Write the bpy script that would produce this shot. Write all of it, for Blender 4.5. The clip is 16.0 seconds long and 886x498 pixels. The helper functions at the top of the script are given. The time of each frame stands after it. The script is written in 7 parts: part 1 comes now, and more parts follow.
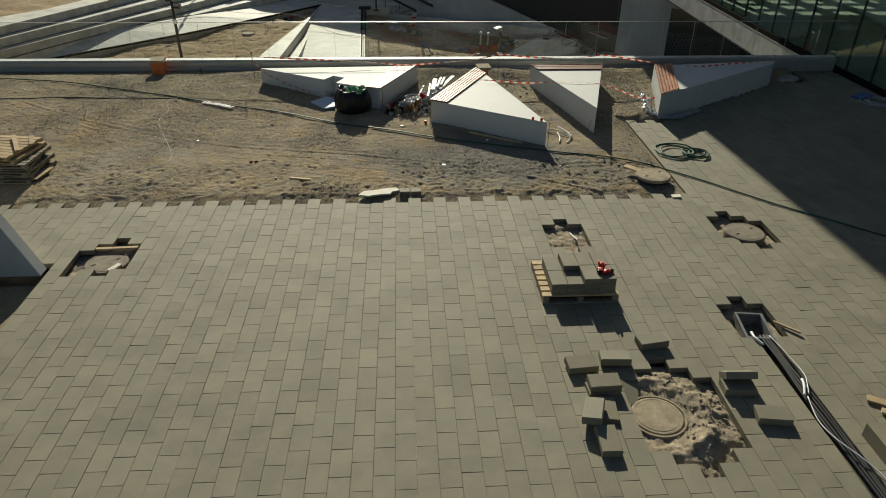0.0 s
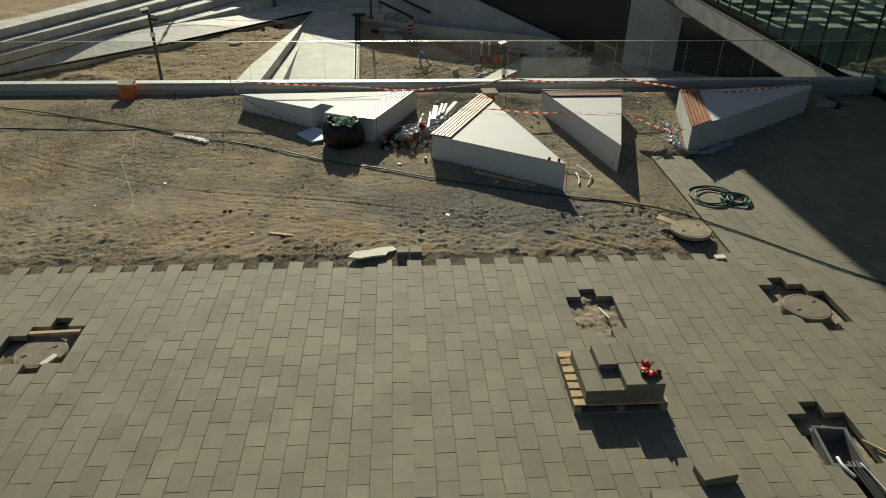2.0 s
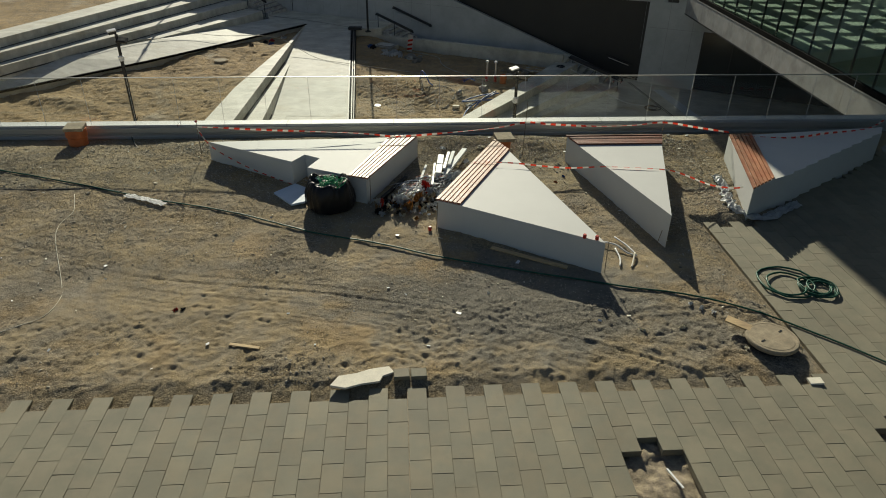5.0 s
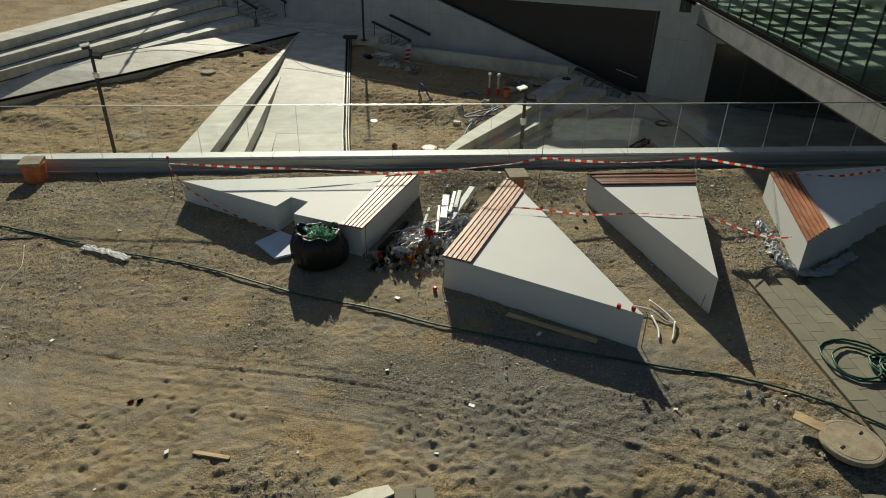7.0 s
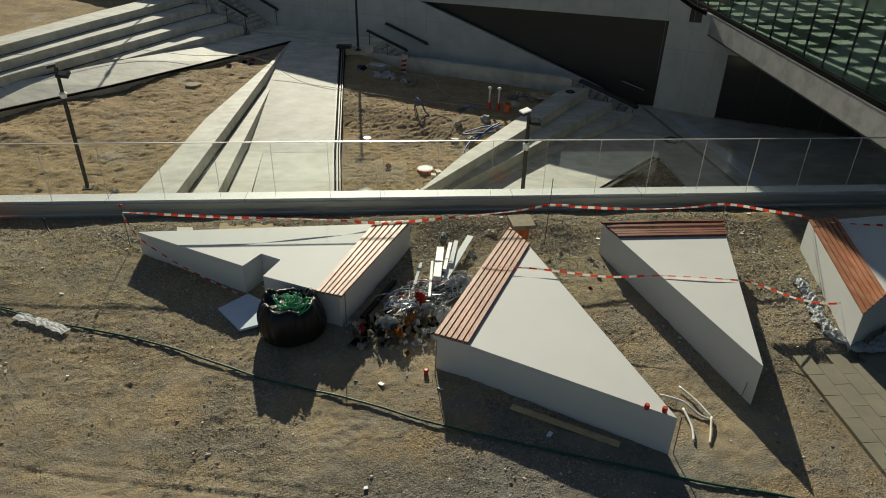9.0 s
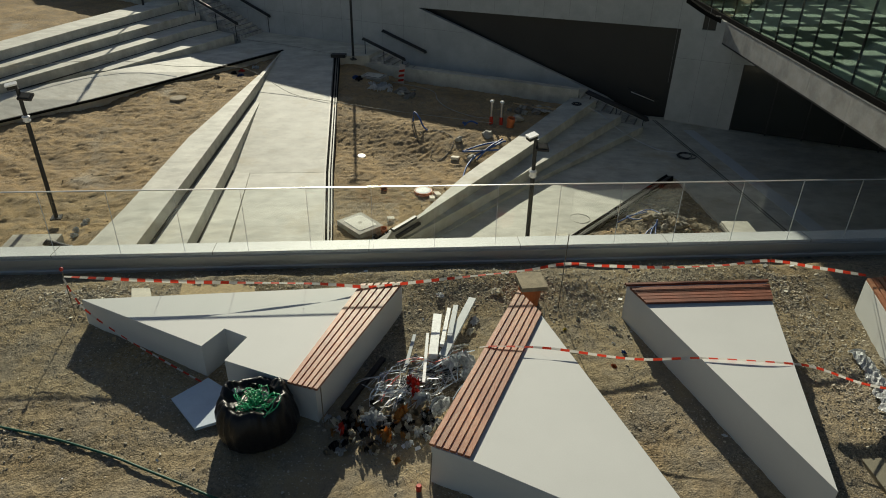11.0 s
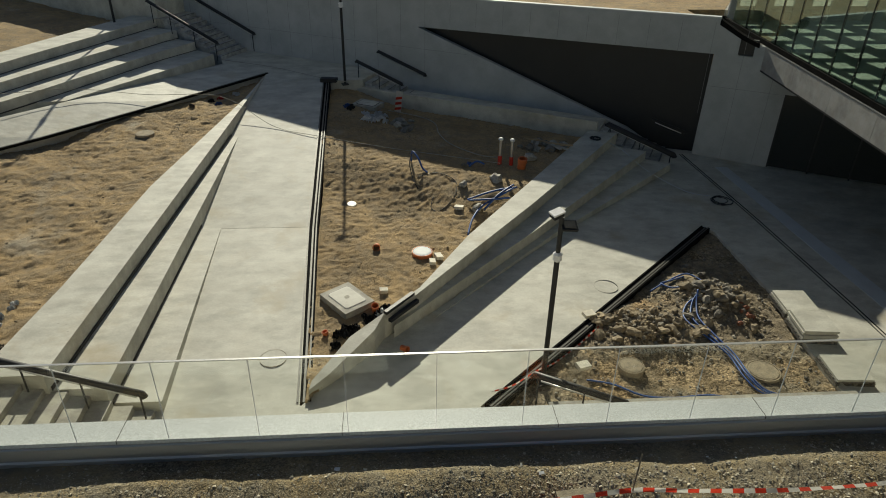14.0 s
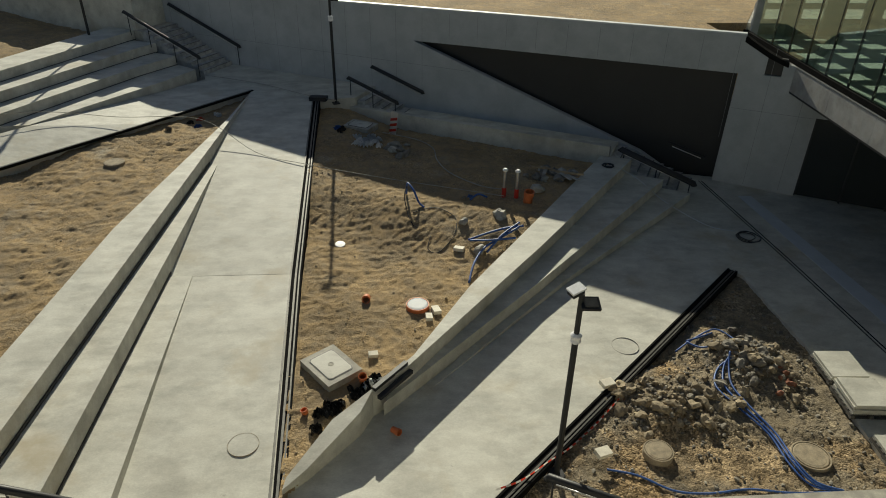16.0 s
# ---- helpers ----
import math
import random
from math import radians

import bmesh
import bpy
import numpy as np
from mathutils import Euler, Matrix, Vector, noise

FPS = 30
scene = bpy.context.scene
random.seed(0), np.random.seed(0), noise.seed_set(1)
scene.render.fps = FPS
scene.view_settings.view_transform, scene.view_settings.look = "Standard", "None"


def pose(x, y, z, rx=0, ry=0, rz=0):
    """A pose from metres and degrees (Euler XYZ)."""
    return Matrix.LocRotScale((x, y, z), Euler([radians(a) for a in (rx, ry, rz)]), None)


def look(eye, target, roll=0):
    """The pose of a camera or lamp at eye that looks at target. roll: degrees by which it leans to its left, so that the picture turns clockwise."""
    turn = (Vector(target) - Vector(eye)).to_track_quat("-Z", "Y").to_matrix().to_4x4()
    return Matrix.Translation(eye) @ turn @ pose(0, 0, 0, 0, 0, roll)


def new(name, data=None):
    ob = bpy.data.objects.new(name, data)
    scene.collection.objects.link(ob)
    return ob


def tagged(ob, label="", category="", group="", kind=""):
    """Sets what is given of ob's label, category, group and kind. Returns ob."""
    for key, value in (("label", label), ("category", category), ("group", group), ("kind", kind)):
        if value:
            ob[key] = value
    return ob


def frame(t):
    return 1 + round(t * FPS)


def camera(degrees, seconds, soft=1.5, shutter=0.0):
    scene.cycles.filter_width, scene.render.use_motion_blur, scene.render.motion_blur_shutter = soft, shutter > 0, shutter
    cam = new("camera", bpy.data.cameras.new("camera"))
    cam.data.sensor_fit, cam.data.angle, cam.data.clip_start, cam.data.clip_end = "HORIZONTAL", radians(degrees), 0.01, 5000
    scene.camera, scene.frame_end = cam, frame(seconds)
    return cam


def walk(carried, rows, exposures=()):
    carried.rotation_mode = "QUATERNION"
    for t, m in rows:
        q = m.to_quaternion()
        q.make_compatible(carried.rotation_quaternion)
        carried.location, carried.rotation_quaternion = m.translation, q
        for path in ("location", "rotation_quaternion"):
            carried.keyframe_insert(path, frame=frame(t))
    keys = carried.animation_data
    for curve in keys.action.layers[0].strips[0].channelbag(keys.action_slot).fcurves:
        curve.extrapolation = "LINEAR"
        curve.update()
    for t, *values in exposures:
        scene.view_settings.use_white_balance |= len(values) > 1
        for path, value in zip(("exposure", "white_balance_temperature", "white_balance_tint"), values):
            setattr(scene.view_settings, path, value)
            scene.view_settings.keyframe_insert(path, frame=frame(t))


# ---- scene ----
cam = camera(65.9, 16.0, soft=1.0)
PATH = [
    (0, (-0.088, -1.27, 6.124), (0.023, 0.45, 5.11), 0.7),
    (0.5, (-0.09, -0.673, 6.116), (0.022, 1.047, 5.103), 0.7),
    (1, (-0.084, -0.068, 6.136), (0.029, 1.651, 5.121), 0.6),
    (1.5, (-0.11, 0.537, 6.145), (0.011, 2.256, 5.13), 0.8),
    (2, (-0.099, 1.131, 6.152), (0.024, 2.849, 5.135), 0.9),
    (2.5, (-0.055, 1.718, 6.147), (0.065, 3.437, 5.131), 0.8),
    (3, (-0.022, 2.299, 6.133), (0.098, 4.019, 5.12), 0.8),
    (3.5, (-0.026, 2.857, 6.124), (0.099, 4.577, 5.111), 0.9),
    (4, (-0.016, 3.365, 6.122), (0.106, 5.086, 5.109), 0.9),
    (6.5, (-0.134, 5.855, 6.099), (0.003, 7.576, 5.089), 1.1),
    (7, (-0.108, 6.357, 6.096), (0.03, 8.078, 5.087), 1.2),
    (7.5, (-0.049, 6.843, 6.12), (0.089, 8.564, 5.11), 1.2),
    (8, (0.038, 7.364, 6.125), (0.176, 9.084, 5.115), 1.2),
    (8.5, (0.093, 7.853, 6.138), (0.232, 9.574, 5.128), 1.3),
    (9, (0.115, 8.277, 6.142), (0.255, 9.998, 5.133), 1.3),
    (11.5, (0.345, 10.838, 6.151), (0.481, 12.558, 5.139), 1.05),
    (12, (0.378, 11.533, 6.134), (0.514, 13.254, 5.123), 1.06),
    (12.5, (0.434, 12.224, 6.133), (0.569, 13.946, 5.124), 1.05),
    (13, (0.429, 12.891, 6.158), (0.566, 14.611, 5.146), 1.07),
    (13.5, (0.458, 13.534, 6.205), (0.596, 15.253, 5.193), 1.03),
    (14, (0.531, 14.194, 6.276), (0.666, 15.911, 5.261), 1.07),
    (14.5, (0.582, 14.887, 6.331), (0.717, 16.604, 5.313), 1.07),
    (15, (0.647, 15.576, 6.333), (0.782, 17.292, 5.314), 1.01),
    (15.5, (0.717, 16.216, 6.340), (0.851, 17.931, 5.321), 0.96),
    (16, (0.776, 16.862, 6.372), (0.910, 18.576, 5.350), 1.02),
]
walk(cam, [(t, look(eye, target, roll)) for t, eye, target, roll in PATH], [(0.0, -0.05), (1.5, -0.03), (4.0, -0.05), (6.5, 0.0), (16.0, 0.0)])

# ---- light ----
SUN_DIR = Vector((0.045, -1.0, -0.465)).normalized()      # the way the sunlight travels
world = bpy.data.worlds.new("sky")
scene.world = world
world.use_nodes = True
wn = world.node_tree.nodes
sky = wn.new("ShaderNodeTexSky")
sky.sky_type = "NISHITA"
sky.sun_disc = False
sky.sun_elevation = radians(24.7)
sky.sun_rotation = radians(-2.6)
sky.air_density, sky.dust_density = 1.0, 1.0
wn["Background"].inputs["Strength"].default_value = 0.048
world.node_tree.links.new(sky.outputs[0], wn["Background"].inputs["Color"])
sun_data = bpy.data.lights.new("sun", "SUN")
sun_data.energy, sun_data.angle, sun_data.color = 5.0, radians(0.53), (1.0, 0.955, 0.76)
sun = new("sun", sun_data)
sun.matrix_world = look((0, 30, 40), Vector((0, 30, 40)) + SUN_DIR)
scene.view_settings.exposure = 0.0


# ---- materials ----
def material(name, base, rough=0.8, metal=0.0, vary=0.15, scale=2.0, fine=40.0, bump=0.2, bump_scale=60.0,
             tint=None, stain=0.0, stain_scale=0.7, rand=0.0, island=0.0, streak=None, spec=0.5, relief=0.02, pebble=0.0, patches=0.4, stony=1.0, grime=None, wide=None, spill=None):
    """base colour with broad and fine variation, optional second tint in patches, stains, per-object and per-piece shifts, relief."""
    m = bpy.data.materials.new(name)
    m.use_nodes = True
    nt = m.node_tree
    n, l = nt.nodes, nt.links
    bsdf = n["Principled BSDF"]
    bsdf.inputs["Roughness"].default_value = rough
    bsdf.inputs["Metallic"].default_value = metal
    bsdf.inputs["Specular IOR Level"].default_value = spec
    geo = n.new("ShaderNodeNewGeometry")
    pos = geo.outputs["Position"]
    if streak:
        mp = n.new("ShaderNodeMapping")
        mp.inputs["Scale"].default_value = streak
        l.new(pos, mp.inputs["Vector"])
        pos = mp.outputs["Vector"]

    def tex(s, detail=4.0, r=0.6):
        t = n.new("ShaderNodeTexNoise")
        t.inputs["Scale"].default_value, t.inputs["Detail"].default_value, t.inputs["Roughness"].default_value = s, detail, r
        l.new(pos, t.inputs["Vector"])
        return t.outputs["Fac"]

    def math_node(op, a, b):
        k = n.new("ShaderNodeMath")
        k.operation = op
        for i, v in enumerate((a, b)):
            if isinstance(v, (int, float)):
                k.inputs[i].default_value = v
            else:
                l.new(v, k.inputs[i])
        return k.outputs[0]

    def remap(v, a, b, c, d):
        k = n.new("ShaderNodeMapRange")
        l.new(v, k.inputs[0])
        for i, x in enumerate((a, b, c, d)):
            k.inputs[i + 1].default_value = x
        return k.outputs[0]

    broad, grain = tex(scale), tex(fine, 6.0, 0.7)
    value = math_node("ADD", remap(broad, 0.3, 0.7, 1 - vary, 1 + vary), remap(grain, 0.3, 0.7, -vary * 0.7, vary * 0.7))
    if rand:
        info = n.new("ShaderNodeObjectInfo")
        value = math_node("MULTIPLY", value, remap(info.outputs["Random"], 0, 1, 1 - rand, 1 + rand))
    if island:
        value = math_node("MULTIPLY", value, remap(geo.outputs["Random Per Island"], 0, 1, 1 - island, 1 + island))
    if stain:
        s = tex(stain_scale, 5.0, 0.65)
        value = math_node("MULTIPLY", value, remap(s, 0.48, 0.62, 1.0, 1 - stain))
    height = tex(bump_scale, 6.0, 0.65) if bump else None
    if pebble:
        mask = remap(tex(patches, 4.0, 0.6), 0.40, 0.60, 0.10, 1.0)
        for size, depth, strength in ((pebble, 0.9 * stony, 0.55 * stony), (pebble * 0.42, 0.9 * stony, 0.35 * stony)):
            cell = n.new("ShaderNodeTexVoronoi")
            cell.inputs["Scale"].default_value = size
            l.new(pos, cell.inputs["Vector"])
            sep = n.new("ShaderNodeSeparateColor")
            l.new(cell.outputs["Color"], sep.inputs[0])
            shift = math_node("MULTIPLY", remap(sep.outputs[0], 0, 1, -strength, strength), mask)
            value = math_node("MULTIPLY", value, math_node("ADD", shift, 1.0))
            dome = math_node("MULTIPLY", remap(cell.outputs["Distance"], 0.0, 0.7, depth, 0.0), mask)
            height = math_node("ADD", height, math_node("MULTIPLY", dome, remap(sep.outputs[1], 0, 1, 0.2, 1.0)))
    colour = n.new("ShaderNodeMix")
    colour.data_type = "RGBA"
    colour.inputs["A"].default_value = (*base, 1)
    colour.inputs["B"].default_value = (*(tint or base), 1)
    l.new(remap(tex(scale * 2.3, 5.0), 0.42, 0.6, 0, 1), colour.inputs["Factor"])
    ground = colour.outputs["Result"]
    for third, s, lo, hi, amount in wide or ():      # broad patches of other earth
        t = n.new("ShaderNodeTexNoise")
        t.inputs["Scale"].default_value, t.inputs["Detail"].default_value, t.inputs["Roughness"].default_value = s, 6.0, 0.62
        l.new(geo.outputs["Position"], t.inputs["Vector"])
        over = n.new("ShaderNodeMix")
        over.data_type = "RGBA"
        l.new(remap(t.outputs["Fac"], lo, hi, 0, amount), over.inputs["Factor"])
        l.new(ground, over.inputs["A"])
        over.inputs["B"].default_value = (*third, 1)
        ground = over.outputs["Result"]
    if spill:                                    # a loose spill of other gravel round one place
        third, centre, reach, amount = spill
        shift, stretch, gap = n.new("ShaderNodeVectorMath"), n.new("ShaderNodeVectorMath"), n.new("ShaderNodeVectorMath")
        shift.operation, stretch.operation, gap.operation = "SUBTRACT", "MULTIPLY", "LENGTH"
        shift.inputs[1].default_value = centre
        stretch.inputs[1].default_value = (1 / reach[0], 1 / reach[1], 0.0)
        l.new(geo.outputs["Position"], shift.inputs[0])
        l.new(shift.outputs["Vector"], stretch.inputs[0])
        l.new(stretch.outputs["Vector"], gap.inputs[0])
        ragged = math_node("ADD", gap.outputs["Value"], remap(tex(1.1, 8.0, 0.7), 0.3, 0.7, -0.55, 0.55))
        over = n.new("ShaderNodeMix")
        over.data_type = "RGBA"
        l.new(remap(ragged, 1.15, 0.55, 0, amount), over.inputs["Factor"])
        l.new(ground, over.inputs["A"])
        over.inputs["B"].default_value = (*third, 1)
        ground = over.outputs["Result"]
    hsv = n.new("ShaderNodeHueSaturation")
    l.new(ground, hsv.inputs["Color"])
    l.new(value, hsv.inputs["Value"])
    paint = hsv.outputs["Color"]
    if grime:                                    # brown stains in loose patches, then small dark spots
        for s, lo, hi, colour_b, amount in ((0.55, 0.56, 0.72, grime, 0.75), (7.0, 0.66, 0.74, (0.20, 0.18, 0.14), 0.45)):
            t = n.new("ShaderNodeTexNoise")
            t.inputs["Scale"].default_value, t.inputs["Detail"].default_value, t.inputs["Roughness"].default_value = s, 8.0, 0.62
            l.new(geo.outputs["Position"], t.inputs["Vector"])
            spread = n.new("ShaderNodeMix")
            spread.data_type = "RGBA"
            l.new(remap(t.outputs["Fac"], lo, hi, 0, amount), spread.inputs["Factor"])
            l.new(paint, spread.inputs["A"])
            spread.inputs["B"].default_value = (*colour_b, 1)
            paint = spread.outputs["Result"]
    l.new(paint, bsdf.inputs["Base Color"])
    l.new(remap(grain, 0.2, 0.8, max(0.02, rough - 0.12), min(1, rough + 0.1)), bsdf.inputs["Roughness"])
    if bump:
        b = n.new("ShaderNodeBump")
        b.inputs["Strength"].default_value, b.inputs["Distance"].default_value = bump, relief
        l.new(height, b.inputs["Height"])
        l.new(b.outputs["Normal"], bsdf.inputs["Normal"])
    return m


def glass_material(name, tint, gloss=1.0, least=0.03, mirror_tint=(1, 1, 1)):
    """Thin flat glass: straight view through a tint, with a mirror that grows at grazing angles."""
    m = bpy.data.materials.new(name)
    m.use_nodes = True
    n, l = m.node_tree.nodes, m.node_tree.links
    n.remove(n["Principled BSDF"])
    clear, mirror, mix = n.new("ShaderNodeBsdfTransparent"), n.new("ShaderNodeBsdfGlossy"), n.new("ShaderNodeMixShader")
    clear.inputs["Color"].default_value = (*tint, 1)
    mirror.inputs["Roughness"].default_value = 0.0
    mirror.inputs["Color"].default_value = (*mirror_tint, 1)
    weight, power, scale = n.new("ShaderNodeLayerWeight"), n.new("ShaderNodeMath"), n.new("ShaderNodeMapRange")
    weight.inputs["Blend"].default_value = 0.5
    power.operation = "POWER"
    power.inputs[1].default_value = 4.0
    l.new(weight.outputs["Facing"], power.inputs[0])
    l.new(power.outputs[0], scale.inputs[0])
    scale.inputs[3].default_value, scale.inputs[4].default_value = least, 0.85 * gloss
    l.new(scale.outputs[0], mix.inputs[0])
    l.new(clear.outputs[0], mix.inputs[1])
    l.new(mirror.outputs[0], mix.inputs[2])
    l.new(mix.outputs[0], n["Material Output"].inputs["Surface"])
    return m


PAVER = material("grey_concrete_paver", (0.219, 0.203, 0.143), 0.75, vary=0.10, scale=1.1, fine=90, bump=0.25, bump_scale=220,
                 tint=(0.243, 0.213, 0.143), rand=0.13, stain=0.12, stain_scale=0.5)
PAVER_FIELD = material("grey_concrete_paver_field", (0.219, 0.203, 0.143), 0.75, vary=0.10, scale=1.1, fine=90, bump=0.25, bump_scale=220,
                       tint=(0.252, 0.224, 0.156), island=0.09, stain=0.10, stain_scale=0.5)
BEDDING = material("bedding_sand", (0.17, 0.155, 0.12), 0.95, vary=0.25, scale=3, bump=0.6, bump_scale=60, tint=(0.22, 0.18, 0.13))
SOIL = material("gravelly_soil", (0.335, 0.262, 0.156), 0.95, vary=0.21, scale=1.3, fine=70, bump=1.0, bump_scale=45,
                tint=(0.285, 0.238, 0.165), stain=0.22, stain_scale=0.35, relief=0.016, spec=0.2, pebble=60.0, patches=0.35, stony=0.78, spill=((0.192, 0.18, 0.152), (1.9, 13.0, 0.0), (2.9, 1.5), 0.85),
                wide=(((0.235, 0.212, 0.172), 0.27, 0.50, 0.62, 0.7), ((0.385, 0.265, 0.125), 0.55, 0.54, 0.66, 0.6)))
SAND = material("yellow_sand", (0.42, 0.298, 0.155), 0.95, vary=0.20, scale=1.2, fine=30, bump=1.0, bump_scale=24,
                tint=(0.33, 0.25, 0.15), stain=0.25, stain_scale=0.6, relief=0.035, spec=0.2, pebble=30.0, patches=0.5, stony=0.42,
                wide=(((0.47, 0.42, 0.33), 0.34, 0.60, 0.70, 0.7), ((0.27, 0.215, 0.14), 0.8, 0.54, 0.66, 0.6)))
RUBBLE = material("rubble_soil", (0.235, 0.195, 0.138), 0.95, vary=0.32, scale=1.5, fine=22, bump=1.0, bump_scale=26, tint=(0.29, 0.235, 0.155), spill=((0.40, 0.29, 0.165), (7.7, 26.3, 0.0), (1.7, 0.8), 0.8), wide=(((0.38, 0.245, 0.11), 0.4, 0.52, 0.62, 0.6),), relief=0.04, spec=0.2, pebble=24.0, patches=0.8)
STONE = material("loose_stone", (0.39, 0.34, 0.262), 0.85, vary=0.2, scale=8, bump=0.4, island=0.55)
CONCRETE = material("smooth_concrete", (0.57, 0.56, 0.49), 0.7, vary=0.15, scale=0.9, fine=26, bump=0.14, bump_scale=40, streak=(0.8, 1.3, 1.0),
                    tint=(0.50, 0.485, 0.42), stain=0.16, stain_scale=1.3, grime=(0.40, 0.34, 0.23))
CONCRETE_OLD = material("raw_concrete", (0.44, 0.42, 0.35), 0.8, vary=0.16, scale=1.5, fine=16, bump=0.25, bump_scale=50, tint=(0.34, 0.32, 0.28),
                        stain=0.2, stain_scale=1.1)
WALL_PANEL = material("grey_facade_concrete", (0.435, 0.46, 0.47), 0.6, vary=0.07, scale=0.6, fine=20, bump=0.08, rand=0.05,
                      tint=(0.395, 0.42, 0.43), stain=0.10, stain_scale=0.5)
BENCH = material("cream_polymer_concrete", (0.63, 0.635, 0.61), 0.65, spec=0.3, vary=0.04, scale=0.8, fine=60, bump=0.05, bump_scale=200)
TIMBER = material("reddish_hardwood_slat", (0.325, 0.122, 0.062), 0.5, spec=0.38, vary=0.25, scale=3, fine=30, bump=0.2, bump_scale=80, rand=0.2,
                  tint=(0.40, 0.185, 0.10), streak=(1, 0.3, 1))
PINE = material("raw_pine_board", (0.52, 0.38, 0.20), 0.75, vary=0.2, scale=4, fine=30, bump=0.25, rand=0.25, tint=(0.42, 0.30, 0.17), streak=(0.3, 1, 1))
DARK_METAL = material("dark_painted_steel", (0.025, 0.026, 0.028), 0.5, vary=0.15, bump=0.05, spec=0.3)
GRATE = material("dark_slotted_steel", (0.075, 0.072, 0.064), 0.65, spec=0.3, vary=0.25, scale=6, bump=0.2)
CLADDING = material("brushed_aluminium_cladding", (0.50, 0.50, 0.48), 0.42, metal=0.55, vary=0.06, scale=0.8, fine=8, bump=0.06, bump_scale=20, streak=(0.2, 3, 6))
CAP = material("pale_grey_coping", (0.53, 0.56, 0.575), 0.6, vary=0.06, scale=2, fine=60, bump=0.1, bump_scale=150)
STEEL = material("stainless_steel", (0.60, 0.60, 0.58), 0.33, metal=0.5, vary=0.04, bump=0.03)
DARK_PANEL = material("charcoal_cladding_and_shade", (0.028, 0.028, 0.027), 0.55, vary=0.12, scale=0.5, bump=0.05)
# Darker copy of the slat timber: shading of crosswise slats put into the colour.
TIMBER_SHADED = material("shaded_hardwood_slat", (0.20, 0.065, 0.035), 0.5, spec=0.4, vary=0.25, scale=3, fine=30, bump=0.2, bump_scale=80, rand=0.2)
BLACK_PLASTIC = material("black_plastic_film", (0.012, 0.012, 0.013), 0.36, spec=0.3, vary=0.2, scale=5, bump=0.35, bump_scale=22)
GREEN_PLASTIC = material("green_plastic", (0.02, 0.36, 0.15), 0.35, vary=0.2, scale=9, bump=0.2)
HOSE_GREEN = material("dark_green_hose", (0.014, 0.085, 0.055), 0.45, spec=0.3, vary=0.2, scale=9, bump=0.1)
BLUE_PIPE = material("blue_conduit", (0.035, 0.10, 0.32), 0.5, vary=0.2, scale=5, bump=0.1)
WHITE_PLASTIC = material("white_plastic", (0.80, 0.80, 0.79), 0.45, vary=0.1, scale=6, bump=0.2, bump_scale=30)
ORANGE_PVC = material("orange_pvc_pipe", (0.56, 0.15, 0.045), 0.5, vary=0.15, scale=6, bump=0.1)
RED_PLASTIC = material("red_plastic", (0.55, 0.035, 0.02), 0.45, vary=0.15, scale=12, bump=0.1)
TAPE_WHITE = material("white_tape", (0.66, 0.63, 0.58), 0.8, spec=0.2, vary=0.08, scale=10, bump=0.1)
TAPE_RED = material("red_tape", (0.60, 0.06, 0.03), 0.7, spec=0.3, vary=0.12, scale=10, bump=0.1)
for tape_mat, colour in ((TAPE_WHITE, (0.75, 0.72, 0.66)), (TAPE_RED, (0.70, 0.06, 0.03))):
    tn = tape_mat.node_tree
    thin, blend = tn.nodes.new("ShaderNodeBsdfTranslucent"), tn.nodes.new("ShaderNodeMixShader")
    thin.inputs["Color"].default_value = (*colour, 1)
    blend.inputs[0].default_value = 0.45
    tn.links.new(tn.nodes["Principled BSDF"].outputs[0], blend.inputs[1])
    tn.links.new(thin.outputs[0], blend.inputs[2])
    tn.links.new(blend.outputs[0], tn.nodes["Material Output"].inputs["Surface"])
CARD = material("cream_packing_board", (0.78, 0.73, 0.60), 0.8, vary=0.12, scale=6, bump=0.2)
OSB = material("strand_board", (0.44, 0.33, 0.17), 0.8, vary=0.22, scale=14, fine=60, bump=0.3, tint=(0.40, 0.29, 0.13))
GALV = material("galvanised_steel", (0.48, 0.49, 0.50), 0.4, metal=0.9, vary=0.15, scale=5, bump=0.05)
COPING = material("spangled_zinc_coping", (0.45, 0.47, 0.475), 0.6, metal=0.0, vary=0.22, scale=45, fine=160, bump=0.08, stain=0.08, stain_scale=1.5)
GLASS_RAIL = glass_material("balustrade_glass", (0.968, 0.983, 0.974))
BLACK_RUBBER = material("black_sill_membrane", (0.012, 0.012, 0.012), 0.9, spec=0.02, vary=0.3, scale=5, bump=0.2)
FASCIA = material("stained_fascia_concrete", (0.42, 0.42, 0.405), 0.65, vary=0.10, scale=1.4, fine=20, bump=0.1, rand=0.08, tint=(0.40, 0.385, 0.36), stain=0.22, stain_scale=1.2)
STAIR = material("grey_stair_concrete", (0.50, 0.505, 0.48), 0.75, vary=0.14, scale=1.5, fine=20, bump=0.15, tint=(0.34, 0.345, 0.335), stain=0.2, stain_scale=1.4)
TREAD_SHADE = material("grey_tread_shade", (0.17, 0.17, 0.165), 0.85, vary=0.2, scale=6, bump=0.2)
PANEL_JOINT = material("facade_joint_shadow_gap", (0.23, 0.24, 0.245), 0.8, vary=0.15, scale=3, bump=0.1)
ZINC = material("weathered_zinc_grating", (0.13, 0.128, 0.115), 0.6, metal=0.2, vary=0.25, scale=8, bump=0.2)
HALL_FLOOR = material("hall_screed", (0.52, 0.56, 0.52), 0.8, vary=0.1, scale=1.2, bump=0.05)
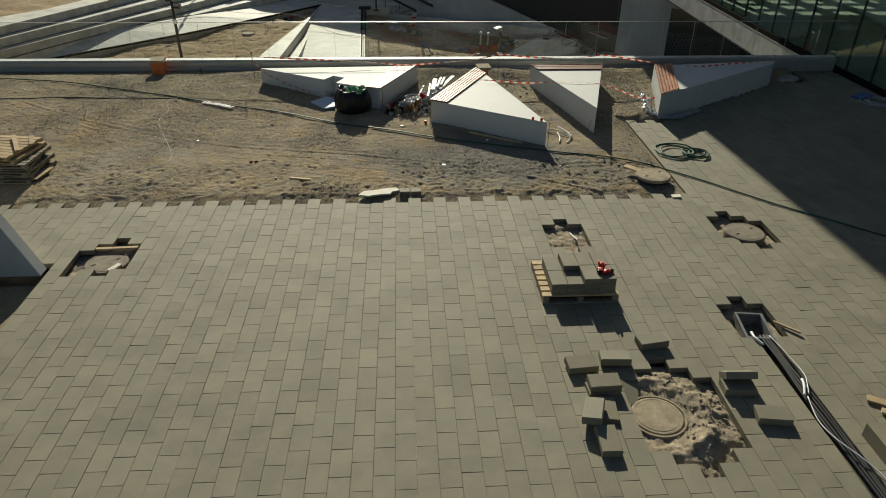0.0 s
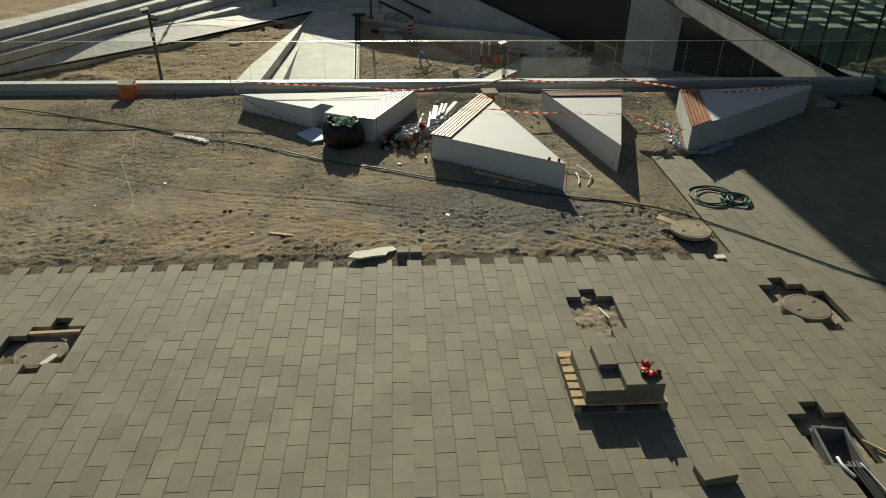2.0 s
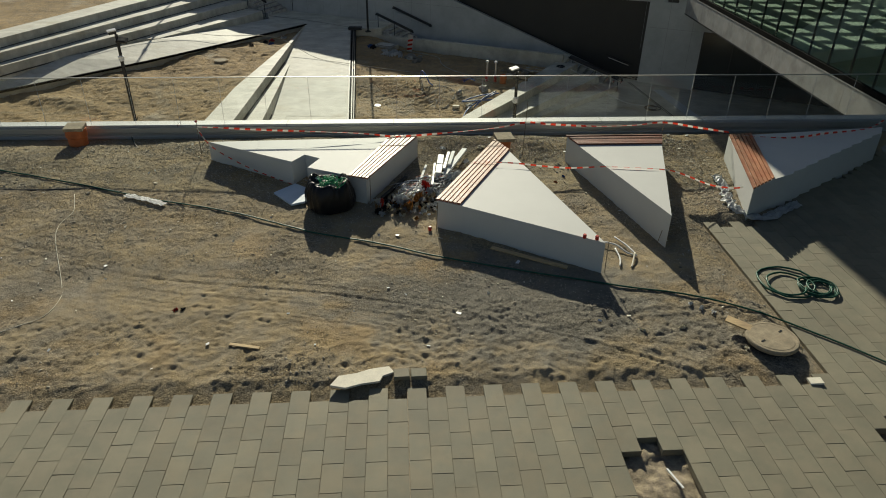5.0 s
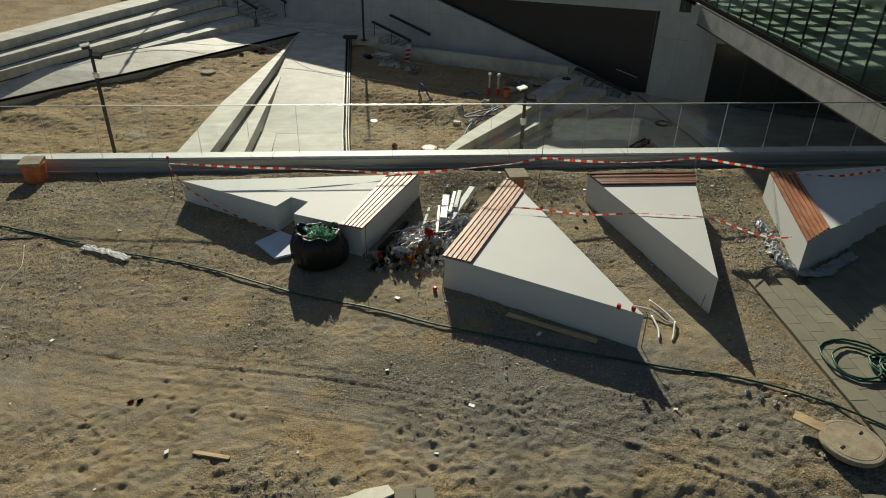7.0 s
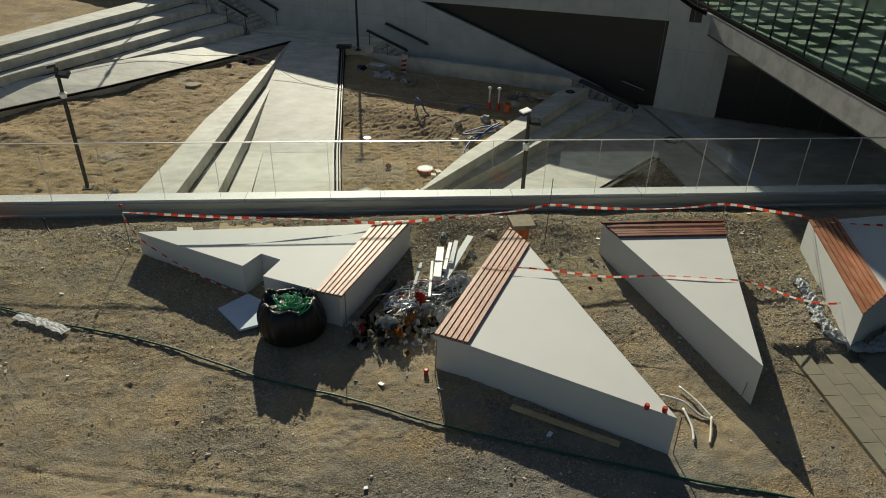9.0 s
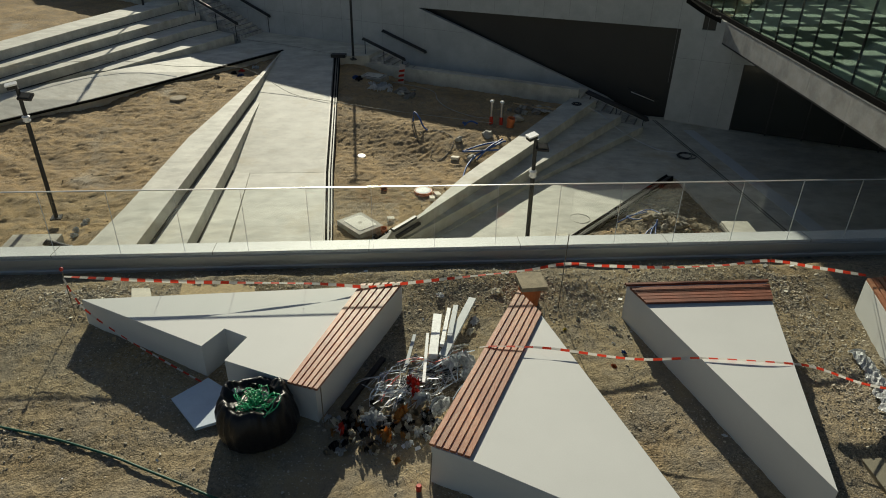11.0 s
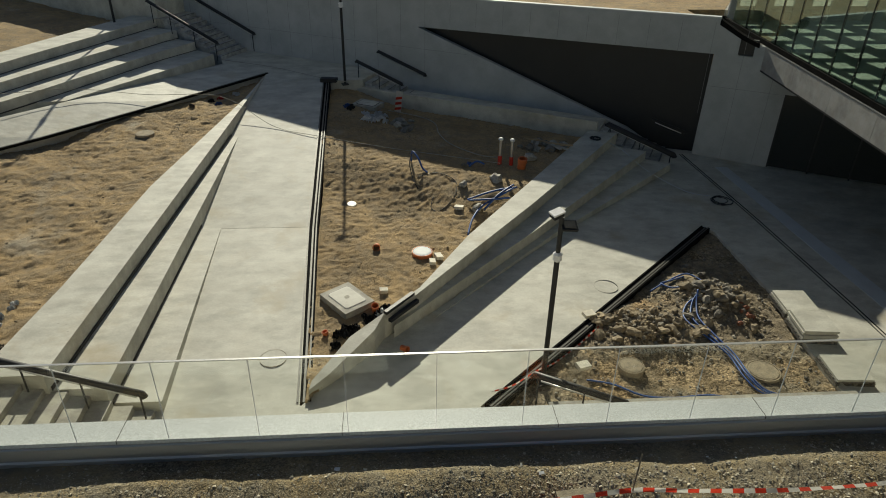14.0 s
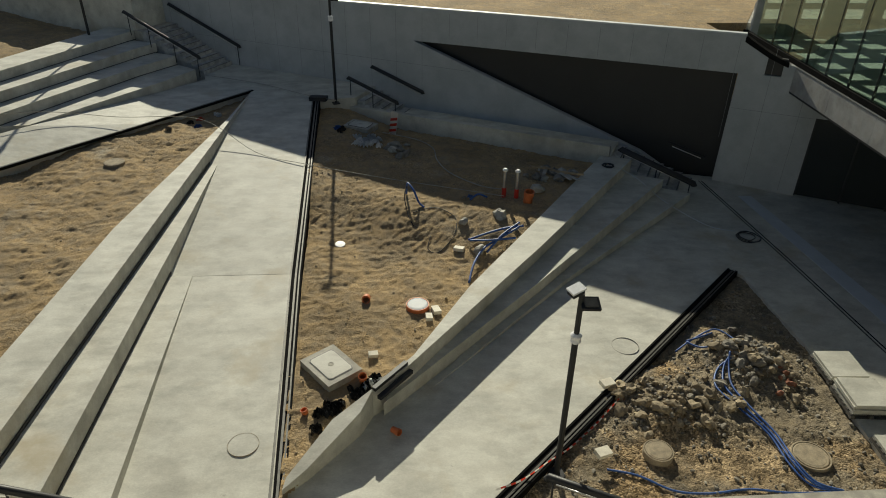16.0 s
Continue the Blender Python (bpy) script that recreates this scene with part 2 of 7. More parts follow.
GLASS_DARK = material("dark_window_glass", (0.028, 0.032, 0.031), 0.15, vary=0.1, scale=0.4, bump=0.0)
GLASS_FACADE = glass_material("facade_glass", (0.74, 0.84, 0.78), 0.9, 0.20, (0.76, 0.86, 0.82))


# ---- mesh helpers ----
def link(name, bm, mat, parent=None, smooth=False):
    me = bpy.data.meshes.new(name)
    bm.normal_update()
    bm.to_mesh(me)
    bm.free()
    me.materials.append(mat)
    if smooth:
        me.polygons.foreach_set("use_smooth", [True] * len(me.polygons))
    ob = new(name, me)
    if parent:
        ob.parent = parent
    return ob


def part(name, bm, mat, parent, label="", smooth=False):
    return tagged(link(name, bm, mat, parent, smooth), label)


def empty(name, m=None, **tags):
    ob = new(name)
    ob.empty_display_size = 0.2
    if m is not None:
        ob.matrix_basis = m
    return tagged(ob, **tags)


def bevelled(bm, width, seg=1):
    if width:
        bmesh.ops.bevel(bm, geom=[e for e in bm.edges if len(e.link_faces) == 2 and e.calc_face_angle(0) > 0.5], offset=width,
                        segments=seg, affect="EDGES", profile=0.7)
    return bm


def add_box(bm, x0, x1, y0, y1, z0, z1, m=None):
    vs = [bm.verts.new((x, y, z)) for z in (z0, z1) for x, y in ((x0, y0), (x1, y0), (x1, y1), (x0, y1))]
    for f in ((3, 2, 1, 0), (4, 5, 6, 7), (0, 1, 5, 4), (1, 2, 6, 5), (2, 3, 7, 6), (3, 0, 4, 7)):
        bm.faces.new([vs[i] for i in f])
    if m is not None:
        bmesh.ops.transform(bm, matrix=m, verts=vs)
    return bm


def box(x0, x1, y0, y1, z0, z1, bevel=0.0, m=None):
    bm = add_box(bmesh.new(), x0, x1, y0, y1, z0, z1)
    bevelled(bm, bevel)
    if m is not None:
        bm.transform(m)
    return bm


def add_prism(bm, pts, z0, z1=None):
    """A solid over the outline pts (x, y) or (x, y, z top), from z0 up to z1 or to each point's own height."""
    pts = [(p[0], p[1], z1 if len(p) == 2 else p[2]) for p in pts]
    if sum(a[0] * b[1] - b[0] * a[1] for a, b in zip(pts, pts[1:] + pts[:1])) < 0:
        pts = pts[::-1]
    lo = [bm.verts.new((x, y, z0)) for x, y, z in pts]
    hi = [bm.verts.new(p) for p in pts]
    bm.faces.new(lo[::-1])
    bm.faces.new(hi)
    for i in range(len(pts)):
        j = (i + 1) % len(pts)
        bm.faces.new((lo[i], lo[j], hi[j], hi[i]))
    return bm


def prism(pts, z0, z1=None, bevel=0.0):
    return bevelled(add_prism(bmesh.new(), pts, z0, z1), bevel)


def add_tube(bm, pts, r, sides=8, closed=False):
    """A round tube along points; r may be a list."""
    pts = [Vector(p) for p in pts]
    rings = []
    up = Vector((0.13, 0.21, 0.97))
    for i, p in enumerate(pts):
        a = pts[max(i - 1, 0)]
        b = pts[min(i + 1, len(pts) - 1)]
        d = (b - a).normalized()
        u = d.cross(up)
        if u.length < 0.05:
            u = d.cross(Vector((1, 0, 0)))
        u.normalize()
        w = u.cross(d)
        rr = r[i] if isinstance(r, (list, tuple)) else r
        rings.append([bm.verts.new(p + (u * math.cos(k * math.tau / sides) + w * math.sin(k * math.tau / sides)) * rr) for k in range(sides)])
    for a, b in zip(rings, rings[1:]):
        for k in range(sides):
            bm.faces.new((a[k], a[(k + 1) % sides], b[(k + 1) % sides], b[k]))
    bm.faces.new(rings[0][::-1])
    bm.faces.new(rings[-1])
    return bm


def tube(pts, r, sides=8):
    bm = add_tube(bmesh.new(), pts, r, sides)
    bmesh.ops.recalc_face_normals(bm, faces=bm.faces)
    return bm


def add_lathe(bm, profile, c=(0, 0, 0), sides=24):
    """A turned solid from (radius, z) pairs, bottom to top."""
    rings = [[bm.verts.new((c[0] + r * math.cos(k * math.tau / sides), c[1] + r * math.sin(k * math.tau / sides), c[2] + z)) for k in range(sides)]
             for r, z in profile]
    for a, b in zip(rings, rings[1:]):
        for k in range(sides):
            bm.faces.new((a[k], a[(k + 1) % sides], b[(k + 1) % sides], b[k]))
    bm.faces.new(rings[0][::-1])
    bm.faces.new(rings[-1])
    return bm


def lathe(profile, c=(0, 0, 0), sides=24):
    return add_lathe(bmesh.new(), profile, c, sides)


def smooth_line(pts, n=6):
    """Catmull-Rom points through pts."""
    pts = [Vector(p) for p in pts]
    out = []
    for i in range(len(pts) - 1):
        a, b, c, d = pts[max(i - 1, 0)], pts[i], pts[i + 1], pts[min(i + 2, len(pts) - 1)]
        for k in range(n):
            t = k / n
            out.append(0.5 * (2 * b + (c - a) * t + (2 * a - 5 * b + 4 * c - d) * t * t + (3 * b - a - 3 * c + d) * t ** 3))
    return out + [pts[-1]]


def inside(x, y, poly):
    r = False
    for (x0, y0), (x1, y1) in zip(poly, poly[1:] + poly[:1]):
        if (y0 > y) != (y1 > y) and x < x0 + (y - y0) * (x1 - x0) / (y1 - y0):
            r = not r
    return r


def terrain(name, x0, x1, y0, y1, step, height, mat, outline=None, skirt=0.0):
    """A sheet of ground with the height function height(x, y), cut roughly to an outline."""
    nx, ny = int((x1 - x0) / step) + 1, int((y1 - y0) / step) + 1
    xs, ys = np.linspace(x0, x1, nx), np.linspace(y0, y1, ny)
    verts = [(x, y, height(x, y)) for y in ys for x in xs]
    faces = []
    for j in range(ny - 1):
        for i in range(nx - 1):
            if outline is None or inside((xs[i] + xs[i + 1]) / 2, (ys[j] + ys[j + 1]) / 2, outline):
                a = j * nx + i
                faces.append((a, a + 1, a + nx + 1, a + nx))
    me = bpy.data.meshes.new(name)
    me.from_pydata(verts, [], faces)
    me.materials.append(mat)
    me.polygons.foreach_set("use_smooth", [True] * len(me.polygons))
    ob = new(name, me)
    return ob


def fbm(x, y, s, octaves=4, z=0.0):
    v, a, f = 0.0, 1.0, s
    for _ in range(octaves):
        v += a * noise.noise((x * f, y * f, z))
        a *= 0.5
        f *= 2.0
    return v


# ---- paving of the upper terrace ----
W, L, Y0 = 0.25, 0.41667, 6.817
GAP, THICK = 0.0035, 0.09
PITS = {
    "left": [(-5.76, 8.48), (-5.76, 9.42), (-5.26, 9.42), (-5.26, 9.72), (-4.98, 9.72), (-4.98, 9.55), (-4.74, 9.55), (-4.74, 8.7)],
    "middle": [(2.49, 9.3), (2.49, 9.96), (2.74, 9.96), (2.74, 10.2), (3.01, 10.2), (3.01, 9.96), (3.26, 9.96), (3.26, 9.2), (3.0, 8.85), (2.75, 8.9)],
    "round": [(5.74, 9.3), (5.74, 10.2), (6.0, 10.4), (6.26, 10.4), (6.76, 10.0), (6.76, 9.3), (6.5, 9.1), (6.0, 9.1)],
    "box": [(4.74, 6.5), (4.74, 7.2), (5.0, 7.45), (5.26, 7.45), (5.51, 7.2), (5.51, 6.4), (5.0, 6.3)],
    "big": [(2.75, 4.3), (2.75, 5.3), (3.0, 5.8), (3.5, 5.85), (3.75, 5.6), (4.1, 5.4), (4.1, 4.7), (3.75, 4.3), (3.25, 4.0), (3.0, 4.0)],
    "cover": [(11.3, 18.7), (11.3, 19.75), (12.5, 19.75), (12.5, 18.7)],
    "trench": [(5.0, -2.0), (5.0, 6.5), (5.25, 6.5), (5.25, -2.0)],
}


def paved(x, y):
    if any(inside(x, y, p) for p in PITS.values()):
        return False
    if x > 5.75:
        return x < 14.1 and y < (15.45 + max(0, x - 6.6) * 0.72 if x < 11.4 else 19.9)
    if x < -5.95 and y < 8.75:
        return False
    return y < 11.1


def paver_mesh(bm, w, l, t, b=0.006, m=None):
    lo = [bm.verts.new(p) for p in ((-w, -l, -t), (w, -l, -t), (w, l, -t), (-w, l, -t))]
    mid = [bm.verts.new(p) for p in ((-w, -l, -b), (w, -l, -b), (w, l, -b), (-w, l, -b))]
    hi = [bm.verts.new(p) for p in ((-w + b, -l + b, 0), (w - b, -l + b, 0), (w - b, l - b, 0), (-w + b, l - b, 0))]
    for a, c in ((lo, mid), (mid, hi)):
        for i in range(4):
            bm.faces.new((a[i], a[(i + 1) % 4], c[(i + 1) % 4], c[i]))
    bm.faces.new(hi)
    bm.faces.new(lo[::-1])
    if m is not None:
        bmesh.ops.transform(bm, matrix=m, verts=lo + mid + hi)
    return bm


def build_paving():
    base = terrain("ground", -14, 14.3, -6, 20.2, 0.5, lambda x, y: -0.30, BEDDING)
    tagged(base, label="brown bedding sand under the paving and soil", category="ground", kind="structure")
    floor = link("pavement", box(-6.0, 5.75, -6, 11.0, -0.29, -0.20), BEDDING)
    tagged(floor, label="grey concrete block paving laid in running bond", category="paving", kind="structure")
    rng = random.Random(4)
    near = []
    verts, faces, fill, quads = [], [], [], []
    for i in range(-40, 57):
        off = 0.0 if i % 2 else 0.5
        for k in range(-24, 32):
            x, y = (i + 0.5) * W, Y0 + (k + off + 0.5) * L
            if y < -3.5 or x < -9.5 or not paved(x, y):
                continue
            n1 = len(fill)
            fill.extend([(x - W / 2, y - L / 2, -0.009), (x + W / 2, y - L / 2, -0.009), (x + W / 2, y + L / 2, -0.009), (x - W / 2, y + L / 2, -0.009)])
            quads.append((n1, n1 + 1, n1 + 2, n1 + 3))
            tilt = (rng.gauss(0, 0.0009), rng.gauss(0, 0.0012), rng.gauss(0, 0.0012))
            if -3.0 < x < 2.75 and 5.3 < y < 11.2:
                near.append((x, y, tilt))
                continue
            w, l, b = W / 2 - GAP / 2, L / 2 - GAP / 2, 0.003
            n0 = len(verts)
            for ww, ll, zz in ((w, l, -THICK), (w, l, -b), (w - b, l - b, 0)):
                for sx, sy in ((-1, -1), (1, -1), (1, 1), (-1, 1)):
                    verts.append((x + sx * ww + tilt[2], y + sy * ll, zz + tilt[0] + (sx * tilt[1] + sy * tilt[0]) * (zz > -0.05)))
            for a in (0, 4):
                for q in range(4):
                    faces.append((n0 + a + q, n0 + a + (q + 1) % 4, n0 + a + 4 + (q + 1) % 4, n0 + a + 4 + q))
            faces.append((n0 + 8, n0 + 9, n0 + 10, n0 + 11))
    me = bpy.data.meshes.new("pavers")
    me.from_pydata(verts, [], faces)
    me.materials.append(PAVER_FIELD)
    field = new("pavers", me)
    field.parent = floor
    jm = bpy.data.meshes.new("joint_fill")
    jm.from_pydata(fill, [], quads)
    jm.materials.append(BEDDING)
    jf = new("joint_fill", jm)
    jf.parent = floor
    tagged(jf, kind="stuff")
    tagged(field, kind="stuff")
    bm = paver_mesh(bmesh.new(), W / 2 - GAP / 2, L / 2 - GAP / 2, THICK, 0.003)
    pm = bpy.data.meshes.new("paver")
    bm.to_mesh(pm)
    bm.free()
    pm.materials.append(PAVER)
    for x, y, (a, b, c) in near:
        ob = new("paver", pm)
        ob.parent = floor
        ob.matrix_basis = pose(x + c, y, a, math.degrees(a), math.degrees(b), math.degrees(c) * 2)


# ---- soil bed ----
def crumbs(x, y, s, z=0.0):
    """Clods with sharp hollows between them, 0 to about 1."""
    v = 1.0 - abs(noise.noise((x * s, y * s, z))) * 2.0
    return v * v


def footprints():
    """A relief of shoe marks trodden into the bed, as a grid of heights 2 cm apart from (-11, 11)."""
    rng = np.random.RandomState(23)
    grid = np.zeros((460, 880))
    for _ in range(9000):
        x, y = rng.uniform(-11, 6.4), 11.0 + 8.6 * rng.beta(1.0, 1.9)
        if noise.noise((x * 0.45, y * 0.7, 31.0)) + 0.35 * noise.noise((x * 1.6, y * 2.0, 7.0)) < -0.22 + 0.30 * (y > 13.0):
            continue
        a, r, q, deep = rng.uniform(0, 3.15), rng.uniform(0.018, 0.06), rng.uniform(1.0, 2.4), rng.uniform(0.004, 0.015) * (1.0 if y < 13.2 else 0.7)
        i, j = int((y - 11) / 0.02), int((x + 11) / 0.02)
        yy, xx = np.mgrid[max(0, i - 16):min(460, i + 17), max(0, j - 16):min(880, j + 17)]
        u, v = xx * 0.02 - 11 - x, yy * 0.02 + 11 - y
        u, v = u + 0.012 * np.sin(v * 55 + x * 9), v + 0.012 * np.sin(u * 47 + y * 7)
        d = np.sqrt(((u * math.cos(a) + v * math.sin(a)) / (r * q)) ** 2 + ((v * math.cos(a) - u * math.sin(a)) / r) ** 2)
        grid[yy, xx] += deep * (-np.exp(-(d / 0.75) ** 4) + 0.42 * np.exp(-((d - 1.25) / 0.34) ** 2))
    return np.clip(grid, -0.042, 0.024)


FOOTPRINTS = footprints()


def dent(x, y):
    u, v = (x + 11) / 0.02, (y - 11) / 0.02
    if not (0 <= u < 878 and 0 <= v < 458):
        return 0.0
    i, j = int(v), int(u)
    f, g = v - i, u - j
    return float((FOOTPRINTS[i, j] * (1 - g) + FOOTPRINTS[i, j + 1] * g) * (1 - f) + (FOOTPRINTS[i + 1, j] * (1 - g) + FOOTPRINTS[i + 1, j + 1] * g) * f)


def soil_z(x, y):
    rise = 0.02 + 0.10 * max(0, min(1, (y - 14) / 4)) + 0.12 * max(0, min(1, (-2 - x) / 4)) * max(0, min(1, (y - 14) / 3)) * max(0, min(1, (19.9 - y) / 1.4))
    bank = max(0.0, min(1.0, (y - 18.2) / 1.2))
    rise += 0.17 * bank * bank * (3 - 2 * bank) * max(0.0, min(1.0, (19.86 - y) / 0.42)) * max(0.15, min(1.0, (x + 6.0) / 1.5)) * (0.85 + 0.4 * noise.noise((x * 0.8, y, 12.0))) * (1.0 - math.exp(-((x + 7.3) / 0.5) ** 2))
    if x < 5.45:
        edge = max(0.0, min(1.0, (y - 11.05) / 0.35))
    elif y < 15.3:
        edge = max(0.0, min(1.0, (5.75 - x) / 0.3, (y - 11.05) / 0.35))
    else:
        edge = max(0.0, min(1.0, max((y - 15.45 - max(0.0, x - 6.6) * 0.72) / 0.3, (5.75 - x) / 0.3)))
    trodden = max(0.0, min(1.0, (13.0 + 0.8 * max(0.0, min(1.0, (x - 0.5) / 2.0)) - y) / 1.2))
    stony = max(0.0, min(1.0, (y - 14.2) / 1.2))
    lumps = 0.018 * fbm(x, y, 0.7, 2) + 0.010 * fbm(x, y, 4.5, 3, 3.0) + (0.003 + 0.006 * stony) * crumbs(x, y, 6.0, 6.0) + 0.016 * (0.25 + 0.75 * trodden) * (crumbs(0.8 * x + 0.5 * y, 1.5 * y - 0.3 * x, 2.6, 21.0) - 0.4) + 0.007 * trodden * crumbs(x + 0.4 * y, 1.3 * y, 8.0, 25.0)
    lumps += 0.006 * noise.noise((x * 17, y * 17, 2.0)) + 0.006 * trodden * noise.noise((x * 9.0, y * 11.0, 15.0)) + (0.004 + 0.008 * trodden) * noise.noise((x * 5.2 + y * 2.0, y * 6.5 - x * 1.5, 5.0)) + dent(x, y)
    ruts = 0.0
    for a, w in ((0.0, 1.3), (0.20, 0.7), (-0.34, 0.6), (-0.72, 0.8), (-0.62, 0.5)):
        d = y - (13.62 + a - 0.15 * (x + 2.4) - 0.035 * (x + 2.4) * abs(x + 2.4))
        ruts += w * (0.008 * math.exp(-((d - 0.06) / 0.028) ** 2) - 0.011 * math.exp(-(d / 0.03) ** 2))
    return -0.06 + (0.06 + rise + lumps + ruts * max(0.0, min(1.0, 0.6 + noise.noise((x * 0.5, y, 1.0))))) * edge


def build_soil():
    ob = terrain("soil_bed", -14, 12.2, 11.0, 20.05, 0.029, soil_z, SOIL, [(-17, 10), (5.95, 10), (5.95, 15.2), (6.8, 15.2), (12.6, 19.3), (12.6, 21), (-17, 21)])
    tagged(ob, label="brown gravelly soil bed with tyre marks", category="soil", kind="structure")
    far = link("soil_left", box(-60, -13.9, -6, 20.0, -0.4, 0.15), SOIL)
    yard = link("soil_yard", box(-13.89, -6.05, -6, 8.4, -0.4, -0.12), SOIL)
    tagged(yard, label="bare soil beside the paving", category="soil", kind="structure")
    tagged(far, label="brown gravelly soil beyond the bed", category="soil", kind="structure")


# ---- parapet with glass balustrade ----
def build_parapet():
    wall = link("wall_parapet", box(-60, 13.84, 19.98, 20.27, -6.0, 0.40), CONCRETE_OLD)
    tagged(wall, label="retaining wall with a metal-clad parapet", category="wall", kind="structure")
    part("coping", prism([(-60, 19.945, 0.458), (13.84, 19.945, 0.458), (13.84, 20.29, 0.435), (-60, 20.29, 0.435)], 0.405, None, 0.004), COPING, wall, "pale spangled zinc coping strip")
    for x in np.arange(-20.3, 13.7, 2.52):
        part("seam", prism([(x - 0.004, 19.94, 0.461), (x + 0.004, 19.94, 0.461), (x + 0.004, 20.292, 0.438), (x - 0.004, 20.292, 0.438)], 0.41), GRATE, wall)
    bm = bmesh.new()
    prof = [(19.975, 0.0), (19.93, 0.02), (19.925, 0.17), (19.945, 0.19), (19.945, 0.25), (19.915, 0.27), (19.915, 0.39), (19.943, 0.40)]
    for a, b in zip(prof, prof[1:]):
        v = [bm.verts.new((x, p[0], p[1])) for x, p in ((-60, a), (13.84, a), (13.84, b), (-60, b))]
        bm.faces.new(v)
    part("cladding", bm, CLADDING, wall, "brushed aluminium cladding")
    fence = empty("glass_balustrade", label="frameless glass balustrade with a slim steel handrail", category="balustrade")
    pane_bm = box(-0.494, 0.494, -0.008, 0.008, -0.045, 1.068, 0.002)
    pm = bpy.data.meshes.new("pane")
    pane_bm.to_mesh(pm)
    pane_bm.free()
    pm.materials.append(GLASS_RAIL)
    part("pane", box(13.07, 13.84, 19.947, 19.963, 0.455, 1.568, 0.002), GLASS_RAIL, fence)
    for i in range(-22, 13):
        ob = new("pane", pm)
        ob.parent = fence
        ob.matrix_basis = pose(0.437 + i * 1.0075, 19.955, 0.50)
    for i in range(-22, 14):
        x = 0.437 + (i - 0.5) * 1.0075
        part("seal", box(x - 0.002, x + 0.002, 19.949, 19.961, 0.46, 1.563), CAP, fence)
    part("handrail", box(-22.4, 13.85, 19.942, 19.968, 1.565, 1.578, 0.003), STEEL, fence, "flat brushed steel handrail")


# ---- lower plaza ----
WALL_P, WALL_Q = Vector((1.65, 45.95)), Vector((12.95, 40.1))
WALL_D = (WALL_Q - WALL_P).normalized()
WALL_N = Vector((WALL_D.y, -WALL_D.x))          # towards the plaza


def on_wall(s, off=0.0):
    """Plan point s metres along the far wall from its recess's tip, off metres in front of it."""
    p = WALL_P + WALL_D * s + WALL_N * off
    return p.x, p.y


def wall_panel(pts, thick, mat, name, parent=None, bevel=0.0):
    """A slab in the far wall's plane: outline as (s, z), its face on the wall's line."""
    bm = bmesh.new()
    if sum(a[0] * b[1] - b[0] * a[1] for a, b in zip(pts, pts[1:] + pts[:1])) < 0:
        pts = pts[::-1]
    f = [bm.verts.new((*on_wall(s, 0.0), z)) for s, z in pts]
    k = [bm.verts.new((*on_wall(s, -thick), z)) for s, z in pts]
    bm.faces.new(f)
    bm.faces.new(k[::-1])
    for i in range(len(pts)):
        j = (i + 1) % len(pts)
        bm.faces.new((f[j], f[i], k[i], k[j]))
    bmesh.ops.recalc_face_normals(bm, faces=bm.faces)
    bevelled(bm, bevel)
    return link(name, bm, mat, parent)


def slab(name, pts, z0, mat, **tags):
    return tagged(link(name, prism(pts, z0), mat), **tags)


def floor_z(x, y):
    return -4.26 - 0.03 * x


def with_z(f, *pts):
    return [(x, y, f(x, y)) for x, y in pts]


def stairs(name, s0, s1, off0, off1, z0, z1, n, label):
    """A flight along the far wall from s0 (height z0) to s1 (height z1)."""
    th = empty(name, label=label, category="stairs", kind="structure")
    for i in range(n):
        a, b = s0 + (s1 - s0) * i / n, s0 + (s1 - s0) * (i + 1) / n
        z = z0 + (z1 - z0) * (i + 0.5 + 0.5 * (1 if z1 > z0 else -1) * 1) / n if z1 > z0 else z0 + (z1 - z0) * (i + 1) / n
        if z1 > z0:
            z = z0 + (z1 - z0) * (i + 1) / n
        part("tread", prism([on_wall(a, off0), on_wall(b, off0), on_wall(b, off1), on_wall(a, off1)], -5.2, z, 0.008), STAIR, th)
        # Grey strip added at each tread edge, imitating the darker shaded risers.
        edge = (a, a + 0.05) if (z1 > z0) == (s1 > s0) and z1 > z0 else ((b - 0.05, b) if s1 > s0 else (a - 0.05, a))
        part("nosing", prism([on_wall(edge[0], off0 + 0.1), on_wall(edge[1], off0 + 0.1), on_wall(edge[1], off1 - 0.1), on_wall(edge[0], off1 - 0.1)], z - 0.02, z + 0.004), TREAD_SHADE, th)
    return th


def handrail(a, b, posts, drop, label, r=0.075):
    """A flat dark handrail from a to b on thin posts, with turned-down ends."""
    th = empty("handrail", label=label, category="handrail", group="dark stair handrails")
    a, b = Vector(a), Vector(b)
    d = (b - a).normalized()
    pts = [a - d * 0.02 + Vector((0, 0, -0.07)), a, b, b + d * 0.02 + Vector((0, 0, -0.07))]
    part("rail", tube(pts, r, 10), DARK_METAL, th, smooth=True)
    part("under_rail", tube([a + d * 0.15 + Vector((0, 0, -0.13)), b - d * 0.15 + Vector((0, 0, -0.13))], 0.018, 8), STEEL, th, "slim steel light strip", True)
    for f in posts:
        p = a.lerp(b, f)
        part("post", tube([p + Vector((0, 0, -drop)), p + Vector((0, 0, -0.03))], 0.02, 8), DARK_METAL, th, smooth=True)
    return th


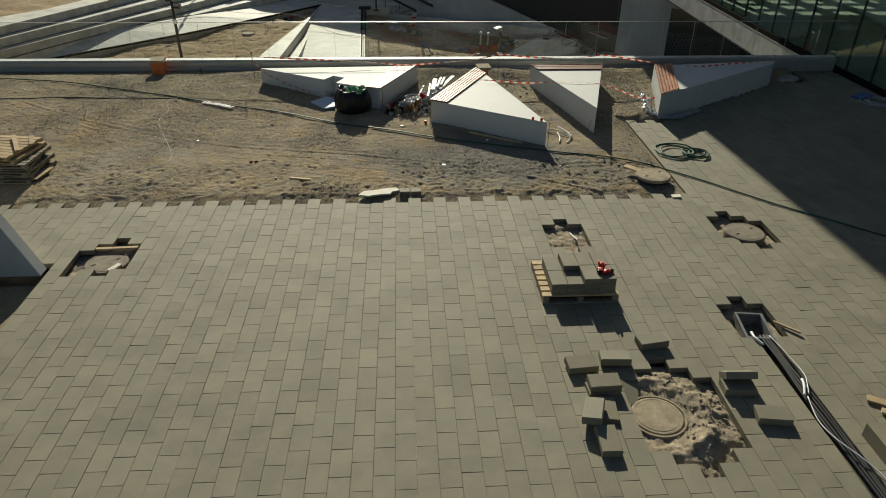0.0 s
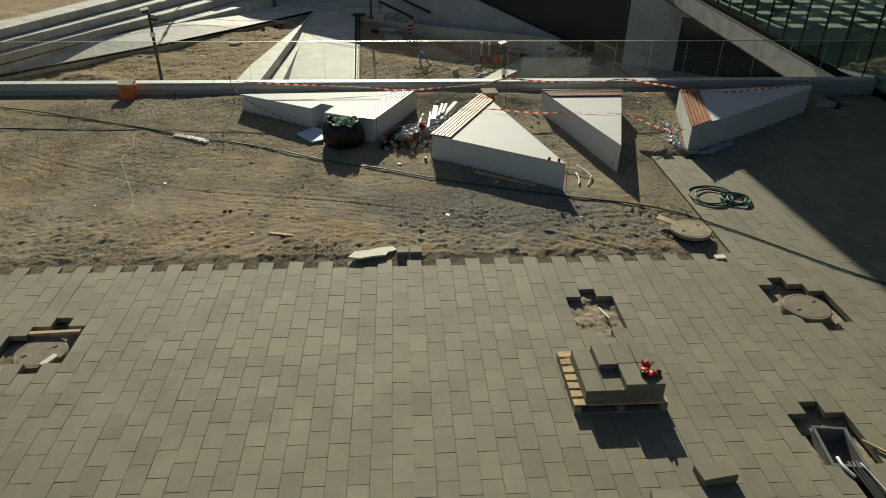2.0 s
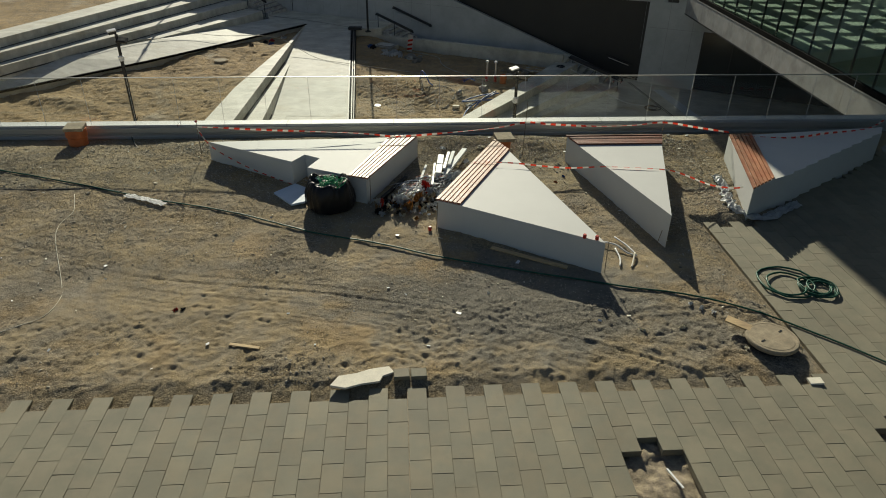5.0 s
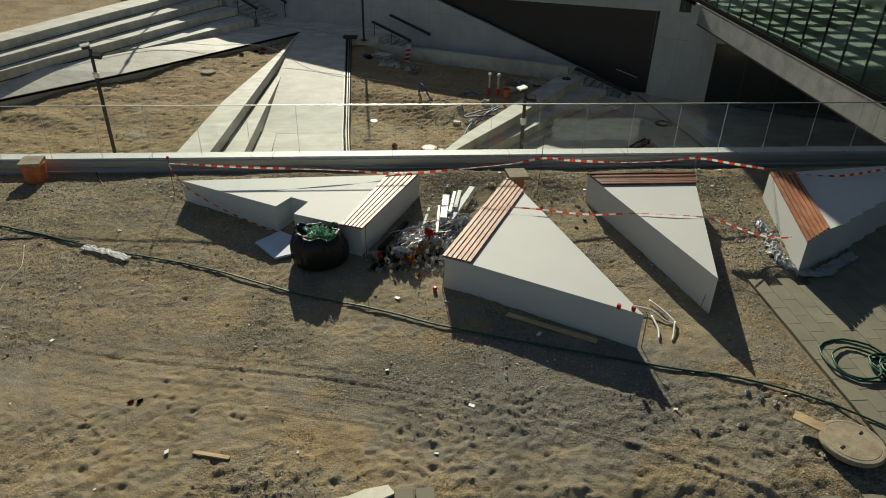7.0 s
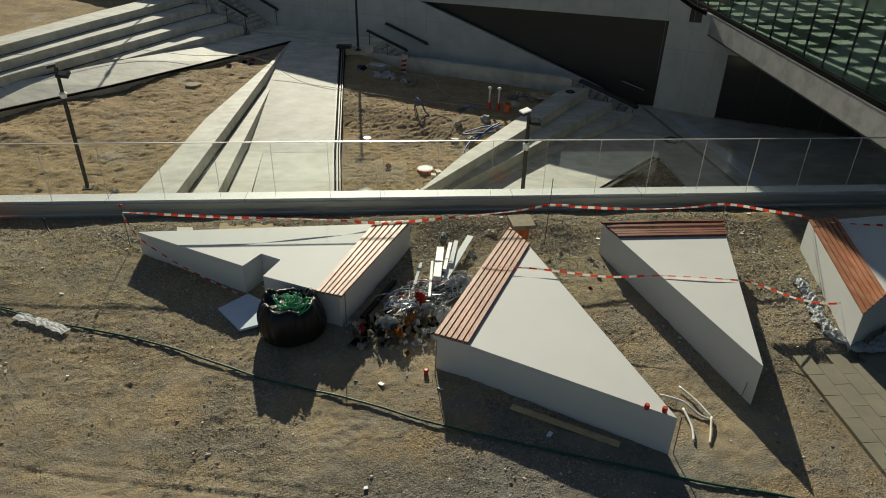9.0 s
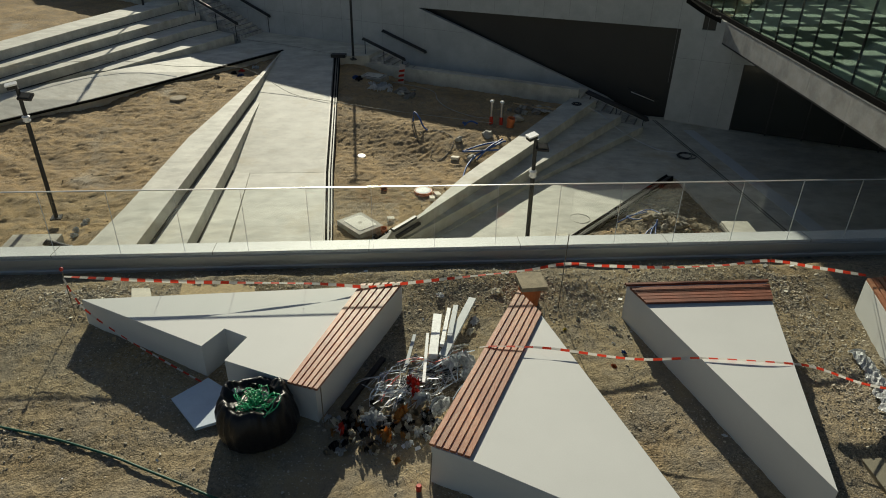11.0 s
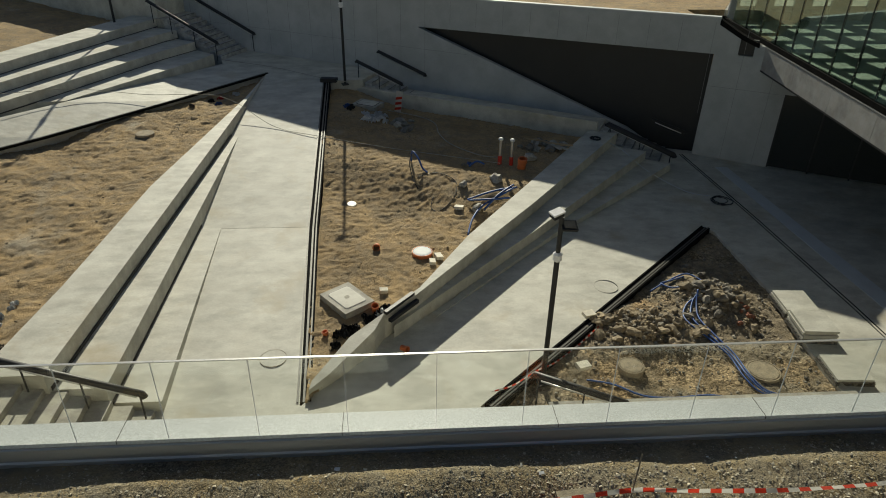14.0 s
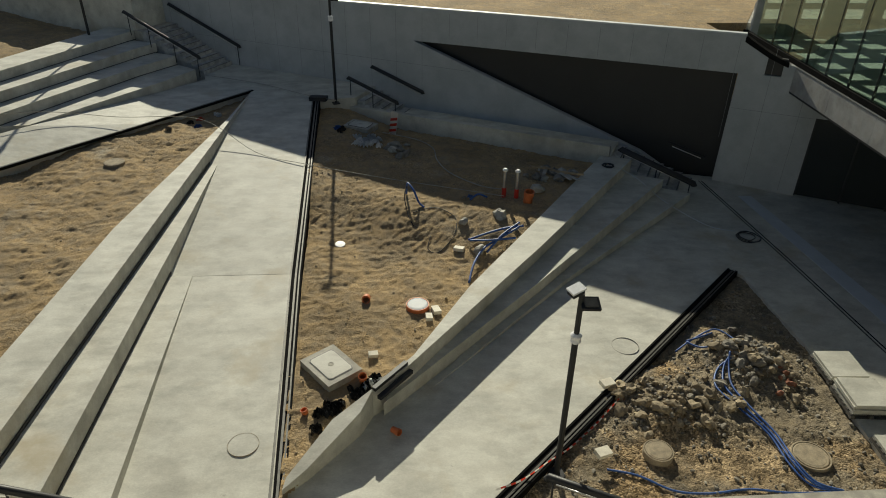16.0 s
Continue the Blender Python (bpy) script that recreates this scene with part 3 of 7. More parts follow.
def drain(pts, w, label, z_up=0.015, deep=0.4, grate=None):
    """A dark slot channel along plan points with heights."""
    th = empty("drain_channel", label=label, category="drain", kind="structure")
    for p, q in zip(pts, pts[1:]):
        p, q = Vector(p), Vector(q)
        d = (q - p)
        n = Vector((d.y, -d.x, 0)).normalized()
        up = Vector((0, 0, 1))
        for o0, o1, h, mat, nm in ((0.0, 0.045, z_up, grate or BLACK_RUBBER, "edge"), (0.045, w * 0.42, z_up - 0.03, BLACK_RUBBER, "channel"), (w * 0.42, w * 0.58, z_up - 0.012, grate or GRATE, "grating"), (w * 0.58, w - 0.08, z_up - 0.03, BLACK_RUBBER, "channel"), (w - 0.08, w - 0.045, z_up + 0.012, grate or GRATE, "lip"), (w - 0.045, w, z_up, BLACK_RUBBER, "edge")):
            bm = bmesh.new()
            c = [p + n * o0, p + n * o1, q + n * o1, q + n * o0]
            add_prism(bm, [(v.x, v.y, v.z + h) for v in c], min(p.z, q.z) - deep)
            part(nm, bm, mat, th)
    return th


def build_lower():
    slab("floor", with_z(floor_z, (-3.5, 20.3), (2.0, 20.3), (2.3, 25.3), (10.78, 33.72), (11.05, 33.3), (11.2, 29.8), (10.9, 27), (10.8, 20.3), (30, 20.3), (30, 38.6),
                         (13, 40.4), (8.5, 41.5), (0.2, 28.0), (-1.6, 25.4), (-2.0, 25.4)),
         -5.3, CONCRETE, label="pale concrete ramp and floor of the sunken plaza", category="floor", kind="structure")
    slab("ramp", [(-1.4, 20.3, -4.36), (-1.65, 25.6, -4.22), (-2.16, 33.05, -3.975), (-5.6, 33.05, -3.975), (-8.5, 20.3, -4.36)], -5.3, CONCRETE,
         label="pale trowelled concrete ramp", category="ramp", kind="structure")
    slab("ramp", [(-2.16, 33.06, -3.976), (-2.6, 44.95, -2.972), (-5.33, 46.3, -2.972), (-5.62, 42.0, -3.226), (-5.8, 33.06, -3.976)], -5.3, CONCRETE,
         label="pale trowelled concrete ramp rising to the landing", category="ramp", kind="structure")
    part("joint", box(-4.93, -2.17, 33.045, 33.062, -4.2, -3.972), CONCRETE_OLD, tagged(empty("joint_strip"), label="narrow joint across the concrete ramp", category="joint", kind="structure"))
    land = link("landing", prism([(-2.6, 44.96), (-5.35, 46.32), (-7.7, 48.0), on_wall(-9.7, 2.0), on_wall(-9.6, -0.1), on_wall(-1.9, -0.1), on_wall(-1.9, 1.8)], -5.3, -2.975), CONCRETE)
    tagged(land, label="pale concrete landing by the wall", category="floor", kind="structure")
    low = [(-5.37, 46.34, -2.976), (-8.7, 42.3, -2.975), (-12.11, 38.33, -2.97), (-17.07, 33.34, -2.97), (-23.0, 27.4, -2.97)]
    high = [(-7.65, 48.0, -2.976), (-9.0, 46.3, -2.95), (-12.3, 41.15, -2.59), (-15.6, 37.2, -2.5), (-21.0, 27.0, -2.2)]
    bm = bmesh.new()
    rows = [[bm.verts.new((p[0], p[1], z)) for p, z in ((a, -5.3), (a, a[2]), (h, h[2]), (h, -5.3))] for a, h in zip(low, high)]
    for r, q in zip(rows, rows[1:]):
        for i in range(4):
            bm.faces.new((r[i], r[(i + 1) % 4], q[(i + 1) % 4], q[i]))
    bm.faces.new(rows[0])
    bm.faces.new(rows[-1])
    bmesh.ops.recalc_face_normals(bm, faces=bm.faces)
    tagged(link("ramp_left", bm, CONCRETE), label="pale concrete ramp edged with a dark drain", category="ramp", kind="structure")
    for pts, z in (([(-5.33, 46.3), (-5.7, 42.53), (-7.06, 34.03), (-7.5, 28.47), (-7.9, 25.2), (-6.58, 25.2)], -2.967),
                   ([(-5.43, 40.2), (-5.9, 40.0), (-7.2, 28.0), (-7.2, 25.3), (-5.51, 25.3)], -3.44),
                   ([(-4.84, 33.04), (-5.6, 33.0), (-5.9, 25.4), (-4.5, 25.4)], -3.95)):
        ob = link("step", prism(pts, -5.3, z, 0.012), CONCRETE)
        tagged(ob, label="long tapering concrete seat step beside the ramp", category="step", group="seat steps by the rising ramp", kind="structure")
    for a, b2, z in (((-5.72, 39.5), (-6.57, 25.3), -3.44), ((-5.478, 33.2), (-5.508, 25.4), -3.975)):
        d = (Vector(b2) - Vector(a)).normalized()
        n = Vector((-d.y, d.x)) * 0.03
        ob = link("trim", prism([a, b2, (b2[0] + n.x, b2[1] + n.y), (a[0] + n.x, a[1] + n.y)], z - 0.02, z + 0.075), DARK_PANEL)
        tagged(ob, label="dark strip for the light channel and shadow line at a step's foot", category="trim", kind="structure")
    for pts, z in (([(0.17, 27.77), (1.09, 28.83), (2.64, 31.54), (5.08, 35.1), (7.61, 38.82), (8.35, 39.9), (9.45, 39.6), (8.83, 38.77), (4.88, 33.47), (0.98, 28.49), (0.19, 27.73)], -3.52),
                   ([(0.42, 27.75), (0.6, 28.2), (3.0, 31.3), (9.0, 39.25), (10.4, 38.68), (10.17, 38.42), (4.59, 32.19)], -3.92),
                   ([(1.47, 28.55), (3.0, 30.8), (9.9, 38.95), (11.3, 38.25), (11.12, 38.07), (5.56, 32.87)], -4.28)):
        ob = link("step", prism(pts, -5.3, z, 0.012), CONCRETE)
        tagged(ob, label="long concrete seat step leading to the stairs", category="step", group="seat steps by the lower ramp", kind="structure")
    nose = [(-1.46, 25.66), (-1.41, 25.92), (-0.61, 27.12), (0.165, 27.765), (0.185, 27.725), (-0.04, 27.22), (-1.02, 26.06)]
    ob = link("step", prism([(x, y, -4.02 + 0.498 * ((x + 1.46) * 0.611 + (y - 25.66) * 0.791) / 2.66) for x, y in nose], -5.3, None, 0.008), CONCRETE)
    tagged(ob, label="sloping concrete nose at the foot of the seat steps", category="step", group="seat steps by the lower ramp", kind="structure")
    # far wall: panels round the dark recess
    outline = [(-34, -5.3), (-34, 0.35), (-4, 0.47), (12.75, 0.86), (12.80, 0.56), (13.6, 0.20), (13.6, -0.46), (14.15, -0.46), (14.15, 0.0), (14.7, -0.06), (24, -0.06), (24, -1.72), (15.6, -1.72), (15.6, -5.3), (12.7, -5.3), (12.75, -0.5), (0, -0.78), (9.9, -4.0), (11.6, -4.9), (11.6, -5.3)]
    wall = wall_panel(outline, 0.25, WALL_PANEL, "wall_far")
    tagged(wall, label="grey concrete facade wall with a dark triangular recess", category="wall", kind="structure")
    for k in range(-12, 15):
        sx = 0.4 + k * 1.22
        lo = -0.55 if 0.6 < sx < 12.6 else -2.9
        if sx > 15.5:
            lo = -1.70
        elif sx > 12.7:
            lo = -4.6
        wt = wall_panel([(sx - 0.006, lo), (sx + 0.006, lo), (sx + 0.006, 0.42 + 0.02 * sx * (sx > -4)), (sx - 0.006, 0.42 + 0.02 * sx * (sx > -4))], 0.01, PANEL_JOINT, "panel_joint", wall)
        wt.matrix_basis = Matrix.Translation((WALL_N.x * 0.003, WALL_N.y * 0.003, 0))
    for z in (-1.75,):
        for a, b in ((-13, 2.6), (12.8, 15.5)):
            wt = wall_panel([(a, z - 0.006), (b, z - 0.006), (b, z + 0.006), (a, z + 0.006)], 0.01, PANEL_JOINT, "panel_joint", wall)
            wt.matrix_basis = Matrix.Translation((WALL_N.x * 0.003, WALL_N.y * 0.003, 0))
    bm = bmesh.new()
    for s0, s1, za, zb in ((-34, -4, 0.35, 0.47), (-4, 12.75, 0.47, 0.86)):
        rows = [[bm.verts.new((*on_wall(s, off), z + dz)) for off, dz in ((0.03, -0.02), (0.03, 0.03), (-0.20, 0.03), (-0.20, -0.02))] for s, z in ((s0, za), (s1, zb))]
        for k in range(4):
            bm.faces.new((rows[0][k], rows[0][(k + 1) % 4], rows[1][(k + 1) % 4], rows[1][k]))
        bm.faces.new(rows[0])
        bm.faces.new(rows[1])
    bmesh.ops.recalc_face_normals(bm, faces=bm.faces)
    part("coping", bm, CAP, wall, "pale metal coping")
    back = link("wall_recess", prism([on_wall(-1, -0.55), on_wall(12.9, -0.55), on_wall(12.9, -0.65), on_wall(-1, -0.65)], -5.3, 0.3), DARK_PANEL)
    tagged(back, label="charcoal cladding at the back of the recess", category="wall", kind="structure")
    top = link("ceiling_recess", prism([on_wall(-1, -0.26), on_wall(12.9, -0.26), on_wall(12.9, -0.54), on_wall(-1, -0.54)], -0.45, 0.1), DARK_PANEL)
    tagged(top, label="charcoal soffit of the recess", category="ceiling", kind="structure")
    win = empty("window_1", label="dark floor-to-ceiling window under the overhang", category="window", kind="structure")
    w0, w1 = Vector(on_wall(15.66, -0.1)), Vector(on_wall(24, -0.1))
    wd = (w1 - w0).normalized()
    wn2 = Vector((wd.y, -wd.x))
    for i in range(5):
        a, b = w0 + wd * (1.5 * i), w0 + wd * (1.5 * i + 1.44)
        part("pane", prism([tuple(a), tuple(b), tuple(b - wn2 * 0.02), tuple(a - wn2 * 0.02)], -4.7, -1.75), GLASS_DARK, win)
        part("frame", prism([tuple(b + wn2 * 0.03), tuple(b + wd * 0.06 + wn2 * 0.03), tuple(b + wd * 0.06 - wn2 * 0.06), tuple(b - wn2 * 0.06)], -4.75, -1.7), DARK_METAL, win)
    a, b = w0 - wd * 0.06, w0
    part("frame", prism([tuple(a + wn2 * 0.03), tuple(b + wn2 * 0.03), tuple(b - wn2 * 0.06), tuple(a - wn2 * 0.06)], -4.75, -1.7), DARK_METAL, win)
    low = link("wall_low", prism([(*on_wall(-2.2, 1.95), -3.34), (*on_wall(9.0, 2.05), -3.19), (*on_wall(9.0, 1.8), -3.19), (*on_wall(-2.2, 1.7), -3.34)], -5.3, None, 0.01), CONCRETE)
    tagged(low, label="low raw concrete wall holding the walkway", category="wall", kind="structure")
    walk_ob = link("walkway", prism([on_wall(-0.1, 1.70), on_wall(9.0, 1.80), on_wall(9.0, 0.0), on_wall(-0.1, 0.0)], -5.3, -3.72), CONCRETE)
    tagged(walk_ob, label="concrete walkway between the stairs", category="floor", kind="structure")
    stairs("stairs_1", -1.85, -0.1, 0.02, 1.69, -2.97, -3.72, 5, "short concrete stairs down to the walkway")
    stairs("stairs_2", 9.0, 12.0, 0.1, 1.95, -3.72, -4.62, 8, "concrete stairs down to the lowest floor")
    stairs("stairs_3", -9.7, -13.0, 0.02, 2.0, -2.97, -1.37, 10, "concrete stairs up along the wall")
    near = empty("stairs_4", label="concrete stairs at the end of the seat steps", category="stairs", kind="structure")
    for i in range(8):
        x = -7.85 + i * 0.4
        part("tread", box(x, x + 0.4, 22.0, 25.18 if i < 3 else 25.28, -5.3, -3.0 - 0.155 * i, 0.008), CONCRETE_OLD, near)
    handrail((-9.9, 51.85, -0.47), (-6.44, 50.06, -2.04), (0.97,), 0.95, "dark handrail on brackets along the wall beside the stairs")
    handrail((-11.35, 49.85, -0.42), (-7.85, 48.1, -2.02), (0.05, 0.32, 0.66, 0.97), 0.95, "dark handrail on posts at the open side of the stairs")
    handrail((-0.15, 46.8, -2.10), (2.03, 45.67, -2.90), (0.97,), 0.12, "short dark handrail fixed to the wall")
    handrail((*on_wall(-2.3, 1.60), -2.22), (*on_wall(0.0, 1.60), -2.98), (0.04, 0.5, 0.96), 0.85, "short dark handrail beside the small stairs")
    handrail((*on_wall(9.4, 1.95), -3.25), (*on_wall(12.15, 1.95), -4.1), (0.05, 0.5, 0.95), 0.9, "dark handrail on posts beside the lower stairs", 0.11)
    handrail((*on_wall(10.9, 0.12), -3.35), (*on_wall(12.3, 0.12), -3.72), (0.03, 0.97), 0.12, "slim handrail in front of the dark recess", 0.03)
    handrail((-8.12, 25.15, -2.2), (-4.68, 25.05, -3.42), (0.02, 0.35, 0.66, 0.98), 0.9, "dark handrail on posts across the near stairs")
    handrail((3.35, 25.0, -3.2), (5.15, 24.3, -3.45), (0.05, 0.55, 0.95), 0.85, "dark handrail on posts by the low wall")
    drain([(-1.72, 25.5, -4.21), (-2.2, 33.05, -3.975), (-2.63, 44.95, -2.972)], 0.32, "dark slot drain with a steel grating along the ramp", 0.015, 0.4, ZINC)
    drain([(2.4, 25.35, -4.33), (10.72, 33.65, -4.58)], 0.3, "raised dark steel drain channel beside the ramp", 0.06)
    drain([(-23.0, 27.4, -2.95), (-17.07, 33.34, -2.95), (-12.11, 38.33, -2.95), (-8.7, 42.3, -2.955), (-5.37, 46.34, -2.96)], 0.15, "dark edging drain along the upper ramp", 0.015, 0.07, ZINC)
    drain([(12.5, 40.0, floor_z(12.5, 40)), (13.0, 34.3, floor_z(13, 0)), (13.35, 29.0, floor_z(13.35, 0)), (13.7, 20.5, floor_z(13.7, 0))], 0.2, "dark floor drain across the lowest level", 0.004)
    strip = slab("pavement_strip", [(13.35, 38.7, floor_z(13.35, 0) + 0.012), (13.85, 38.7, floor_z(13.85, 0) + 0.012), (14.75, 29, floor_z(14.75, 0) + 0.012), (15.3, 21, floor_z(15.3, 0) + 0.012), (14.6, 21, floor_z(14.6, 0) + 0.012), (14.1, 29, floor_z(14.1, 0) + 0.012)],
                 -5.3, CAP, label="pale ribbed guidance strip on the floor", category="paving", kind="structure")

    t = terrain("sand_bed", -2.9, 9.2, 25.2, 45.6, 0.055, sand_z, SAND, [(-1.5, 25.4), (-2.0, 33.0), (-2.5, 45.3), on_wall(-2.2, 1.8), on_wall(9.0, 1.9), (8.7, 39.6), (-1.03, 26.2)])
    tagged(t, label="yellow sand bed between the ramps", category="sand", kind="structure")

    t = terrain("sand_bed", -24, -5.2, 20.3, 46.4, 0.07, left_z, SAND, [(-5.36, 46.3), (-12.1, 38.3), (-17.0, 33.3), (-23.0, 27.3), (-24, 20.3), (-7.8, 20.3), (-7.4, 28.4), (-7.0, 34), (-5.65, 42.5)])
    tagged(t, label="uneven yellow sand bed between the ramps", category="sand", kind="structure")

    def up_z(x, y):
        return -1.80 + 0.55 * max(0.0, min(1.0, (-14 - x) / 7)) * max(0.0, min(1.0, (y - 45) / 7)) + 0.06 * fbm(x, y, 0.25) + 0.07 * fbm(x, y, 1.0, 4, 5.0)
    t = terrain("sand_bed", -50, -11, 30, 66, 0.3, up_z, SAND, [(-12.2, 50.6), (-50, -32), (-50, 66), (-22, 57)])
    tagged(t, label="sand beyond the upper seat steps", category="sand", kind="structure")
    t = terrain("rubble_bed", 2.3, 11.4, 25.0, 33.9, 0.045, mound_z, RUBBLE, [(2.45, 25.2), (10.9, 33.7), (11.1, 33.2), (11.25, 29.8), (10.95, 27), (10.95, 25.0)])
    tagged(t, label="heap of earth and rubble beside the ramp", category="rubble", kind="structure")
    cheek = link("wall_cheek", box(-9.4, -8.2, 25.2, 26.1, -5.3, -2.5, 0.012), CONCRETE_OLD)
    tagged(cheek, label="grey concrete cheek wall beside the near stairs", category="wall", kind="structure")
    nw = link("wall_near", box(3.75, 10.75, 24.62, 25.12, -5.3, -4.1, 0.01), CONCRETE_OLD)
    tagged(nw, label="low raw concrete wall below the parapet", category="wall", kind="structure")
    plain = link("ground_far", prism([on_wall(-600, -0.21), on_wall(-1.3, -0.21), on_wall(-1.3, -0.70), on_wall(12.72, -0.70), (13.2, 44.0), (14.9, 44.0), (17.2, 48.0), (55.0, 120.0), (460, 900), (-600, 900)], -6, 0.38), SAND)
    beyond = link("pavement_far", prism([(14.92, 44.0), (480, 44.0), (480, 899), (461, 899), (55.03, 120.0), (17.22, 48.0)], -6, 0.376), CONCRETE_OLD)
    tagged(beyond, label="grey paved ground behind the glazed hall", category="pavement", kind="structure")
    tagged(plain, label="open sandy ground behind the wall", category="ground", kind="structure")
    side = link("ground_side", prism([on_wall(12.73, -0.26), on_wall(13.9, -0.26), (14.15, 42.35), (30, 42.35), (30, 43.99), (13.21, 43.99), on_wall(12.73, -0.71)], -1.5, -0.34), SAND)
    tagged(side, label="low sandy ground beside the glazed hall", category="ground", kind="structure")
    edge = link("ground_edge", prism([on_wall(-1.31, -0.21), on_wall(12.72, -0.21), on_wall(12.72, -0.70), on_wall(-1.31, -0.70)], 0.12, 0.40), SAND)
    tagged(edge, label="strip of sandy ground along the wall top", category="ground", kind="structure")
    end = link("wall_end", prism([on_wall(-13.4, 0.0), on_wall(-13.4, 1.9), on_wall(-33, 1.9), on_wall(-33, 0.0)], -5.3, 0.3), CONCRETE)
    tagged(end, label="concrete return wall beside the upper stairs", category="wall", kind="structure")
    for pts, z in (([(-8.1, 48.1), (-9.0, 46.35), (-12.32, 41.18), (-13.6, 41.0), (-13.0, 44), (-9.2, 49.0)], -2.57),
                   ([(-9.1, 48.9), (-10.24, 47.14), (-13.24, 41.26), (-15.4, 37.45), (-20.5, 27.6), (-24, 29), (-10.2, 49.5)], -2.17),
                   ([(-10.1, 49.6), (-10.57, 48.9), (-13.7, 42.6), (-16.35, 36.85), (-20.9, 27.5), (-26, 30), (-11.3, 50.1)], -1.77),
                   ([(-11.25, 50.35), (-14.2, 43.85), (-17.4, 36.2), (-21.2, 27.4), (-22.6, 27.4), (-18.7, 36.4), (-15.4, 44.6), (-12.6, 51.1)], -1.37)):
        ob = link("step", prism(pts, -5.3, z, 0.012), CONCRETE)
        tagged(ob, label="long concrete seat step beside the upper ramp", category="step", group="seat steps by the upper ramp", kind="structure")
    # Thin dark strips draw the soft shadow lines under the upper risers.
    for line, z in (([(-9.1, 48.9), (-10.24, 47.14), (-13.24, 41.26), (-15.4, 37.45), (-20.5, 27.6)], -2.57), ([(-10.1, 49.6), (-10.57, 48.9), (-13.7, 42.6), (-16.35, 36.85), (-20.9, 27.5)], -2.17), ([(-11.25, 50.35), (-14.2, 43.85), (-17.4, 36.2), (-21.2, 27.4)], -1.77)):
        for a, b in zip(line, line[1:]):
            d = (Vector(b) - Vector(a)).normalized()
            n = Vector((-d.y, d.x)) * 0.03
            ob = link("trim", prism([a, b, (b[0] + n.x, b[1] + n.y), (a[0] + n.x, a[1] + n.y)], z - 0.02, z + 0.022), DARK_PANEL)
            tagged(ob, label="dark strip for the light channel and shadow line at a step's foot", category="trim", kind="structure")
    land2 = link("landing_top", prism([on_wall(-13.0, 0.0), on_wall(-13.0, 2.0), on_wall(-13.5, 2.0), on_wall(-13.5, 0.0)], -5.3, -1.375), CONCRETE_OLD)
    tagged(land2, label="concrete landing at the head of the stairs", category="floor", kind="structure")


def clods(x, y):
    return 0.032 * crumbs(x, y, 3.2, 5.0) + 0.024 * crumbs(x, y, 7.5, 9.0) - 0.05 * max(0.0, noise.noise((x * 2.6, y * 3.2, 3.0)) - 0.25)


def sand_z(x, y):
    up = max(0.0, min(1.0, (y - 34.8 + 0.45 * (x + 1)) / 3.2))
    gap = (Vector((x, y)) - WALL_P).dot(WALL_N) - 1.95          # from the low wall
    z = -4.16 + 0.55 * up * up * (3 - 2 * up) + 0.22 * max(0, min(1, (y - 38) / 3)) * max(0, min(1, (0.5 - x) / 2.5))
    z -= 0.36 * max(0.0, min(1.0, 1.0 - gap / 2.6)) * max(0.0, min(1.0, (x + 1.5) / 2.5))
    return z + 0.04 * fbm(x, y, 0.5, 2) + 0.03 * fbm(x, y, 2.0, 4, 2.0) + clods(x, y)


def left_z(x, y):
    edge = -7.06 + 0.15 * (y - 34) if y > 34 else -7.06 + 0.096 * (y - 34)
    ridge = max(0.0, noise.noise((x * 0.16 + y * 0.10, y * 0.55 + x * 0.2, 3.0)))
    bank = 0.14 * max(0.0, 1.0 - abs(x - edge) / 1.2)
    h = -3.30 + 0.10 * fbm(x, y, 0.3, 2) + 0.30 * ridge * max(0, min(1, (edge - 1.5 - x) / 3)) + 0.05 * fbm(x, y, 1.3, 4, 5.0) + 1.25 * clods(x, y) + 0.05 * max(0.0, noise.noise((x * 0.9 + y * 0.3, y * 1.7, 13.0))) + bank
    return min(h, -3.0)


def mound_z(x, y):
    h = 0.46 * math.exp(-((x - 9.4) ** 2 / 0.9 + (y - 29.4) ** 2 / 0.9)) + 0.42 * math.exp(-((x - 7.0) ** 2 / 1.3 + (y - 28.0) ** 2 / 0.8))
    dips = -0.12 * max(0.0, noise.noise((x * 1.4, y * 1.4, 6.0)) - 0.15)
    return floor_z(x, y) - 0.12 + h * (0.8 + 0.5 * fbm(x, y, 1.6, 3, 2.0)) + 0.05 * fbm(x, y, 1.2, 3) + dips + 0.05 * crumbs(x, y, 2.6, 1.0) * (0.4 + h) + 0.03 * crumbs(x, y, 7.0, 7.0)


# ---- building at the side ----
def facade_x(y):
    """Plan line of the glass facade: straight beside the paving, turning slightly away over the plaza."""
    return 13.90 + 0.042 * max(0.0, y - 22.0)


def along_facade(y0, y1, d0, d1, z0, z1):
    """A strip that follows the facade's line, d0 to d1 metres behind it."""
    ys = [y0] + [y for y in (22.0,) if y0 < y < y1] + [y1]
    return prism([(facade_x(y) + d0, y) for y in ys] + [(facade_x(y) + d1, y) for y in reversed(ys)], z0, z1)


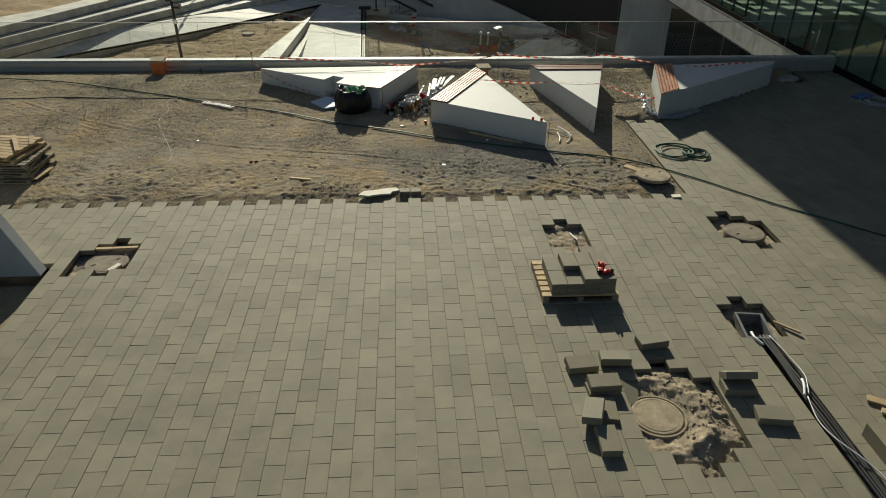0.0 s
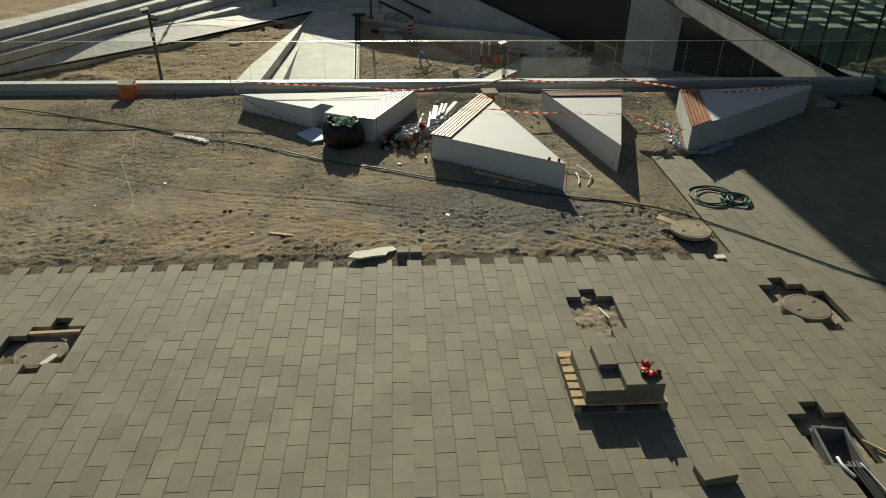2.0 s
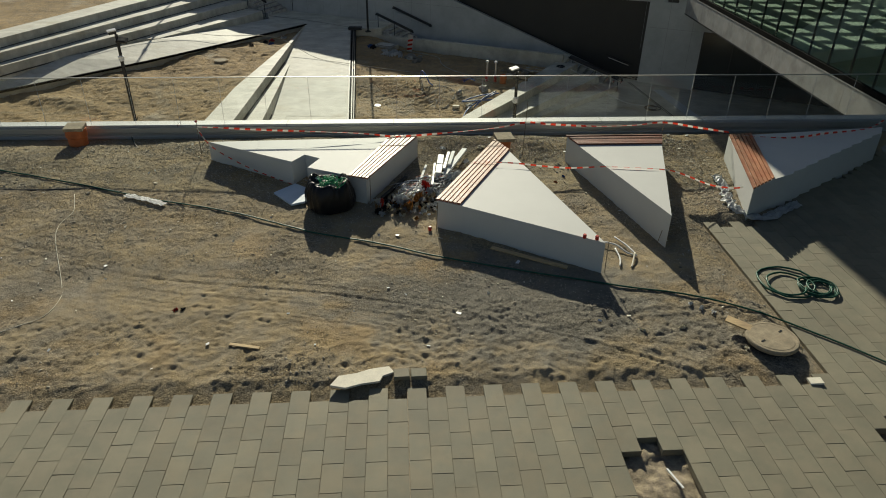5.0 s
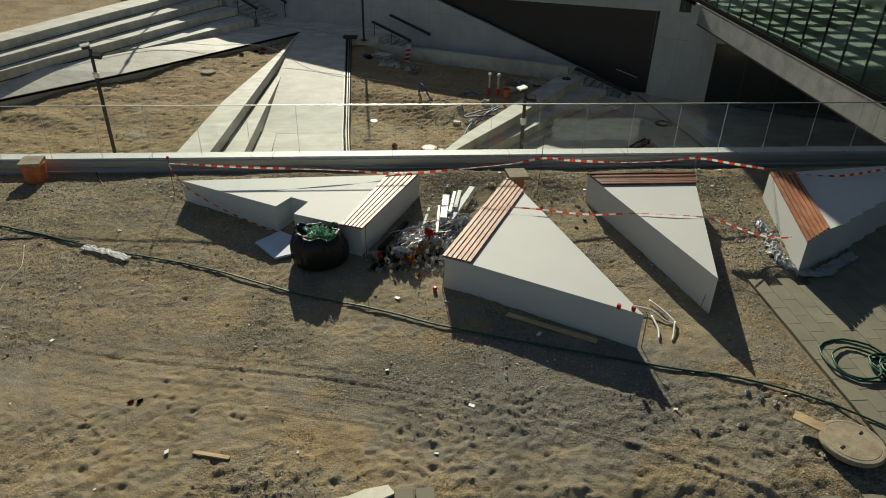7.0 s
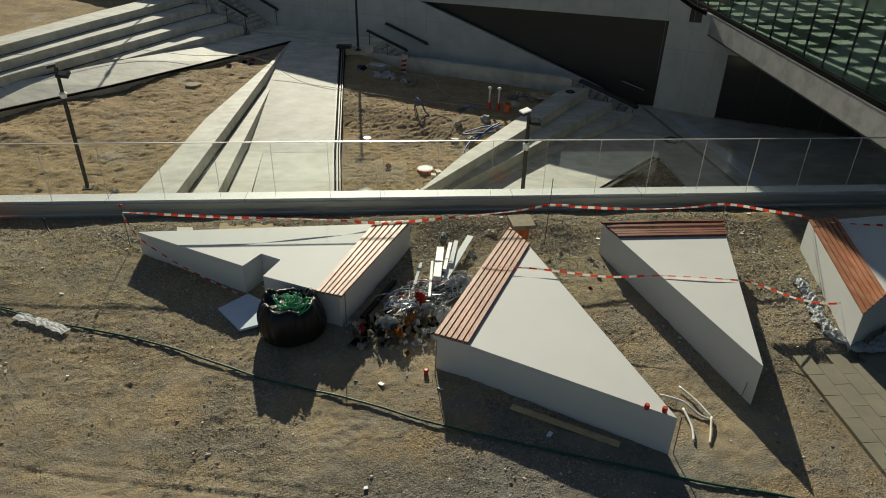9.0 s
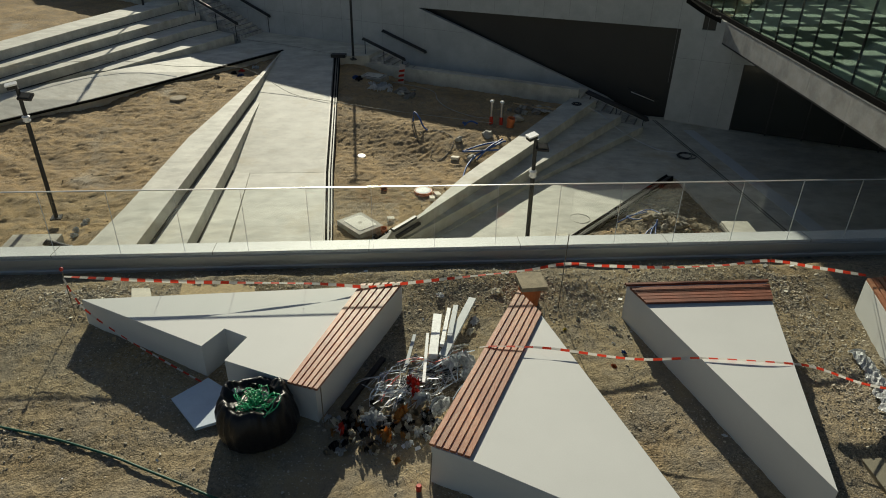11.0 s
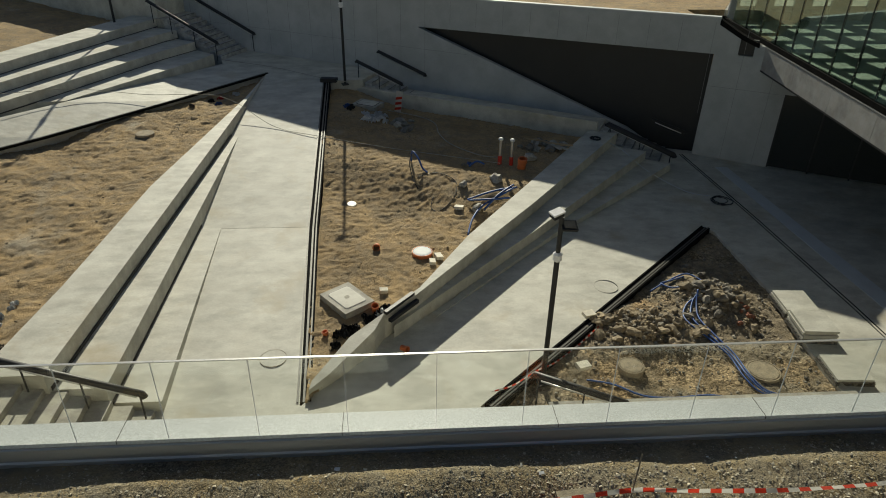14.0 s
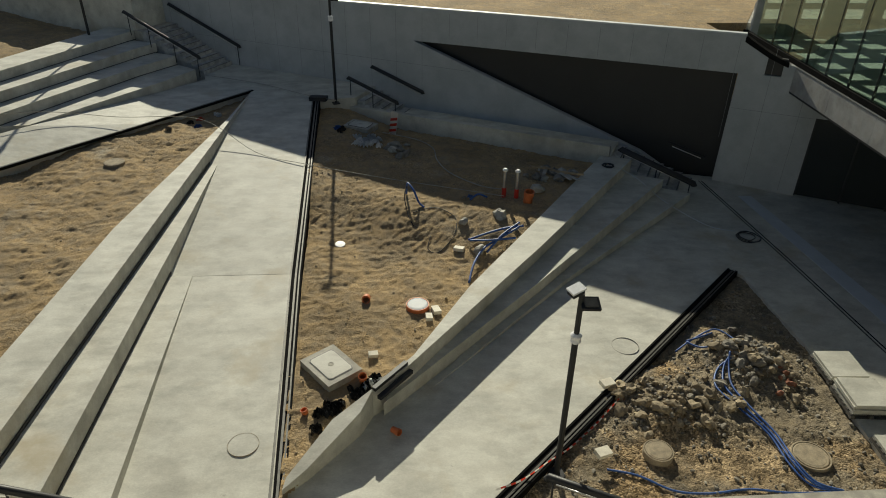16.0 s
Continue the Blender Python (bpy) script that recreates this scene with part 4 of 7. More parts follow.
def build_building():
    b = empty("wall_fascia", label="grey concrete slab edge under the glass facade", category="wall", kind="structure")
    ys = [20.0, 22.0] + [22.0 + 2.48 * k for k in range(1, 8)]
    for y0, y1 in zip(ys, ys[1:]):
        part("panel", along_facade(y0 + 0.006, y1 - 0.006, -0.08, 0.36, -0.90, -0.08), FASCIA, b)
    part("drip_edge", along_facade(20.0, 39.36, -0.085, 0.30, -0.96, -0.90), DARK_METAL, b, "dark metal drip edge")
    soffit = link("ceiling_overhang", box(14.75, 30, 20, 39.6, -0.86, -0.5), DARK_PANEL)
    tagged(soffit, label="dark soffit of the overhanging storey", category="ceiling", kind="structure")
    fac = empty("glass_facade", label="tall green-tinted curtain wall with dark mullions", category="facade", kind="structure")
    for y in np.arange(-4.0, 42.7, 1.3):
        turn = pose(facade_x(y), y, 0, 0, 0, -2.4 if y > 21 else 0)
        part("pane", box(0.0, 0.02, 0.02, 1.28, 0.1, 7.0, 0, turn), GLASS_FACADE, fac)
        part("mullion", box(-0.012, 0.06, -0.014, 0.014, 0.1, 7.0, 0.003, turn), DARK_METAL, fac)
    part("sill", along_facade(-4.6, 43.9, -0.05, 0.10, -0.05, 0.15), BLACK_RUBBER, fac, "black sill under the glass")
    part("gutter", along_facade(-4.6, 43.9, -0.085, 0.0, -0.07, -0.02), BLACK_RUBBER, fac)
    part("trim", along_facade(-4.6, 43.9, -0.094, -0.085, -0.06, -0.015), STEEL, fac, "thin steel trim")
    inner = link("floor_inside", prism([(14.05, -4.6), (14.05, 22), (14.99, 43.9), (30, 43.9), (30, -4.6)], -0.3, -0.05), HALL_FLOOR)
    tagged(inner, label="grey floor inside the glazed hall", category="floor", kind="structure")
    bk = link("wall_inside", box(22.6, 23, -4.6, 43.9, -0.05, 7), HALL_FLOOR)
    tagged(bk, label="grey inner wall of the hall", category="wall", kind="structure")
    end = empty("wall_louvre", label="louvred end wall of the glazed hall", category="wall", kind="structure")
    for k in range(12):
        part("louvre", box(14.95, 22.6, 43.72, 43.8, 0.36 + 0.6 * k, 0.60 + 0.6 * k), WALL_PANEL, end)
    for x, w in ((14.93, 0.4), (16.05, 0.8), (17.75, 0.8), (19.4, 0.8), (21.05, 0.8)):
        part("post", box(x, x + w, 43.6, 43.71, -0.05, 7.0), WALL_PANEL, end)
    flash = wall_panel([(12.74, 0.60), (13.58, 0.16), (14.3, -0.12), (14.3, 0.03), (13.58, 0.34), (12.74, 0.80)], 0.34, BLACK_RUBBER, "flashing")
    flash.matrix_basis = Matrix.Translation((WALL_N.x * 0.012, WALL_N.y * 0.012, 0))
    tagged(flash, label="black membrane flashing where the wall meets the glass facade", category="flashing", kind="structure")
    # Dark box closes the notch; the shade inside is put into its colour.
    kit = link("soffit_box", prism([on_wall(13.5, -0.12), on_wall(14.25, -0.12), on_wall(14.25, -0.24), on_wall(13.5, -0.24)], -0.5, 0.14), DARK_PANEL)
    tagged(kit, label="dark box filling the notch under the corner of the glass facade", category="soffit", kind="structure")
    roof = link("ceiling_hall", box(13.85, 30, -8.0, 43.9, 7.0, 9.0), WALL_PANEL)
    tagged(roof, label="flat roof of the glazed hall", category="ceiling", kind="structure")
    # Unseen block, added only to throw the broad shade on paving and plaza.
    shade_caster = link("building_tower", box(6.63, 30, 35.0, 38.6, 7.0, 27.0), WALL_PANEL)
    tagged(shade_caster, label="unseen block added to cast the shade over paving and plaza", category="building", kind="structure")


# ---- benches ----
def bench(poly, slat_poly, n_slats, z0, z1, label, gaps=None, timber=None):
    th = empty("bench", label=label, category="bench", group="angular benches on the soil bed")
    part("body", prism(poly, z0, z1, 0.012), BENCH, th)
    a, b, c, d = [Vector((*p, 0)) for p in slat_poly]     # a-b one end, d-c the other; slats run from a-b to d-c
    for i in range(n_slats):
        f0, f1 = gaps[i] if gaps else ((i + 0.08) / n_slats, (i + 0.80) / n_slats)
        q = [a.lerp(b, f0), a.lerp(b, f1), d.lerp(c, f1), d.lerp(c, f0)]
        part("slat", prism([(p.x, p.y) for p in q], z1 + 0.006, z1 + 0.04, 0.004), timber or TIMBER, th)
    return th


def build_benches():
    bench([(-4.1, 18.43), (-2.2, 17.3), (-1.98, 17.66), (-1.65, 17.46), (-1.85, 17.0), (-0.68, 16.42), (0.38, 18.58), (-0.25, 18.58)],
          [(-1.02, 16.52), (-0.64, 16.37), (0.41, 18.63), (-0.22, 18.6)], 6, -0.1, 0.62, "cream concrete bench with a notch and hardwood slats")
    bench([(0.64, 15.46), (1.06, 15.24), (3.29, 13.82), (2.3, 17.75), (2.06, 18.34)], [(0.61, 15.48), (1.05, 15.26), (2.3, 17.77), (2.06, 18.38)], 6, -0.1, 0.60,
          "cream triangular concrete bench with hardwood slats")
    # These slats take the timber copy with shade in its colour.
    bench([(3.66, 18.33), (5.77, 18.33), (5.60, 17.80), (4.65, 14.57), (3.84, 17.62)], [(3.63, 18.36), (3.78, 17.85), (5.62, 17.85), (5.80, 18.36)], 6, -0.1, 0.68,
          "cream pointed concrete bench with hardwood slats in a shaded tone", [(0.0, 0.09), (0.24, 0.38), (0.41, 0.53), (0.56, 0.68), (0.71, 0.83), (0.86, 1.0)], TIMBER_SHADED)
    bench([(7.32, 18.34), (11.2, 18.8)] + [p for k in range(9) for p in ((11.0 - 0.40 * k, 18.52 - 0.267 * k), (10.95 - 0.40 * k, 18.70 - 0.267 * (k + 1)))] + [(7.25, 16.05), (6.6, 15.6)], [(6.58, 15.58), (7.25, 16.07), (7.88, 18.42), (7.32, 18.34)], 6, -0.1, 0.66,
          "cream concrete bench with a serrated edge and hardwood slats")



# ---- loose stones ----
def scatter(name, spots, mat, seed, label, category, parent=None):
    """Many small angular stones: spots are (x, y, z, size)."""
    rng = np.random.RandomState(seed)
    t = (1 + 5 ** 0.5) / 2
    ico = np.array([(-1, t, 0), (1, t, 0), (-1, -t, 0), (1, -t, 0), (0, -1, t), (0, 1, t), (0, -1, -t), (0, 1, -t), (t, 0, -1), (t, 0, 1), (-t, 0, -1), (-t, 0, 1)]) / 1.9
    fac = np.array([(0, 11, 5), (0, 5, 1), (0, 1, 7), (0, 7, 10), (0, 10, 11), (1, 5, 9), (5, 11, 4), (11, 10, 2), (10, 7, 6), (7, 1, 8),
                    (3, 9, 4), (3, 4, 2), (3, 2, 6), (3, 6, 8), (3, 8, 9), (4, 9, 5), (2, 4, 11), (6, 2, 10), (8, 6, 7), (9, 8, 1)])
    n = len(spots)
    verts = np.zeros((n, 12, 3))
    for i, (x, y, z, r) in enumerate(spots):
        shape = ico * rng.uniform(0.7, 1.25, (12, 1)) * rng.uniform((0.7, 0.6, 0.4), (1.3, 1.0, 0.8))
        a = rng.uniform(0, 6.28)
        c, q = math.cos(a), math.sin(a)
        verts[i] = shape @ np.array([(c, q, 0), (-q, c, 0), (0, 0, 1)]) * r + (x, y, z + r * 0.25)
    faces = (fac[None] + 12 * np.arange(n)[:, None, None]).reshape(-1, 3)
    me = bpy.data.meshes.new(name)
    me.from_pydata(verts.reshape(-1, 3).tolist(), [], faces.tolist())
    me.materials.append(mat)
    ob = new(name, me)
    if parent:
        ob.parent = parent
    return tagged(ob, label=label, category=category, kind="stuff")


def grit(name, spots, mat, seed, label, category, flat=1.0):
    """Very small stones, eight faces each: spots are (x, y, z, size)."""
    rng = np.random.RandomState(seed)
    octa = np.array([(1, 0, 0), (0, 1, 0), (-1, 0, 0), (0, -1, 0), (0, 0, 0.8), (0, 0, -0.6)])
    fac = np.array([(0, 1, 4), (1, 2, 4), (2, 3, 4), (3, 0, 4), (1, 0, 5), (2, 1, 5), (3, 2, 5), (0, 3, 5)])
    s = np.array(spots)
    n = len(s)
    a = rng.uniform(0, 6.28, n)
    shape = octa[None] * rng.uniform(0.6, 1.3, (n, 6, 1)) * rng.uniform((0.7, 0.7, 0.7 * flat), (1.3, 1.3, 1.3 * flat), (n, 1, 3))
    tip = rng.uniform(-1, 1, (n, 1, 2)) * (1.0 - flat)
    shape[..., 2] += (shape[..., :2] * tip).sum(-1)
    x = shape[..., 0] * np.cos(a)[:, None] - shape[..., 1] * np.sin(a)[:, None]
    y = shape[..., 0] * np.sin(a)[:, None] + shape[..., 1] * np.cos(a)[:, None]
    verts = np.stack((x, y, shape[..., 2]), -1) * s[:, 3, None, None] + s[:, None, :3]
    faces = (fac[None] + 6 * np.arange(n)[:, None, None]).reshape(-1, 3)
    me = bpy.data.meshes.new(name)
    me.from_pydata(verts.reshape(-1, 3).tolist(), [], faces.tolist())
    me.materials.append(mat)
    return tagged(new(name, me), label=label, category=category, kind="stuff")


def build_stones():
    rng = random.Random(11)
    spots = []
    for _ in range(16000):
        x, y = rng.uniform(-13, 6.5), rng.uniform(11.3, 19.9)
        dense = 0.7 * fbm(x, y, 0.45, 3, 9.0) + 0.26 * max(0.0, min(1.0, (y - 14.0) / 2.0)) + (0.25 if -0.5 < x < 3.5 and 12.2 < y < 14.5 else 0)
        if rng.random() > 0.10 + dense:
            continue
        if x > 5.7 and y < 15.6:
            continue
        spots.append((x, y, soil_z(x, y) - 0.002, 0.007 + 0.021 * rng.random() ** 3))
    fine = []
    for _ in range(170000):
        x, y = rng.uniform(-9, 6.3), rng.uniform(11.3, 19.8)
        dense = 1.2 * fbm(x, y, 0.45, 3, 9.0) + 0.42 * max(0.0, min(1.0, (y - 14.2) / 2.0)) + (0.5 if -0.5 < x < 3.5 and 12.2 < y < 14.3 else 0)
        if rng.random() > 0.12 + dense or (x > 5.7 and y < 15.6):
            continue
        fine.append((x, y, soil_z(x, y), 0.005 + 0.008 * rng.random() ** 2))
    flakes = []
    for _ in range(8500):
        pick = rng.random()
        if pick < 0.30:
            x, y = rng.uniform(-7, 6.5), rng.gauss(19.05, 0.30)
        elif pick < 0.62:
            x, y = rng.uniform(1.9, 6.6), rng.gauss(18.75, 0.38)
        elif pick < 0.72:
            x, y = rng.gauss(-4.3, 0.45), rng.gauss(19.05, 0.16)
        else:
            x, y = rng.gauss(6.5, 0.3), rng.uniform(15.9, 19.2)
        if y < 19.85 and soil_z(x, y) > 0.02:
            flakes.append((x, y, soil_z(x, y) + 0.005, 0.007 + 0.019 * rng.random() ** 2))
    grit("leaf_litter", flakes, LITTER, 12, "pale dry leaf litter and chips on the soil", "litter", 0.35)
    bm = bmesh.new()
    for _ in range(70):
        x, y, a = rng.gauss(6.3, 0.4), rng.uniform(16.6, 18.9), rng.uniform(0, 6.28)
        n, r = rng.uniform(0.08, 0.28), rng.uniform(0.003, 0.006)
        pts = [Vector((x + n * f * math.cos(a + 0.8 * f), y + n * f * math.sin(a + 0.8 * f), soil_z(x, y) + 0.02 + 0.05 * math.sin(3 * f))) for f in (0, 0.35, 0.7, 1.0)]
        add_tube(bm, pts, [r, r, r * 0.8, r * 0.5], 5)
    tagged(link("dry_twigs", bm, LITTER), label="dry pale twigs scattered on the soil", category="twigs", kind="stuff")
    grit("grit", fine, STONE, 6, "fine grey grit strewn over the soil", "gravel")
    scatter("gravel", spots, STONE, 2, "grey and brown gravel scattered on the soil", "gravel")
    spots = []
    for _ in range(5200):
        x, y = rng.uniform(2.6, 11), rng.uniform(25.2, 33)
        if y - 25.2 > (x - 2.4) * 1.0:
            continue
        heap = math.exp(-((x - 9.4) ** 2 / 1.2 + (y - 29.4) ** 2 / 1.2)) + math.exp(-((x - 7.0) ** 2 / 1.4 + (y - 28.0) ** 2 / 0.8))
        if rng.random() < 0.35 + heap:
            spots.append((x, y, mound_z(x, y), (0.012 + 0.055 * rng.random() ** 4) * (1 + 0.8 * heap)))
    scatter("rubble", spots, STONE_DARK, 3, "grey lumps of rubble and stones on the heap", "rubble")
    spots = []
    for _ in range(1500):
        x, y = rng.uniform(-2.4, 8.5), rng.uniform(26, 45)
        if y > 26.3 + (x + 1.05) * 1.40 and y < 45.3 - 0.5 * (x + 2.5) and x > -1.5 - 0.07 * (y - 26):
            spots.append((x, y, sand_z(x, y), 0.010 + 0.03 * rng.random() ** 4))
    for _ in range(1500):
        x, y = rng.uniform(-20, -5.8), rng.uniform(24, 46)
        if y < 46 + (x + 5.4) * 1.08 and x < -7.7 + 0.105 * (y - 25):
            spots.append((x, y, left_z(x, y), 0.010 + 0.035 * rng.random() ** 4))
    scatter("pebbles", spots, SAND_LUMP, 5, "clods and pebbles on the sand", "pebbles")


# ---- things on the paving ----
def loose_paver(x, y, z, rx=0, ry=0, rz=0):
    bm = paver_mesh(bmesh.new(), W / 2 - 0.003, L / 2 - 0.003, 0.1, 0.008)
    ob = link("loose_paver", bm, PAVER)
    ob.matrix_basis = pose(x, y, z, rx, ry, rz)
    return tagged(ob, label="loose grey concrete paver lying on the paving", category="paver", group="loose pavers")


def round_cover(x, y, z, r, h, mat, label, grooves=True, rim=None, neck=False):
    th = empty("manhole_cover", pose(x, y, z), label=label, category="manhole cover")
    part("lid", lathe([(r * 0.97, -h), (r, -h + 0.02), (r, -0.03), (r * 0.98, -0.012), (r * 0.95, -0.002), (r * 0.86, 0.0), (r * 0.85, -0.003), (r * 0.83, -0.003), (r * 0.82, 0.001), (r * 0.05, 0.004)], sides=36), mat, th, smooth=False)
    # Support under a raised lid, coloured dark for the shadow beneath it.
    if neck:
        part("neck", lathe([(r * 0.80, -h - 0.2), (r * 0.80, -h + 0.01)], sides=30), DARK_METAL, th)
    if rim:
        part("rim", lathe([(r * 1.02, -h), (r * 1.13, -h), (r * 1.13, -0.02), (r * 1.10, -0.005), (r * 1.03, -0.005), (r * 1.02, -0.03)], sides=36), rim, th)
    if grooves:
        for a in (0.6, 3.6):
            part("lifting_slot", box(-0.035, 0.035, -0.012, 0.012, 0.0, 0.008, 0, pose(r * 0.55 * math.cos(a), r * 0.55 * math.sin(a), 0, 0, 0, math.degrees(a))), DARK_METAL, th)
    return th


def pallet(m, label, w=1.2, d=1.1, boards=7, h=0.14, wood=None, base=None):
    th = empty("pallet", m, label=label, category="pallet", group="wooden pallets")
    for i in range(boards):
        y = -d / 2 + (i + 0.5) * d / boards
        part("board", box(-w / 2, w / 2, y - 0.055, y + 0.055, h - 0.022, h, 0.003), wood or PINE, th)
    for x in (-w / 2 + 0.05, 0, w / 2 - 0.05):
        part("bearer", box(x - 0.045, x + 0.045, -d / 2, d / 2, 0.022, h - 0.022, 0.003), base or wood or PINE, th)
    for y in (-d / 2 + 0.05, 0, d / 2 - 0.05):
        part("base_board", box(-w / 2, w / 2, y - 0.05, y + 0.05, 0, 0.022, 0.002), base or wood or PINE, th)
    return th


def soft_lump(r, seed, squash=(1, 1, 1), rough=0.35, sub=3):
    bm = bmesh.new()
    bmesh.ops.create_icosphere(bm, subdivisions=sub, radius=r)
    for v in bm.verts:
        n = noise.noise(v.co * (2.2 / r) + Vector((seed, 0, 0))) + 0.5 * noise.noise(v.co * (5.5 / r) + Vector((0, seed, 0)))
        v.co *= 1 + rough * n
        v.co = Vector((v.co.x * squash[0], v.co.y * squash[1], v.co.z * squash[2]))
    return bm


def plank(name, a, b, w, t, mat, label, category, roll=0.0):
    a, b = Vector(a), Vector(b)
    d = b - a
    m = Matrix.Translation((a + b) / 2) @ d.to_track_quat("X", "Z").to_matrix().to_4x4() @ pose(0, 0, 0, roll)
    bm = box(-d.length / 2, d.length / 2, -w / 2, w / 2, -t / 2, t / 2, 0.003)
    ob = link(name, bm, mat)
    ob.matrix_basis = m
    return tagged(ob, label=label, category=category)


def sheet(name, pts, z, t, rx, ry, mat, label, category):
    """A thin flat board with the given outline, tilted a little about its middle."""
    cx, cy = sum(p[0] for p in pts) / len(pts), sum(p[1] for p in pts) / len(pts)
    ob = link(name, prism([(x - cx, y - cy) for x, y in pts], 0, t, 0.003), mat)
    ob.matrix_basis = pose(cx, cy, z, rx, ry, 0)
    return tagged(ob, label=label, category=category)


def pit_sand(name, poly, z, amp, seed, label, hole=(0, 0, 0, 0)):
    xs, ys = [p[0] for p in poly], [p[1] for p in poly]
    ob = terrain(name, min(xs) - 0.05, max(xs) + 0.05, min(ys) - 0.05, max(ys) + 0.05, 0.03,
                 lambda x, y: z + amp * fbm(x, y, 3.0, 4, seed) + amp * 0.5 * fbm(x, y, 11.0, 3, seed) - (0.4 if hole[0] < x < hole[1] and hole[2] < y < hole[3] else 0), PIT_SAND)
    return tagged(ob, label=label, category="sand", kind="structure")


STACK = (2.297, 7.645)


def build_paving_things():
    pit_sand("pit_sand", PITS["left"], -0.14, 0.03, 1, "sand in an open pit in the paving")
    pit_sand("pit_sand", PITS["middle"], -0.10, 0.05, 2, "sand in an open pit in the paving")
    pit_sand("pit_sand", PITS["round"], -0.14, 0.03, 3, "sand round a manhole in the paving")
    pit_sand("pit_sand", PITS["box"], -0.13, 0.03, 4, "sand round a drain box in the paving", (4.9, 5.36, 6.44, 7.0))

    def heap(x, y):
        r = math.hypot(x - 3.07, y - 4.95)
        ring = max(0, 1 - abs(r - 0.62) / 0.42) * (0.5 + 0.5 * max(0, min(1, (x - 2.9) / 0.5)))
        return -0.12 + 0.17 * ring * (0.75 + 0.5 * fbm(x, y, 2.6, 3, 4.0)) + 0.028 * fbm(x, y, 9.0, 4, 6.0) * (r > 0.36)
    ob = terrain("sand_heap", 2.6, 4.35, 3.9, 5.95, 0.022, heap, PIT_SAND)
    tagged(ob, label="crumbly pale sand heaped round a manhole", category="sand", kind="structure")
    rng = random.Random(8)
    spots = []
    for _ in range(260):
        a, r = rng.uniform(-1.4, 1.6), rng.uniform(0.42, 1.0)
        x, y = 3.07 + r * math.cos(a), 4.95 + r * math.sin(a) * 0.9
        spots.append((x, y, heap(x, y), 0.007 + 0.026 * rng.random() ** 3))
    scatter("sand_clods", spots, CLOD, 9, "clods of damp sand round the manhole", "clods")
    round_cover(3.06, 4.95, -0.05, 0.335, 0.1, SANDY_LID, "round concrete manhole cover dusted with sand", False, SANDY_LID)
    round_cover(6.23, 9.5, 0.02, 0.36, 0.17, RUSTY_LID, "round cast manhole cover standing in an open pit")
    round_cover(-5.2, 9.02, -0.07, 0.36, 0.1, RUSTY_LID, "round manhole cover in a shallow pit")
    round_cover(11.95, 19.3, 0.02, 0.40, 0.1, CONCRETE_OLD, "round concrete cover in the shaded paving", False)
    round_cover(5.24, 11.83, 0.15, 0.37, 0.065, SANDY_LID, "round manhole cover at the corner of the soil bed", neck=True)
    plank("plank", (-5.55, 9.4, -0.03), (-4.78, 9.42, -0.02), 0.06, 0.04, PINE, "short pine plank across an open pit", "plank")
    plank("plank", (-5.05, 8.72, -0.06), (-4.93, 8.92, -0.05), 0.09, 0.03, CARD, "pale offcut lying in an open pit", "offcut")
    plank("plank", (2.98, 9.72, -0.06), (3.06, 9.42, -0.04), 0.025, 0.015, WHITE_PLASTIC, "white plastic strip lying in an open pit", "strip")
    plank("plank", (4.75, 12.28, 0.16), (5.1, 11.98, 0.13), 0.16, 0.025, PINE, "short pine board leaning on a manhole cover", "board")
    plank("plank", (5.38, 11.03, 0.01), (5.56, 11.02, 0.02), 0.12, 0.03, CARD, "small square offcut on the paving", "offcut")
    # galvanised drain box with its cables
    bx = empty("drain_box", pose(5.11, 6.68, 0, 0, 0, -8), label="open galvanised steel drain box set in the paving", category="drain box")
    for nm, b in (("side", (-0.19, -0.17, -0.3, 0.3)), ("side", (0.17, 0.19, -0.3, 0.3)), ("side", (-0.17, 0.17, 0.28, 0.3)), ("side", (-0.17, 0.17, -0.3, -0.28))):
        part(nm, box(*b, -0.27, 0.0), DULL_STEEL, bx)
    for b in ((-0.21, 0.21, -0.32, -0.29), (-0.21, 0.21, 0.29, 0.32), (-0.21, -0.18, -0.29, 0.29), (0.18, 0.21, -0.29, 0.29)):
        part("flange", box(*b, -0.012, 0.004, 0.002), DULL_STEEL, bx)
    part("base", box(-0.17, 0.17, -0.28, 0.28, -0.28, -0.27), DULL_STEEL, bx)
    plank("plank", (5.42, 6.74, 0.02), (5.68, 6.42, 0.04), 0.03, 0.03, PINE, "short pine batten beside the drain box", "batten")
    for i, (dx, r) in enumerate(((0.06, 0.022), (0.10, 0.022), (0.145, 0.02), (0.18, 0.018))):
        pts = smooth_line([(5.03 + dx + 0.012 * math.sin(k * 1.3 + i), 6.45 - k * 0.5, -0.02 + 0.008 * math.sin(k * 2 + i)) for k in range(20)], 4)
        ob = link("conduit", tube(pts, r, 7), DARK_METAL, smooth=True)
        tagged(ob, label="black corrugated cable conduit in a slot of the paving", category="conduit", group="conduits from the drain box")
